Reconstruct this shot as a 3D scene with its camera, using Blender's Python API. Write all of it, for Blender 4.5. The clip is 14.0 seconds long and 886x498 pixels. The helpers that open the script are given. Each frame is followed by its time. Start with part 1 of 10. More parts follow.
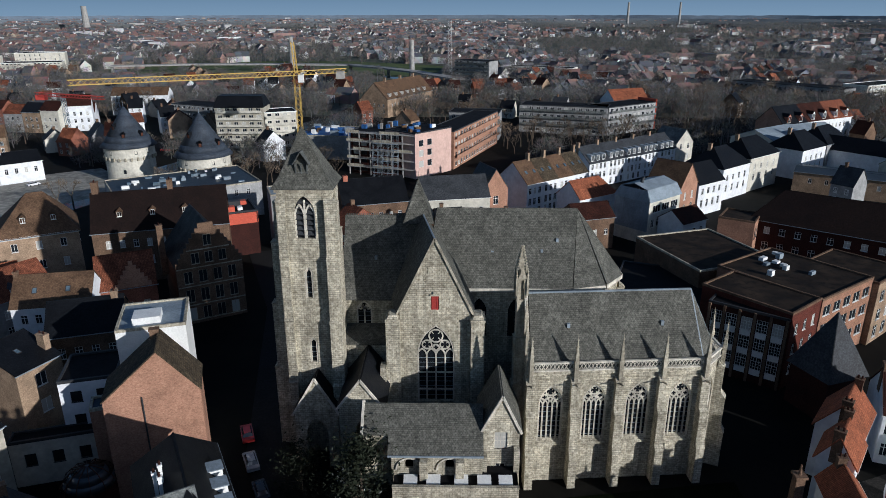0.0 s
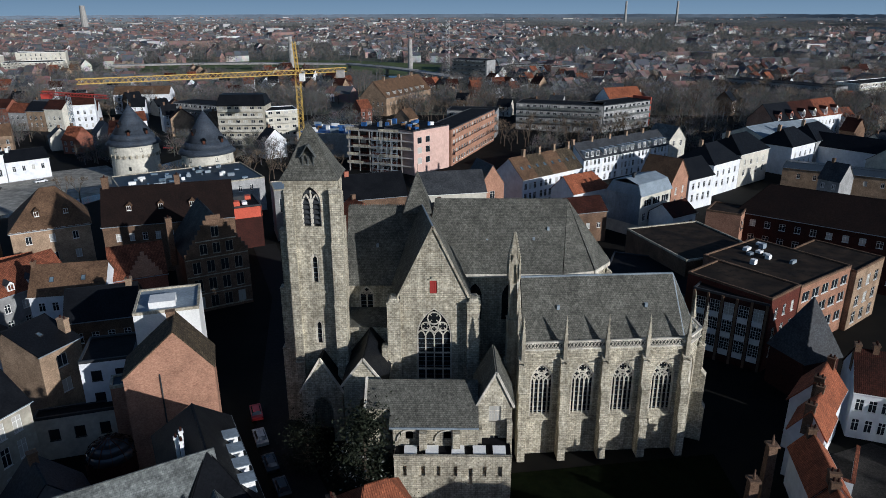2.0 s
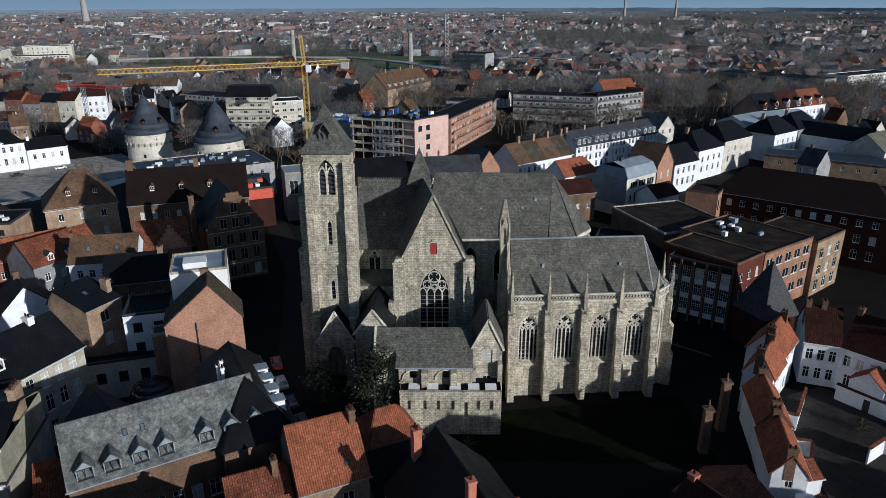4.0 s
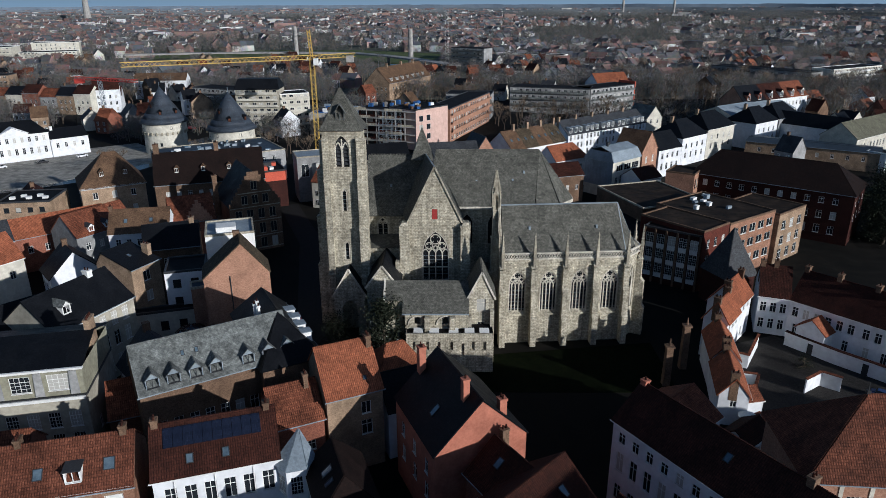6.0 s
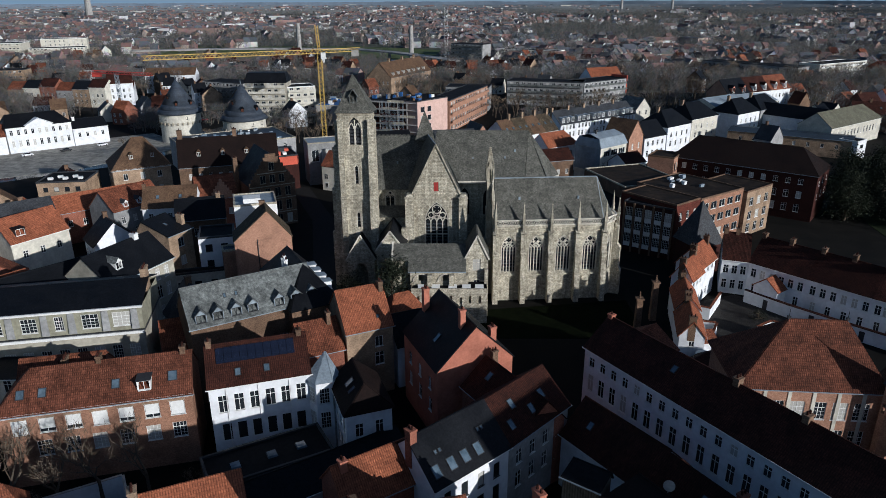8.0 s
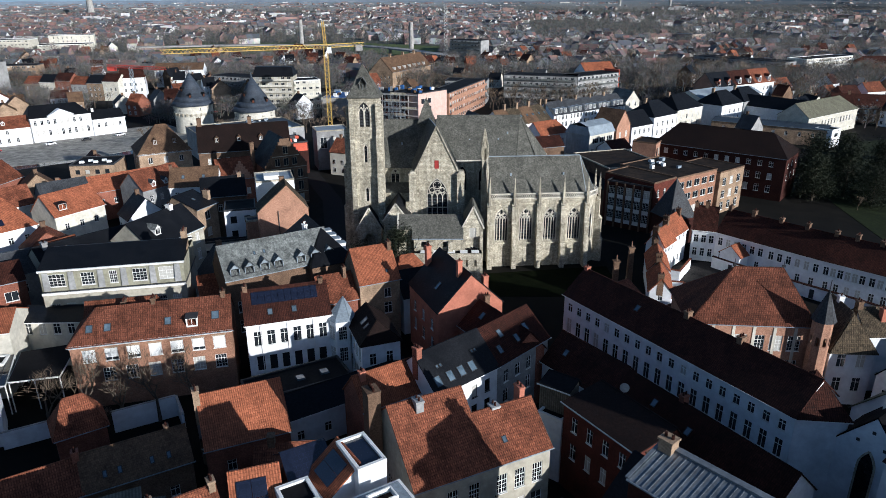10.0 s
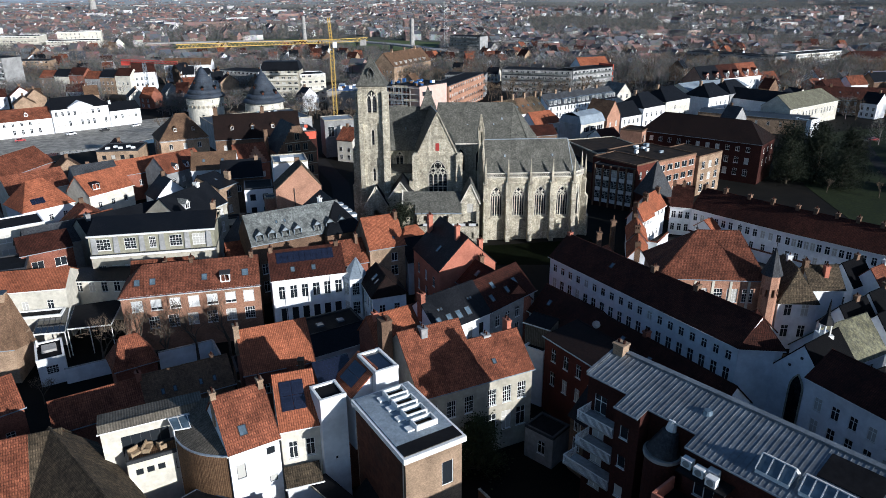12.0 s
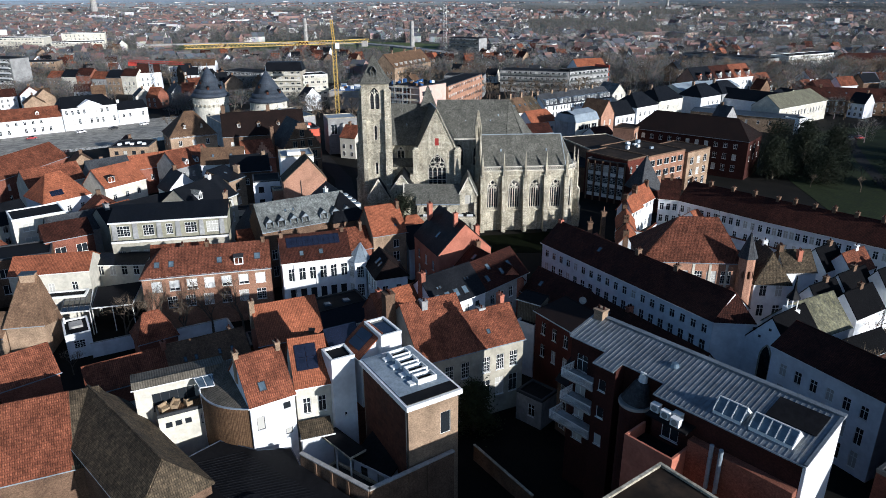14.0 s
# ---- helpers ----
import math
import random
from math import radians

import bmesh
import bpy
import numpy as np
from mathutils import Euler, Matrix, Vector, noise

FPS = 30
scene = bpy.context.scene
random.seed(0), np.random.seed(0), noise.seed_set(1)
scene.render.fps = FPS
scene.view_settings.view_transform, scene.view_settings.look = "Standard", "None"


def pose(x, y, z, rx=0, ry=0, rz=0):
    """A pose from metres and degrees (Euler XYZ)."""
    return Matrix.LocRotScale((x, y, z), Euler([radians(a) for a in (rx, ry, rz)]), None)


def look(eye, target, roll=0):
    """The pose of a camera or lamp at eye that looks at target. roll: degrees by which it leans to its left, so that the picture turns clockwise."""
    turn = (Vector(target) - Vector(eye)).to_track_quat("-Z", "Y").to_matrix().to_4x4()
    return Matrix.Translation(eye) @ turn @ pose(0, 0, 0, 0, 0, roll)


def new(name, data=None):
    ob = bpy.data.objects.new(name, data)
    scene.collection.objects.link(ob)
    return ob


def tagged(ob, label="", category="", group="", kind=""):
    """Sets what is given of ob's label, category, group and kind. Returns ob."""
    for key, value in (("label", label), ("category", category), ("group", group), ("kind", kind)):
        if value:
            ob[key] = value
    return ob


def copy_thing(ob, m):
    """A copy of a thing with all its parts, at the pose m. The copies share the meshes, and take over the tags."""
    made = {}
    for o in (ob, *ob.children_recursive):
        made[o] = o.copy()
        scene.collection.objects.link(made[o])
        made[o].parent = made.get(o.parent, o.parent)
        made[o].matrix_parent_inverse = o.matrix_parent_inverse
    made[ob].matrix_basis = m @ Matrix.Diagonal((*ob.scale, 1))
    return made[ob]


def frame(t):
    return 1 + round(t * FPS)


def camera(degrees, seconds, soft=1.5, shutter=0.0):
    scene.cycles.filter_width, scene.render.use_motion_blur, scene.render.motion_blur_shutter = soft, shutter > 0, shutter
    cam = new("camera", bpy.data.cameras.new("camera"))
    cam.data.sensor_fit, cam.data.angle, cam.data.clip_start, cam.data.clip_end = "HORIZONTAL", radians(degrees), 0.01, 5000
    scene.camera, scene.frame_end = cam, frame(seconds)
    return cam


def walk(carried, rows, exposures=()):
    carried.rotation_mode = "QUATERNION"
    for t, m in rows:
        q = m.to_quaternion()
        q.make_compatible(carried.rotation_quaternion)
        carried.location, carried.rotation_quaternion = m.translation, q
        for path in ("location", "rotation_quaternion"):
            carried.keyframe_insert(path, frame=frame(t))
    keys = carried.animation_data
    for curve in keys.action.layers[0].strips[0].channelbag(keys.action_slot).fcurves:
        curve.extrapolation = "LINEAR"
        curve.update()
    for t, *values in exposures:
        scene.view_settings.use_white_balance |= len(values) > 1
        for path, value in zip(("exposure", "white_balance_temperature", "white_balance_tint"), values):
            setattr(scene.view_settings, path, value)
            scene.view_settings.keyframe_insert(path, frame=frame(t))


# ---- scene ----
cam = camera(66.5, 14.0, soft=0.8)
# seconds, x, y, z, pitch, yaw, roll
PATH = [
    (0.0, 0.21, -0.44, 58.64, -19.52, 0.885, -0.023),
    (0.5, 0.23, -0.64, 58.76, -19.39, 0.848, -0.046),
    (1.0, 0.29, -1.93, 58.87, -19.39, 0.816, -0.062),
    (1.5, 0.35, -3.93, 58.97, -19.49, 0.780, -0.077),
    (2.0, 0.42, -6.55, 59.07, -19.60, 0.750, -0.089),
    (2.5, 0.48, -9.57, 59.14, -19.73, 0.731, -0.099),
    (3.0, 0.55, -12.90, 59.19, -19.87, 0.728, -0.110),
    (5.5, 0.92, -33.07, 59.25, -20.24, 0.765, -0.225),
    (6.0, 0.92, -37.48, 59.31, -20.32, 0.740, -0.238),
    (6.5, 0.94, -41.94, 59.38, -20.39, 0.737, -0.243),
    (7.0, 0.95, -46.42, 59.44, -20.48, 0.728, -0.243),
    (7.5, 0.96, -50.96, 59.49, -20.53, 0.712, -0.242),
    (8.0, 0.98, -55.50, 59.55, -20.55, 0.710, -0.238),
    (10.5, 1.12, -77.86, 59.80, -20.83, 0.658, -0.280),
    (11.0, 1.16, -82.16, 59.88, -20.88, 0.671, -0.294),
    (11.5, 1.19, -86.41, 59.96, -20.93, 0.678, -0.304),
    (12.0, 1.23, -90.52, 60.03, -21.01, 0.679, -0.308),
    (12.5, 1.27, -94.12, 60.09, -21.03, 0.689, -0.304),
    (13.0, 1.31, -96.88, 60.12, -20.95, 0.670, -0.292),
    (13.5, 1.37, -98.76, 60.11, -20.86, 0.649, -0.272),
    (14.0, 1.44, -99.96, 60.08, -20.82, 0.634, -0.247),
]
walk(cam, [(t, pose(x, y, z, 90 + pitch, 0, yaw) @ pose(0, 0, 0, 0, 0, roll)) for t, x, y, z, pitch, yaw, roll in PATH],
     exposures=[(0, -0.22, 5750, 11), (8.0, -0.23, 5750, 11), (8.6, -0.06, 5750, 11), (10.2, 0.37, 5750, 11), (14, 0.45, 5750, 11)])

# ---- light ----
SUN_TO = Vector((0.75, -0.615, 0.266)).normalized()      # towards the low winter sun
world = bpy.data.worlds.new("sky")
scene.world = world
world.use_nodes = True
wn = world.node_tree.nodes
sky = wn.new("ShaderNodeTexSky")
sky.sky_type, sky.sun_disc = "NISHITA", False
sky.sun_elevation = math.asin(SUN_TO.z)
sky.sun_rotation = math.atan2(SUN_TO.x, SUN_TO.y)
sky.air_density, sky.dust_density, sky.ozone_density = 1.0, 0.6, 3.0
world.node_tree.links.new(sky.outputs[0], wn["Background"].inputs[0])
wn["Background"].inputs[1].default_value = 0.079
sun = new("sun", bpy.data.lights.new("sun", "SUN"))
sun.data.energy, sun.data.angle, sun.data.color = 5.0, radians(0.53), (1.0, 0.94, 0.85)
sun.matrix_world = look(SUN_TO * 500, (0, 0, 0))

# ---- materials ----
def mat(name, col, col2=None, rough=0.85, metal=0.0, grain=6.0, stain=0.3, rand=0.0, tile=None, joint=0.5, bump=0.3, spec=0.12, wave=None, streak=0.0, blotch=0.0):
    """Two colours mixed by fine noise, darkened in patches by coarse noise; tile=(width, height, joint) lays courses by the UVs, in metres; streak: soot runs down walls; blotch: lichen and soot spots."""
    m = bpy.data.materials.new(name)
    m.use_nodes = True
    t = m.node_tree
    n, l = t.nodes, t.links
    bsdf = n["Principled BSDF"]
    col2 = col2 or tuple(c * 0.72 for c in col)
    geo = n.new("ShaderNodeNewGeometry")
    def noise_tex(scale, detail, rg=0.6):
        x = n.new("ShaderNodeTexNoise")
        x.inputs["Scale"].default_value, x.inputs["Detail"].default_value, x.inputs["Roughness"].default_value = scale, detail, rg
        l.new(geo.outputs["Position"], x.inputs["Vector"])
        return x
    def mix(kind, fac, a, b):
        x = n.new("ShaderNodeMix")
        x.data_type, x.blend_type = "RGBA", kind
        for sock, v in ((x.inputs["Factor"], fac), (x.inputs["A"], a), (x.inputs["B"], b)):
            if isinstance(v, (int, float)):
                sock.default_value = v
            elif isinstance(v, tuple):
                sock.default_value = (*v, 1)
            else:
                l.new(v, sock)
        return x.outputs["Result"]
    def ramp(src, lo, hi, a=0.0, b=1.0):
        x = n.new("ShaderNodeMapRange")
        x.inputs["From Min"].default_value, x.inputs["From Max"].default_value = lo, hi
        x.inputs["To Min"].default_value, x.inputs["To Max"].default_value = a, b
        l.new(src, x.inputs["Value"])
        return x.outputs["Result"]
    fine = noise_tex(grain, 5)
    coarse = noise_tex(0.35, 4, 0.65)
    c = mix("MIX", ramp(fine.outputs[0], 0.35, 0.65), col, col2)
    height = fine.outputs[0]
    if tile:
        uv = n.new("ShaderNodeTexCoord")
        br = n.new("ShaderNodeTexBrick")
        br.inputs["Scale"].default_value = 1.0
        br.inputs["Brick Width"].default_value, br.inputs["Row Height"].default_value = tile[0], tile[1]
        br.inputs["Mortar Size"].default_value, br.inputs["Mortar Smooth"].default_value = tile[2], 0.3
        br.inputs["Color1"].default_value = (1, 1, 1, 1)
        br.inputs["Color2"].default_value = (0.62, 0.62, 0.62, 1)
        br.inputs["Mortar"].default_value = (joint, joint, joint, 1)
        br.inputs["Bias"].default_value = -0.1
        l.new(uv.outputs["UV"], br.inputs["Vector"])
        c = mix("MULTIPLY", 0.85, c, br.outputs["Color"])
        height = mix("ADD", 0.4, br.outputs["Color"], fine.outputs["Color"])
    if wave:
        uv = n.new("ShaderNodeTexCoord")
        wv = n.new("ShaderNodeTexWave")
        wv.bands_direction = "X"
        wv.inputs["Scale"].default_value = 0.314 / wave
        l.new(uv.outputs["UV"], wv.inputs["Vector"])
        c = mix("MULTIPLY", 0.55, c, ramp(wv.outputs[0], 0, 1, 0.35, 1.15))
        height = mix("ADD", 0.5, height, wv.outputs["Color"])
    c = mix("MULTIPLY", stain, c, ramp(coarse.outputs[0], 0.35, 0.62, 0.25, 1.15))
    if streak:
        mp, sn = n.new("ShaderNodeMapping"), n.new("ShaderNodeTexNoise")
        mp.inputs["Scale"].default_value = (1.5, 1.5, 0.14)
        sn.inputs["Scale"].default_value, sn.inputs["Detail"].default_value, sn.inputs["Roughness"].default_value = 0.8, 5, 0.7
        l.new(geo.outputs["Position"], mp.inputs["Vector"])
        l.new(mp.outputs[0], sn.inputs["Vector"])
        c = mix("MULTIPLY", streak, c, ramp(sn.outputs[0], 0.36, 0.58, 0.18, 1.12))
    if blotch:
        bn = noise_tex(1.1, 6, 0.75)
        c = mix("MULTIPLY", blotch, c, ramp(bn.outputs[0], 0.4, 0.6, 0.28, 1.2))
    if rand:
        oi = n.new("ShaderNodeObjectInfo")
        hs = n.new("ShaderNodeHueSaturation")
        l.new(ramp(oi.outputs["Random"], 0, 1, 1 - rand, 1 + rand), hs.inputs["Value"])
        l.new(c, hs.inputs["Color"])
        c = hs.outputs["Color"]
    l.new(c, bsdf.inputs["Base Color"])
    l.new(ramp(coarse.outputs[0], 0.3, 0.7, max(rough - 0.12, 0.02), min(rough + 0.1, 1)), bsdf.inputs["Roughness"])
    bsdf.inputs["Metallic"].default_value = metal
    bsdf.inputs["Specular IOR Level"].default_value = spec
    if bump:
        b = n.new("ShaderNodeBump")
        b.inputs["Strength"].default_value, b.inputs["Distance"].default_value = bump, 0.06
        l.new(height, b.inputs["Height"])
        l.new(b.outputs[0], bsdf.inputs["Normal"])
    return m


def pane_mat(name, dark, light, share):
    """Window glass over a dark room; in a share of the windows a pale curtain shows behind it."""
    m = bpy.data.materials.new(name)
    m.use_nodes = True
    n, l = m.node_tree.nodes, m.node_tree.links
    bsdf = n["Principled BSDF"]
    oi, mr, mx = n.new("ShaderNodeObjectInfo"), n.new("ShaderNodeMath"), n.new("ShaderNodeMix")
    mr.operation = "LESS_THAN"
    mr.inputs[1].default_value = share
    mx.data_type = "RGBA"
    mx.inputs["A"].default_value, mx.inputs["B"].default_value = (*dark, 1), (*light, 1)
    l.new(oi.outputs["Random"], mr.inputs[0])
    l.new(mr.outputs[0], mx.inputs["Factor"])
    l.new(mx.outputs["Result"], bsdf.inputs["Base Color"])
    bsdf.inputs["Roughness"].default_value = 0.06
    bsdf.inputs["Coat Weight"].default_value = 0.3
    return m


STONE = mat("limestone ashlar", (0.83, 0.765, 0.60), (0.45, 0.40, 0.295), grain=2.6, stain=0.4, tile=(0.62, 0.30, 0.03), joint=0.4, bump=1.0, streak=0.42, blotch=0.16)
STONE_PALE = mat("dressed pale stone", (0.76, 0.71, 0.60), (0.58, 0.54, 0.45), grain=3, stain=0.55, streak=0.3, bump=0.3)
STONE_TRIM = mat("weathered stone trim", (0.58, 0.53, 0.41), (0.35, 0.31, 0.235), grain=3, stain=0.5, streak=0.5)
SLATE = mat("grey roof slates", (0.075, 0.08, 0.086), (0.042, 0.045, 0.05), rough=0.6, grain=3, stain=0.5, tile=(0.3, 0.22, 0.012), joint=0.55, bump=0.35)
SLATE_OLD = mat("weathered church slates", (0.20, 0.195, 0.165), (0.10, 0.10, 0.086), rough=0.75, grain=3.2, stain=0.42, tile=(0.34, 0.26, 0.025), joint=0.4, bump=0.5, blotch=0.35)
SLATE_DARK = mat("black slates", (0.012, 0.0135, 0.0165), (0.0065, 0.0075, 0.0095), rough=0.55, grain=4, stain=0.4, tile=(0.3, 0.25, 0.015), joint=0.6, bump=0.3, rand=0.2)
SLATE_PALE = mat("pale weathered slates", (0.25, 0.265, 0.25), (0.14, 0.15, 0.145), rough=0.7, grain=2.5, stain=0.6, blotch=0.45, tile=(0.3, 0.22, 0.015), joint=0.5, bump=0.35)
LEAD = mat("grey lead sheet", (0.28, 0.33, 0.37), (0.2, 0.24, 0.27), rough=0.5, grain=3, stain=0.35)
TILE = mat("orange clay pantiles", (0.38, 0.135, 0.072), (0.22, 0.075, 0.044), grain=3, stain=0.6, rand=0.14, blotch=0.36, tile=(0.26, 0.33, 0.03), joint=0.4, bump=0.6, wave=0.26)
TILE_BRIGHT = mat("bright orange clay tiles", (0.48, 0.165, 0.083), (0.34, 0.112, 0.058), grain=3, stain=0.4, rand=0.1, blotch=0.26, tile=(0.26, 0.33, 0.025), joint=0.5, bump=0.6, wave=0.26)
TILE_RED = mat("weathered red-brown pantiles", (0.27, 0.098, 0.056), (0.15, 0.056, 0.035), grain=3, stain=0.6, rand=0.1, blotch=0.35, tile=(0.26, 0.33, 0.03), joint=0.4, bump=0.6, wave=0.26)
TILE_DARK = mat("dark brown-red pantiles", (0.085, 0.029, 0.019), (0.042, 0.016, 0.012), grain=3, stain=0.6, rand=0.15, tile=(0.26, 0.33, 0.03), joint=0.45, bump=0.6, wave=0.26)
TILE_BROWN = mat("brown clay tiles", (0.18, 0.11, 0.065), (0.12, 0.072, 0.045), grain=3, stain=0.5, rand=0.15, tile=(0.24, 0.28, 0.02), joint=0.5, bump=0.5)
TILE_MOSS = mat("mossy brown tiles", (0.17, 0.128, 0.082), (0.065, 0.053, 0.036), grain=2, stain=0.6, tile=(0.26, 0.32, 0.03), joint=0.45, bump=0.6, wave=0.26)
TILE_TAN = mat("tan clay tiles", (0.30, 0.19, 0.115), (0.20, 0.12, 0.075), grain=3, stain=0.5, tile=(0.24, 0.28, 0.02), joint=0.5, bump=0.5)
CORRUGATED = mat("grey-brown corrugated sheets", (0.17, 0.15, 0.12), (0.10, 0.09, 0.07), grain=3, stain=0.5, wave=0.3, bump=0.6)
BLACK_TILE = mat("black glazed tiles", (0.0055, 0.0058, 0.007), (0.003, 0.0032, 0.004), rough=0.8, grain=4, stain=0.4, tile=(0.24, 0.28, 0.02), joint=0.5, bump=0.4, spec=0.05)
TILE_OLIVE = mat("olive-grey weathered tiles", (0.20, 0.195, 0.14), (0.14, 0.135, 0.095), grain=2, stain=0.4, tile=(0.26, 0.33, 0.03), joint=0.5, bump=0.4)
LEAD_DARK = mat("dark blue-grey sheet", (0.05, 0.066, 0.085), (0.03, 0.042, 0.055), rough=0.5, grain=2, stain=0.5)
# near-black; on the long brown-tiled wing this colour stands in for shade
TILE_BLACK = mat("near-black clay tiles", (0.022, 0.012, 0.010), (0.012, 0.008, 0.007), grain=3, stain=0.5, tile=(0.24, 0.28, 0.02), joint=0.5, bump=0.5)
SLATE_BLUE = mat("blue-grey slates", (0.072, 0.088, 0.112), (0.045, 0.056, 0.074), rough=0.55, grain=3, stain=0.4, tile=(0.3, 0.22, 0.012), joint=0.55, bump=0.3)
BRICK_WARM = mat("warm brown brick", (0.36, 0.20, 0.13), (0.25, 0.13, 0.085), grain=5, stain=0.4, tile=(0.22, 0.075, 0.008), joint=1.25, bump=0.2)
LICHEN = mat("lichen-grown slates", (0.24, 0.23, 0.14), (0.11, 0.11, 0.085), rough=0.8, grain=1.6, stain=0.6, tile=(0.3, 0.22, 0.015), joint=0.5, bump=0.35)
BRICK = mat("red brick", (0.31, 0.125, 0.08), (0.20, 0.075, 0.05), grain=5, stain=0.4, rand=0.12, tile=(0.22, 0.075, 0.008), joint=1.25, bump=0.2)
BRICK_OX = mat("ox-red brick", (0.13, 0.038, 0.026), (0.085, 0.026, 0.019), grain=5, stain=0.4, tile=(0.22, 0.075, 0.008), joint=1.2, bump=0.2)
BRICK_ORANGE = mat("orange painted brick", (0.46, 0.175, 0.115), (0.38, 0.14, 0.09), grain=3, stain=0.35, bump=0.2)
BRICK_BROWN = mat("brown brick", (0.21, 0.135, 0.088), (0.13, 0.08, 0.052), grain=5, stain=0.5, rand=0.15, tile=(0.22, 0.075, 0.008), joint=1.2, bump=0.2)
BRICK_TAN = mat("tan brick", (0.40, 0.285, 0.19), (0.30, 0.21, 0.14), grain=5, stain=0.5, rand=0.12, tile=(0.22, 0.075, 0.008), joint=1.15, bump=0.2)
BRICK_PINK = mat("pink brick", (0.45, 0.255, 0.17), (0.34, 0.18, 0.12), grain=4, stain=0.35, tile=(0.22, 0.075, 0.008), joint=1.15, bump=0.2)
BRICK_DARK = mat("dark purple brick", (0.06, 0.021, 0.016), (0.034, 0.013, 0.011), grain=5, stain=0.4, tile=(0.22, 0.075, 0.008), joint=1.2, bump=0.2)
WHITE = mat("white lime wash", (0.77, 0.785, 0.795), (0.69, 0.70, 0.71), grain=1.2, stain=0.22, bump=0.12)
CREAM = mat("cream plaster", (0.62, 0.59, 0.50), (0.52, 0.49, 0.41), grain=1.5, stain=0.3, bump=0.12, rand=0.06)
BEIGE = mat("beige grey plaster", (0.44, 0.41, 0.33), (0.36, 0.335, 0.27), grain=1.5, stain=0.35, bump=0.12)
GREY = mat("grey render", (0.34, 0.34, 0.33), (0.26, 0.26, 0.255), grain=2, stain=0.35, bump=0.12, rand=0.15)
OLIVE = mat("olive-grey boards", (0.33, 0.32, 0.24), (0.25, 0.24, 0.175), grain=2, stain=0.35, bump=0.12)
PINK = mat("salmon render", (0.62, 0.43, 0.36), (0.55, 0.37, 0.31), grain=1.5, stain=0.2, bump=0.1)
TRIM = mat("white paint", (0.80, 0.80, 0.77), (0.70, 0.70, 0.67), rough=0.5, grain=4, stain=0.15, bump=0.05)
DARKTRIM = mat("dark painted metal", (0.05, 0.052, 0.055), rough=0.5, grain=5, stain=0.2, bump=0.05)
GLASS = pane_mat("window glass", (0.018, 0.022, 0.026), (0.45, 0.44, 0.40), 0.22)
GLASS_DARK = pane_mat("dark glass", (0.014, 0.017, 0.02), (0.05, 0.055, 0.06), 0.4)
SKYGLASS = mat("roof light glass", (0.13, 0.18, 0.22), (0.06, 0.09, 0.115), rough=0.08, grain=0.8, stain=0.3, bump=0.0, spec=0.8)
SOLAR = mat("blue-black solar cells", (0.012, 0.016, 0.032), (0.008, 0.01, 0.02), rough=0.15, grain=4, stain=0.2, tile=(0.5, 0.5, 0.01), joint=1.6, bump=0.0, spec=0.7)
ZINC = mat("standing seam zinc", (0.235, 0.26, 0.28), (0.17, 0.19, 0.205), rough=0.5, metal=0.5, grain=2, stain=0.35, bump=0.1)
ROOFING = mat("black roofing felt", (0.011, 0.011, 0.0125), (0.006, 0.006, 0.007), rough=0.85, grain=2, stain=0.5)
ROOF_GRAVEL = mat("brown gravel roofing", (0.052, 0.035, 0.023), (0.012, 0.010, 0.008), grain=.7, stain=0.9)
# shade over the church lawn is put into this colour, darker than GRASS
SHADED_LAWN = mat("lawn darkened for shade", (0.0045, 0.007, 0.0028), (0.007, 0.0095, 0.004), rough=0.98, grain=1.2, stain=0.5, spec=0.02)
CONCRETE = mat("grey concrete", (0.40, 0.385, 0.36), (0.30, 0.29, 0.27), grain=2.5, stain=0.4)
WOOD = mat("vertical timber cladding", (0.20, 0.12, 0.065), (0.12, 0.07, 0.04), grain=4, stain=0.4, wave=0.2, bump=0.4)
RUST = mat("rust-brown boards", (0.11, 0.045, 0.028), (0.065, 0.027, 0.018), grain=2, stain=0.4, tile=(1.2, 0.6, 0.02), joint=0.6)
REDPAINT = mat("red painted boards", (0.42, 0.06, 0.05), (0.32, 0.045, 0.04), rough=0.6, grain=6, stain=0.3)
ORANGE = mat("orange-red panels", (0.58, 0.12, 0.07), (0.48, 0.09, 0.055), rough=0.6, grain=3, stain=0.2)
CRANE_Y = mat("yellow crane steel", (0.60, 0.41, 0.11), (0.5, 0.33, 0.085), rough=0.5, grain=3, stain=0.2, bump=0)
CRANE_R = mat("red crane steel", (0.55, 0.08, 0.06), (0.42, 0.06, 0.05), rough=0.5, grain=3, stain=0.2, bump=0)
GRASS = mat("winter grass", (0.024, 0.034, 0.012), (0.014, 0.020, 0.008), rough=0.95, grain=1.2, stain=0.5)
ASPHALT = mat("worn asphalt", (0.022, 0.021, 0.021), (0.013, 0.013, 0.013), rough=0.92, grain=3, stain=0.4)
COBBLE = mat("grey stone setts", (0.055, 0.05, 0.045), (0.034, 0.032, 0.029), grain=3, stain=0.5, tile=(0.2, 0.15, 0.015), joint=0.5)
PAVING = mat("pale quay paving", (0.36, 0.345, 0.30), (0.25, 0.24, 0.21), grain=0.6, stain=0.6)
# near-black: the shade between the houses is put into the ground colour
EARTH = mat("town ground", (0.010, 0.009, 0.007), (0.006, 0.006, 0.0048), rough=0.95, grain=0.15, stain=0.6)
WATER = mat("dark canal water", (0.02, 0.027, 0.03), (0.015, 0.02, 0.022), rough=0.08, grain=1, stain=0.1, bump=0.1)
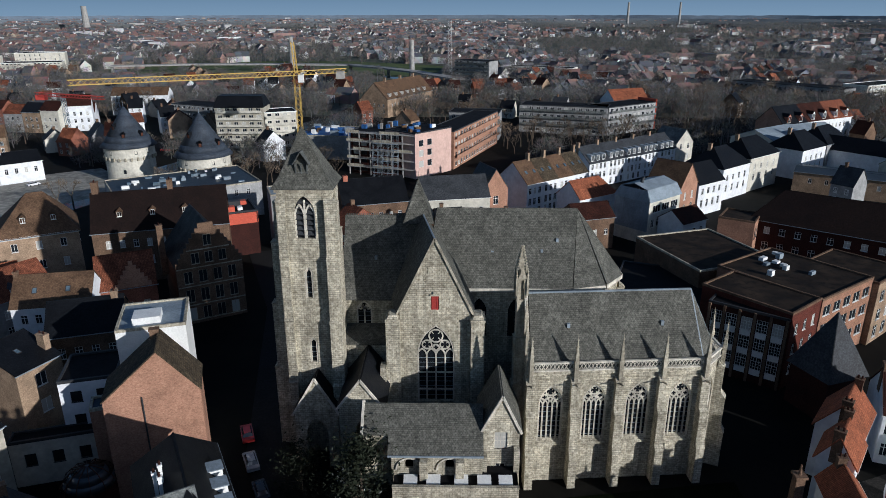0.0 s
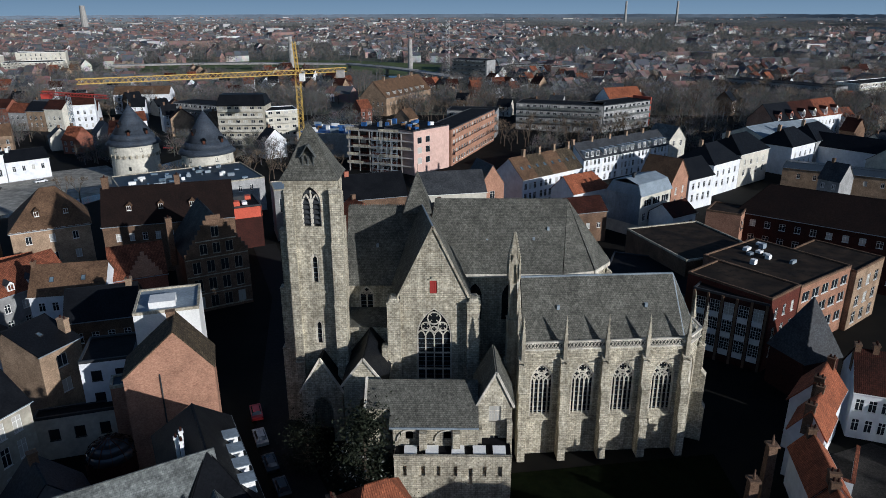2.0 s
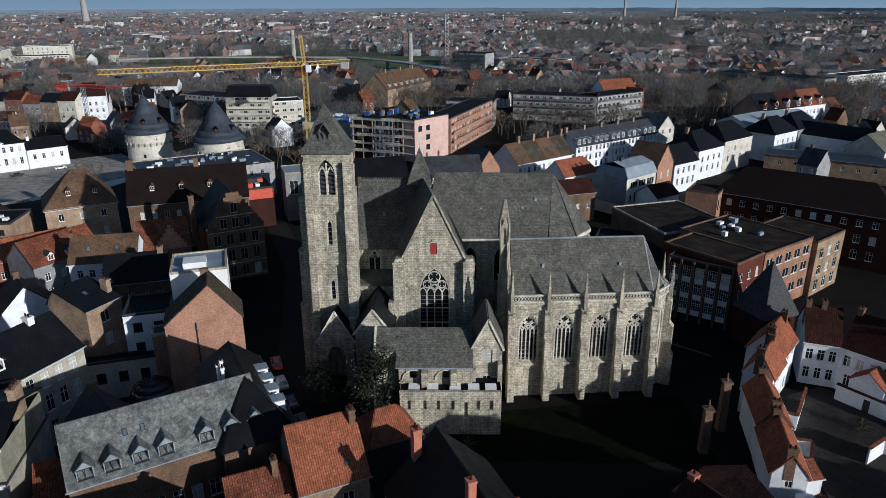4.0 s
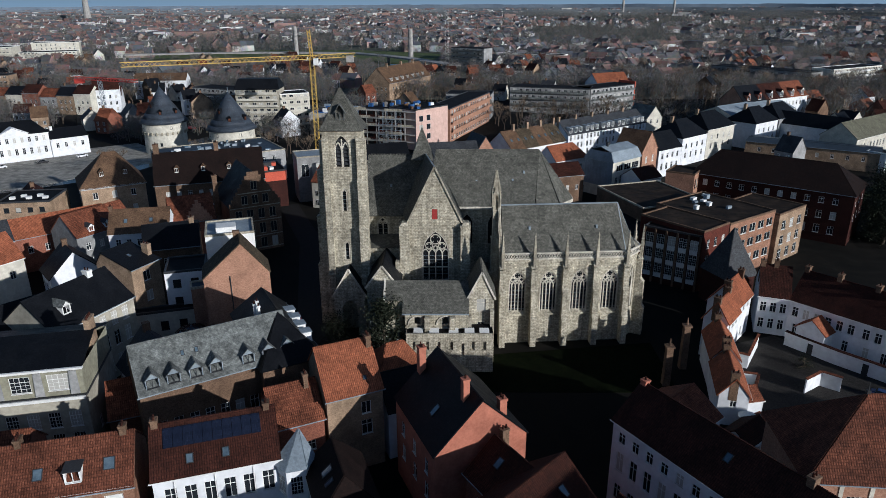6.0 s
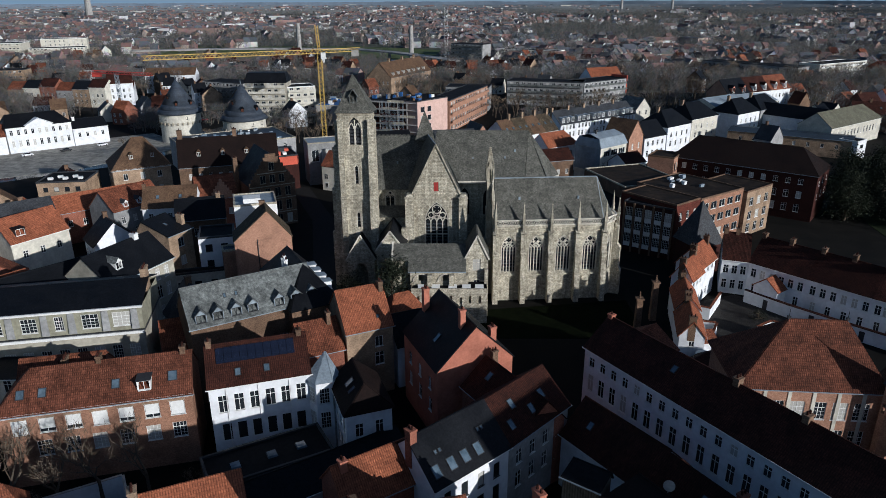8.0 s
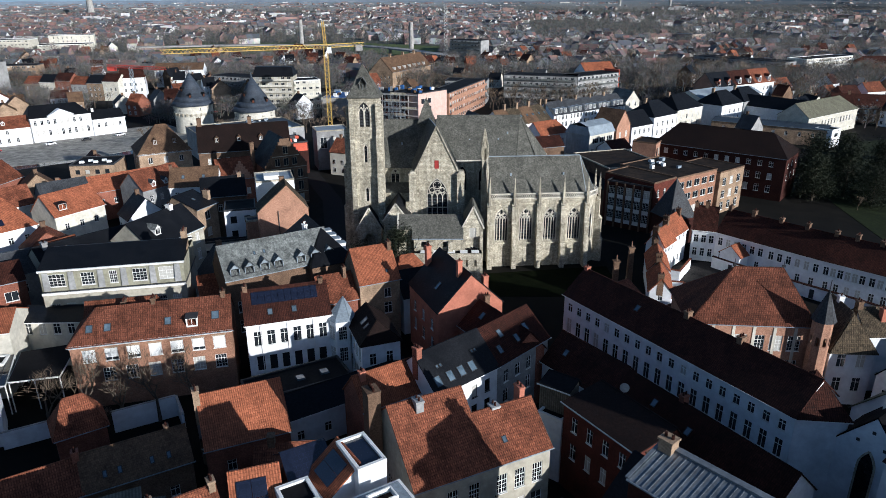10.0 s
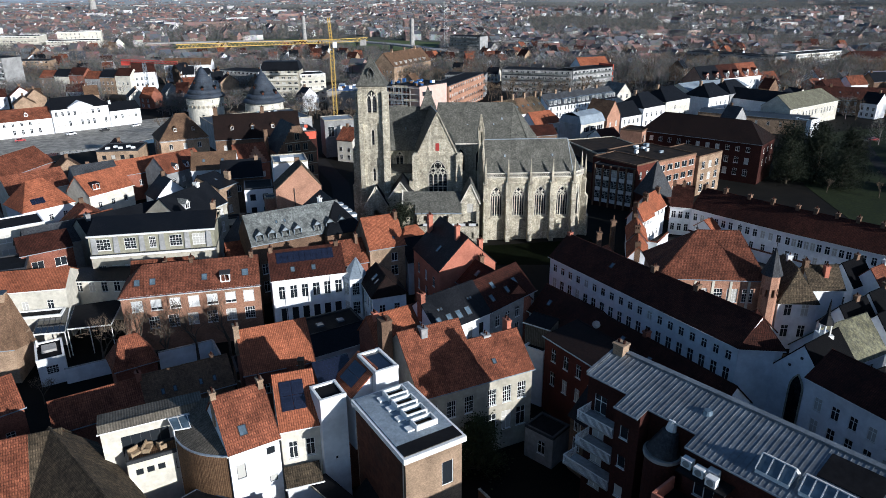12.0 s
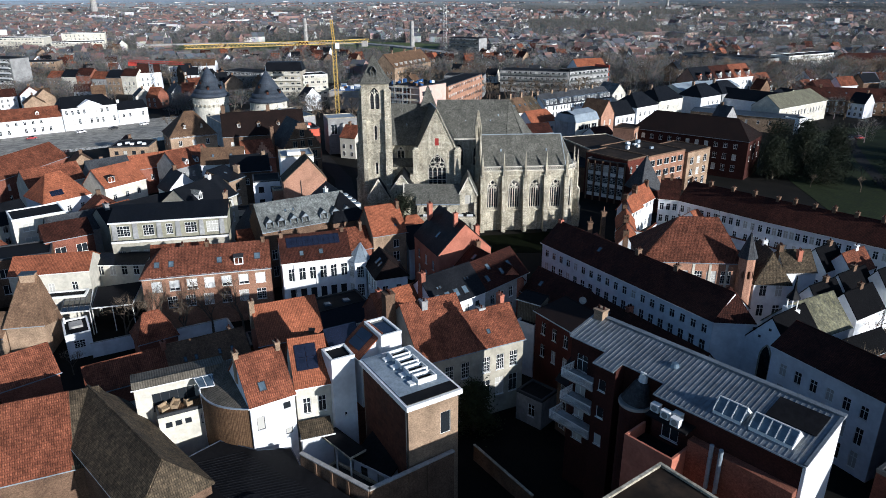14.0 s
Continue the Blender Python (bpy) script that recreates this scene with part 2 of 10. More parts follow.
BARK = mat("grey-brown bark", (0.12, 0.095, 0.07), (0.075, 0.06, 0.047), rough=0.95, grain=4, stain=0.3)
TWIG = mat("bare winter twigs", (0.19, 0.145, 0.10), (0.12, 0.09, 0.065), rough=0.95, grain=1.2, stain=0.3, rand=0.25)
LEAF = mat("dark evergreen leaves", (0.014, 0.019, 0.011), (0.026, 0.031, 0.018), rough=0.7, grain=2, stain=0.3, rand=0.2)
LEAF_BUSH = mat("olive clipped leaves", (0.055, 0.065, 0.026), (0.03, 0.038, 0.016), rough=0.7, grain=2, stain=0.3)
LEAF_PALE = mat("pale leaf sprays", (0.34, 0.35, 0.33), (0.18, 0.2, 0.17), rough=0.6, grain=3, stain=0.3)
FURNISH = mat("pale woven furniture", (0.36, 0.27, 0.17), (0.25, 0.18, 0.11), grain=6, stain=0.3)
BLUEP = mat("blue tarpaulin", (0.05, 0.14, 0.34), (0.03, 0.09, 0.24), rough=0.5, grain=2, stain=0.3)
CARS = [mat("car paint " + c, v, rough=0.3, grain=1, stain=0.1, bump=0, spec=0.6) for c, v in
        (("white", (0.75, 0.75, 0.75)), ("black", (0.02, 0.02, 0.022)), ("silver", (0.4, 0.41, 0.42)), ("red", (0.35, 0.03, 0.03)), ("blue", (0.04, 0.08, 0.2)))]

# ---- building helpers ----
GZ = -1.0            # level of the streets


def lay_uv(bm):
    """UVs in metres: u level along each face, v up its slope."""
    uv = bm.loops.layers.uv.verify()
    for f in bm.faces:
        nrm = f.normal
        u = Vector((-nrm.y, nrm.x, 0))
        u = u.normalized() if u.length > 1e-3 else Vector((1, 0, 0))
        v = nrm.cross(u)
        for lp in f.loops:
            lp[uv].uv = (lp.vert.co.dot(u), lp.vert.co.dot(v))


def to_mesh(name, bm, mats, smooth=False):
    bm.normal_update()
    lay_uv(bm)
    me = bpy.data.meshes.new(name)
    bm.to_mesh(me)
    bm.free()
    for m in (mats if isinstance(mats, (list, tuple)) else [mats]):
        me.materials.append(m)
    if smooth:
        me.polygons.foreach_set("use_smooth", [True] * len(me.polygons))
    return me


def part(name, bm, material, parent=None, label="", m=None, smooth=False):
    """Links a bmesh, or a mesh, as one object under a thing or a part."""
    me = bm if isinstance(bm, bpy.types.Mesh) else to_mesh(name, bm, material, smooth)
    ob = new(name, me)
    if parent:
        ob.parent = parent
    if m is not None:
        ob.matrix_local = m
    if label:
        ob["label"] = label
    return ob


def sub(name, parent, label=""):
    """An Empty that gathers the pieces of a large part."""
    ob = new(name)
    ob.parent = parent
    if label:
        ob["label"] = label
    return ob


def box(bm, x0, y0, z0, x1, y1, z1, mi=0, taper=0.0):
    """An axis box; taper draws its top in on all sides."""
    t = taper
    p = [(x0, y0, z0), (x1, y0, z0), (x1, y1, z0), (x0, y1, z0), (x0 + t, y0 + t, z1), (x1 - t, y0 + t, z1), (x1 - t, y1 - t, z1), (x0 + t, y1 - t, z1)]
    v = [bm.verts.new(c) for c in p]
    for q in ((3, 2, 1, 0), (4, 5, 6, 7), (0, 1, 5, 4), (1, 2, 6, 5), (2, 3, 7, 6), (3, 0, 4, 7)):
        bm.faces.new([v[i] for i in q]).material_index = mi


def poly(bm, pts, mi=0):
    f = bm.faces.new([bm.verts.new(p) for p in pts])
    f.material_index = mi
    return f


def slab(bm, pts, t=0.16, mi=0):
    """A flat polygon given thickness upwards along its normal."""
    p = [Vector(q) for q in pts]
    n = (p[1] - p[0]).cross(p[-1] - p[0]).normalized()
    if n.z < 0:
        p.reverse()
        n = -n
    a = [bm.verts.new(q) for q in p]
    b = [bm.verts.new(q + n * t) for q in p]
    bm.faces.new(b).material_index = mi
    bm.faces.new(a[::-1]).material_index = mi
    for i in range(len(p)):
        j = (i + 1) % len(p)
        bm.faces.new((a[i], a[j], b[j], b[i])).material_index = mi


def rod(bm, a, b, r, mi=0, sides=4, r2=None):
    """A straight bar from a to b."""
    a, b = Vector(a), Vector(b)
    d = (b - a).normalized()
    s = d.cross(Vector((0, 0, 1)) if abs(d.z) < 0.95 else Vector((1, 0, 0))).normalized()
    w = d.cross(s)
    r2 = r if r2 is None else r2
    ring = []
    for c, q in ((a, r), (b, r2)):
        ring.append([bm.verts.new(c + (s * math.cos(k) + w * math.sin(k)) * q) for k in [math.pi / 4 + 2 * math.pi * i / sides for i in range(sides)]])
    for i in range(sides):
        j = (i + 1) % sides
        bm.faces.new((ring[0][i], ring[0][j], ring[1][j], ring[1][i])).material_index = mi
    bm.faces.new(ring[0][::-1]).material_index = mi
    bm.faces.new(ring[1]).material_index = mi


def sweep(bm, pts, r, mi=0):
    for a, b in zip(pts, pts[1:]):
        rod(bm, a, b, r, mi)


def facade(bm, o, d, width, z0, z1, holes, deep=0.16):
    """An upright wall from o along d, with rectangular openings (s0, s1, za, zb) and their reveals."""
    o, d = Vector(o), Vector(d)
    inn = Vector((-d.y, d.x, 0))
    xs = sorted({0.0, width, *(h[0] for h in holes), *(h[1] for h in holes)})
    zs = sorted({z0, z1, *(h[2] for h in holes), *(h[3] for h in holes)})
    at = lambda s, z, k=0.0: Vector((o.x, o.y, 0)) + d * s + inn * k + Vector((0, 0, z))
    for za, zb in zip(zs, zs[1:]):
        for xa, xb in zip(xs, xs[1:]):
            xm, zm = (xa + xb) / 2, (za + zb) / 2
            if not any(h[0] < xm < h[1] and h[2] < zm < h[3] for h in holes):
                poly(bm, [at(xa, za), at(xb, za), at(xb, zb), at(xa, zb)])
    for xa, xb, za, zb in holes:
        for p, q in (((xa, za), (xb, za)), ((xb, za), (xb, zb)), ((xb, zb), (xa, zb)), ((xa, zb), (xa, za))):
            poly(bm, [at(*p), at(*q), at(*q, deep), at(*p, deep)])


WIN = {}


def window_meshes(w, h, style, frame_m):
    """Frame and pane of a window; origin at the middle of its sill, facing -y."""
    key = (round(w, 2), round(h, 2), style, frame_m.name)
    if key not in WIN:
        bm = bmesh.new()
        f = 0.07 if style != "thin" else 0.05
        y0, y1 = -0.03, 0.05
        box(bm, -w / 2, y0, 0, -w / 2 + f, y1, h)
        box(bm, w / 2 - f, y0, 0, w / 2, y1, h)
        box(bm, -w / 2 + f, y0, 0, w / 2 - f, y1, f)
        box(bm, -w / 2 + f, y0, h - f, w / 2 - f, y1, h)
        if style in ("sash", "grid", "french"):
            box(bm, -0.035, y0, f, 0.035, y1, h - f)
            zt = h * 0.68
            box(bm, -w / 2 + f, y0 + 0.004, zt - 0.035, w / 2 - f, y1 - 0.004, zt + 0.035)
        if style == "grid":
            for zt in (h * 0.24, h * 0.46):
                box(bm, -w / 2 + f, y0 + 0.02, zt - 0.02, w / 2 - f, y1 - 0.02, zt + 0.02)
            for xt in (-w / 4, w / 4):
                box(bm, xt - 0.02, y0 + 0.024, f, xt + 0.02, y1 - 0.024, h - f)
        if style == "pair":
            box(bm, -0.04, y0, f, 0.04, y1, h - f)
        if style == "band":
            k = max(2, round(w / 1.1))
            for i in range(1, k):
                box(bm, -w / 2 + w * i / k - 0.035, y0, f, -w / 2 + w * i / k + 0.035, y1, h - f)
        if style != "bare":
            box(bm, -w / 2 - 0.06, -0.2, -0.07, w / 2 + 0.06, y0, 0.0)
        fm = to_mesh("window", bm, frame_m)
        bm = bmesh.new()
        box(bm, -w / 2 + f * 0.5, 0.0, f * 0.5, w / 2 - f * 0.5, 0.02, h - f * 0.5)
        WIN[key] = fm, to_mesh("pane", bm, GLASS)
    return WIN[key]


def put_window(root, m, w, h, style="sash", frame_m=None, glass=None):
    fm, pm = window_meshes(w, h, style, frame_m or TRIM)
    ob = part("window", fm, None, root, m=m)
    part("pane", pm, None, ob)
    return ob


OCC = []            # ground already built on: x, y, radius
SIDES = ("front", "right", "back", "left")


class House:
    """A house: walls with real openings, a roof and its fittings. A, B: the front eaves' ends, seen with the house behind them."""

    def __init__(self, label, A, B, depth, h, rise=0.0, roof="gable", wall=None, tile=None, rf=0.5, hips=(0, 0), rows=None, base=GZ, over=0.3,
                 name="house", category="house", group="", frame_m=None, gutter=True, gable_rows=None, eave_drop=(0, 0), cornice=None):
        A, B = Vector(A), Vector(B)
        self.L, self.D, self.h, self.rise, self.rf, self.kind, self.base = (B - A).length, depth, h, rise, rf, roof, base
        ang = math.atan2(B.y - A.y, B.x - A.x)
        self.root = tagged(new(name), label, category, group)
        self.root.matrix_world = Matrix.Translation((A.x, A.y, base)) @ Matrix.Rotation(ang, 4, "Z")
        self.h = h = h - base
        k = max(1, round(self.L / 8))
        for i in range(k):
            c = A + (B - A) * (i + .5) / k + Vector((-(B - A).y, (B - A).x)).normalized() * depth / 2
            OCC.append((c.x, c.y, max(depth, self.L / k) * .62))
        self.wall, self.tile, self.frame_m, self.hips, self.over = wall, tile, frame_m or TRIM, hips, over
        L, D = self.L, self.D
        self.org = {"front": ((0, 0), (1, 0), L), "right": ((L, 0), (0, 1), D), "back": ((L, D), (-1, 0), L), "left": ((0, D), (0, -1), D)}
        rows = rows or {}
        bm = bmesh.new()
        todo = []
        for side in SIDES:
            o, d, width = self.org[side]
            holes = []
            for z0, hh, w, n, style, *rest in rows.get(side, ()):
                m0, m1 = rest if rest else (0.06, 0.06)
                for i in range(n):
                    s = width * m0 + (width * (1 - m0 - m1)) * (i + 0.5) / n
                    if s - w / 2 < 0.1 or s + w / 2 > width - 0.1 or z0 + hh > h - 0.05:
                        continue
                    holes.append((s - w / 2, s + w / 2, z0, z0 + hh))
                    todo.append((side, s, z0, w, hh, style))
            facade(bm, (*o, 0), (*d, 0), width, 0, h, holes)
        r = rise
        if roof == "gable":
            y = rf * D
            for x, k in ((0, 0), (L, 1)):
                if not hips[k]:
                    tri = [(x, 0, h), (x, D, h), (x, y, h + r)]
                    poly(bm, tri if x == L else tri[::-1])
        if roof == "cross":
            x = rf * L
            poly(bm, [(0, 0, h), (L, 0, h), (x, 0, h + r)])
            poly(bm, [(L, D, h), (0, D, h), (x, D, h + r)])
        part("wall", bm, wall, self.root)
        for side, s, z0, w, hh, style in todo:
            self.window(side, s, z0, w, hh, style)
        self.make_roof()
        if cornice:
            bm = bmesh.new()
            box(bm, -0.05, -0.28, h - 0.42, L + 0.05, -0.003, h - 0.02)
            part("cornice", bm, cornice, self.root)
        if gutter and roof in ("gable",):
            bm = bmesh.new()
            s = rise / max(rf * D, 0.1)
            box(bm, -over, -over - 0.14, h - over * s - 0.02, L + over, -over, h - over * s + 0.12)
            part("gutter", bm, LEAD if wall not in (WHITE, CREAM) else TRIM, self.root)

    def side_matrix(self, side, s, z, out=0.0):
        o, d, _ = self.org[side]
        ang = math.atan2(d[1], d[0])
        return Matrix.Translation((o[0] + d[0] * s + d[1] * out, o[1] + d[1] * s - d[0] * out, z)) @ Matrix.Rotation(ang, 4, "Z")

    def window(self, side, s, z, w, h, style="sash", frame_m=None):
        return put_window(self.root, self.side_matrix(side, s, z, -0.10), w, h, style, frame_m or self.frame_m)

    def make_roof(self):
        L, D, h, r, o, rf = self.L, self.D, self.h, self.rise, self.over, self.rf
        bm = bmesh.new()
        if self.kind == "gable":
            y = rf * D
            sf, sb = r / max(y, 0.1), r / max(D - y, 0.1)
            a, b = self.hips
            xl, xr = (a if a else -o * 0.5), (L - b if b else L + o * 0.5)
            el, er = (-o if a else -o * 0.5), (L + o if b else L + o * 0.5)
            if rf > 0.02:
                slab(bm, [(el, -o, h - o * sf), (er, -o, h - o * sf), (xr, y, h + r), (xl, y, h + r)])
            if rf < 0.98:
                slab(bm, [(er, D + o, h - o * sb), (el, D + o, h - o * sb), (xl, y, h + r), (xr, y, h + r)])
            if a:
                slab(bm, [(el, D + o, h - o * sb), (el, -o, h - o * sf), (xl, y, h + r)])
            if b:
                slab(bm, [(er, -o, h - o * sf), (er, D + o, h - o * sb), (xr, y, h + r)])
            rod(bm, (xl, y, h + r + 0.14), (xr, y, h + r + 0.14), 0.13)
        elif self.kind == "cross":
            x = rf * L
            sl, sr = r / max(x, 0.1), r / max(L - x, 0.1)
            slab(bm, [(-o, -o * .5, h - o * sl), (x, -o * .5, h + r), (x, D + o * .5, h + r), (-o, D + o * .5, h - o * sl)])
            slab(bm, [(x, -o * .5, h + r), (L + o, -o * .5, h - o * sr), (L + o, D + o * .5, h - o * sr), (x, D + o * .5, h + r)])
            rod(bm, (x, -o * .5, h + r + 0.14), (x, D + o * .5, h + r + 0.14), 0.13)
        elif self.kind == "flat":
            slab(bm, [(0, 0, h - 0.25), (L, 0, h - 0.25), (L, D, h - 0.25), (0, D, h - 0.25)], 0.1)
        elif self.kind == "mansard":
            i = 1.3
            hm = self.h + r
            for q in ([(-o, -o, h), (L + o, -o, h), (L - .3, i, hm), (.3, i, hm)], [(L + o, D + o, h), (-o, D + o, h), (.3, D - i, hm), (L - .3, D - i, hm)],
                      [(-o, D + o, h), (-o, -o, h), (.3, i, hm), (.3, D - i, hm)], [(L + o, -o, h), (L + o, D + o, h), (L - .3, D - i, hm), (L - .3, i, hm)],
                      [(.3, i, hm), (L - .3, i, hm), (L - .3, D / 2, hm + 1.2), (.3, D / 2, hm + 1.2)], [(L - .3, D - i, hm), (.3, D - i, hm), (.3, D / 2, hm + 1.2), (L - .3, D / 2, hm + 1.2)]):
                slab(bm, q, 0.12)
        self.roof_ob = part("roof", bm, self.tile, self.root)
        if self.kind == "flat":
            bm = bmesh.new()
            for q in ((0, 0, L, .25), (0, D - .25, L, D), (0, .25, .25, D - .25), (L - .25, .25, L, D - .25)):
                box(bm, q[0] - .04, q[1] - .04, h - .3, q[2] + .04, q[3] + .04, h + .12)
            part("parapet", bm, self.frame_m if self.wall in (WHITE, CREAM) else DARKTRIM if self.tile == ROOFING else BRICK_BROWN if self.tile == ROOF_GRAVEL and self.wall != BRICK_BROWN else STONE_TRIM, self.root)

    def slope(self, side, s, f):
        """Pose on a roof slope: s metres along its eave from the left, f of the way up; z stands off the slope."""
        L, D, h, r, rf = self.L, self.D, self.h, self.rise, self.rf
        if self.kind == "gable":
            if side == "front":
                p, e, run, ang = Vector((s, f * rf * D, h + f * r)), Vector((1, 0, 0)), rf * D, 0
            else:
                p, e, run, ang = Vector((L - s, D - f * (1 - rf) * D, h + f * r)), Vector((-1, 0, 0)), (1 - rf) * D, math.pi
        else:
            if side == "left":
                p, e, run, ang = Vector((f * rf * L, D - s, h + f * r)), Vector((0, -1, 0)), rf * L, -math.pi / 2
            else:
                p, e, run, ang = Vector((L - f * (1 - rf) * L, s, h + f * r)), Vector((0, 1, 0)), (1 - rf) * L, math.pi / 2
        tilt = math.atan2(r, run)
        return Matrix.Translation(p) @ Matrix.Rotation(ang, 4, "Z") @ Matrix.Rotation(tilt, 4, "X") @ Matrix.Translation((0, 0, 0.16))

    def skylight(self, side, s, f, w=0.8, h=1.1):
        if ("sky", w, h) not in WIN:
            bm = bmesh.new()
            for q in ((-w / 2, 0, -w / 2 + .08, h), (w / 2 - .08, 0, w / 2, h), (-w / 2 + .08, 0, w / 2 - .08, .08), (-w / 2 + .08, h - .08, w / 2 - .08, h)):
                box(bm, q[0], q[1], -.02, q[2], q[3], .1)
            fr = to_mesh("roof_window", bm, DARKTRIM)
            bm = bmesh.new()
            box(bm, -w / 2 + .06, .06, 0, w / 2 - .06, h - .06, .06)
            WIN["sky", w, h] = fr, to_mesh("pane", bm, SKYGLASS)
        fr, pn = WIN["sky", w, h]
        ob = part("roof_window", fr, None, self.root, m=self.slope(side, s, f))
        part("pane", pn, None, ob)

    def panels(self, side, s0, f0, cols, rows, w=1.0, h=1.65):
        if ("pv", w, h) not in WIN:
            bm = bmesh.new()
            box(bm, 0.02, 0.02, 0.05, w - .02, h - .02, 0.11)
            WIN["pv", w, h] = to_mesh("solar_panel", bm, SOLAR)
        m = self.slope(side, s0, f0)
        for i in range(cols):
            for j in range(rows):
                part("solar_panel", WIN["pv", w, h], None, self.root, m=m @ Matrix.Translation((i * w, j * h, 0)))

    def chimney(self, x, y, top, w=0.7, d=0.9, m=None, pots=2, low=None):
        bm = bmesh.new()
        z = self.h + self.rise - 3.5 if low is None else low
        top = self.h + self.rise + top
        box(bm, x - w / 2, y - d / 2, z, x + w / 2, y + d / 2, top - .25)
        box(bm, x - w / 2 - .07, y - d / 2 - .07, top - .25, x + w / 2 + .07, y + d / 2 + .07, top)
        ob = part("chimney", bm, m or BRICK_BROWN, self.root)
        for i in range(pots):
            bm = bmesh.new()
            yy = y + (i - (pots - 1) / 2) * d / max(pots, 1)
            rod(bm, (x, yy, top), (x, yy, top + .45), .14, sides=8, r2=.11)
            part("chimney_pot", bm, TILE_DARK, ob)

    def dormer(self, side, s, f, w=1.3, h=1.3, roof="gable", face=None, tile=None, frame_m=None):
        """A dormer with its window, standing on a slope."""
        base = self.slope(side, s, f)
        p = base.translation
        ang = {"front": 0, "back": math.pi, "left": -math.pi / 2, "right": math.pi / 2}[side]
        m = Matrix.Translation(p) @ Matrix.Rotation(ang, 4, "Z")
        run = {"front": self.rf * self.D, "back": (1 - self.rf) * self.D, "left": self.rf * self.L, "right": (1 - self.rf) * self.L}[side]
        k = self.rise / run
        dp = (h + 0.1) / k
        bm = bmesh.new()
        for x0, x1 in ((-w / 2, -w / 2 + .12), (w / 2 - .12, w / 2)):
            box(bm, x0, 0, -.3, x1, dp, h)
        box(bm, -w / 2 + .12, 0, -.3, w / 2 - .12, .1, .05)
        if roof == "gable":
            poly(bm, [(-w / 2, 0.02, h), (w / 2, 0.02, h), (0, 0.02, h + w * .5)])
        ob = part("dormer", bm, face or TRIM, self.root, m=m)
        bm = bmesh.new()
        if roof == "gable":
            dq = dp + w * .5 / k
            slab(bm, [(-w / 2 - .15, -.2, h - .15), (0, -.2, h + w * .5), (0, dq, h + w * .5), (-w / 2 - .15, dp, h - .15)], .08)
            slab(bm, [(0, -.2, h + w * .5), (w / 2 + .15, -.2, h - .15), (w / 2 + .15, dp, h - .15), (0, dq, h + w * .5)], .08)
        else:
            slab(bm, [(-w / 2 - .1, -.15, h), (w / 2 + .1, -.15, h), (w / 2 + .1, dp + .3, h + .12), (-w / 2 - .1, dp + .3, h + .12)], .1)
        part("dormer_roof", bm, tile or self.tile, ob)
        fm, pm = window_meshes(w - .24, h - .1, "pair", frame_m or TRIM)
        part("window", fm, None, ob, m=Matrix.Translation((0, 0.05, 0.05)))
        return ob


def thing_box(name, label, category, x0, y0, z0, x1, y1, z1, m, ang=0.0):
    bm = bmesh.new()
    box(bm, -(x1 - x0) / 2, -(y1 - y0) / 2, 0, (x1 - x0) / 2, (y1 - y0) / 2, z1 - z0)
    ob = tagged(part(name, bm, m), label, category)
    ob.matrix_world = pose((x0 + x1) / 2, (y0 + y1) / 2, z0, 0, 0, ang)
    return ob

# ---- ground, streets, river ----
bm = bmesh.new()
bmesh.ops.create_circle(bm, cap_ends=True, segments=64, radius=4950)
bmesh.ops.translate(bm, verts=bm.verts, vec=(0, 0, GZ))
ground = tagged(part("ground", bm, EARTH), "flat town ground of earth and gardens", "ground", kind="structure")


def flat(name, pts, z, m, label, cat="ground", thick=0.12):
    bm = bmesh.new()
    slab(bm, [(x, y, z - thick) for x, y in pts], thick)
    return tagged(part(name, bm, m), label, cat, kind="structure")


def strip(name, line, width, z, m, label, cat="road"):
    """A road along a line of points."""
    bm = bmesh.new()
    edge = []
    for i, p in enumerate(line):
        a, b = Vector(line[max(i - 1, 0)]), Vector(line[min(i + 1, len(line) - 1)])
        n = Vector((-(b - a).y, (b - a).x)).normalized() * width / 2
        edge.append((Vector(p) + n, Vector(p) - n))
    for (a, b), (c, d) in zip(edge, edge[1:]):
        poly(bm, [(b.x, b.y, z), (d.x, d.y, z), (c.x, c.y, z), (a.x, a.y, z)])
    return tagged(part(name, bm, m), label, cat, kind="structure")


flat("lawn", [(-20, 58), (38, 58), (38, 75), (-20, 66)], GZ + 0.06, SHADED_LAWN, "lawn beside the church, darkened for shade", "lawn")
flat("court", [(48, 38), (66, 44), (78, 60), (62, 78), (52, 74)], GZ + 0.06, COBBLE, "cobbled courtyard of the walled almshouses", "courtyard")
flat("park_lawn", [(112, 78), (230, 78), (230, 236), (172, 214), (150, 192), (130, 175), (118, 125)], GZ + 0.06, GRASS, "green park lawn behind the almshouses", "lawn")
# the dark asphalt colour stands in for shade on the path
strip("park_path", [(138, 90), (147, 120), (158, 152), (172, 186), (184, 206)], 4, GZ + 0.11, ASPHALT, "grey winding park path", "path")
strip("street", [(-9, 44), (-17, 62), (-26, 80), (-29, 95), (-36, 130), (-50, 165)], 6, GZ + 0.09, ASPHALT, "narrow asphalt street beside the church tower", "street")
strip("street", [(10, 215), (60, 245), (130, 300), (260, 390)], 9, GZ + 0.09, ASPHALT, "asphalt street between the terraces", "street")
quay = flat("quay", [(-262, 112), (-140, 190), (-112, 232), (-140, 262), (-190, 225), (-290, 120)], GZ + 0.12, PAVING, "pale paved quay beside the white mansion", "quay")
strip("river", [(-420, 22), (-240, 116), (-128, 208), (-100, 285), (-60, 420), (-40, 620), (-120, 800)], 20, GZ + 0.05, WATER, "dark narrow river between its quays", "river")
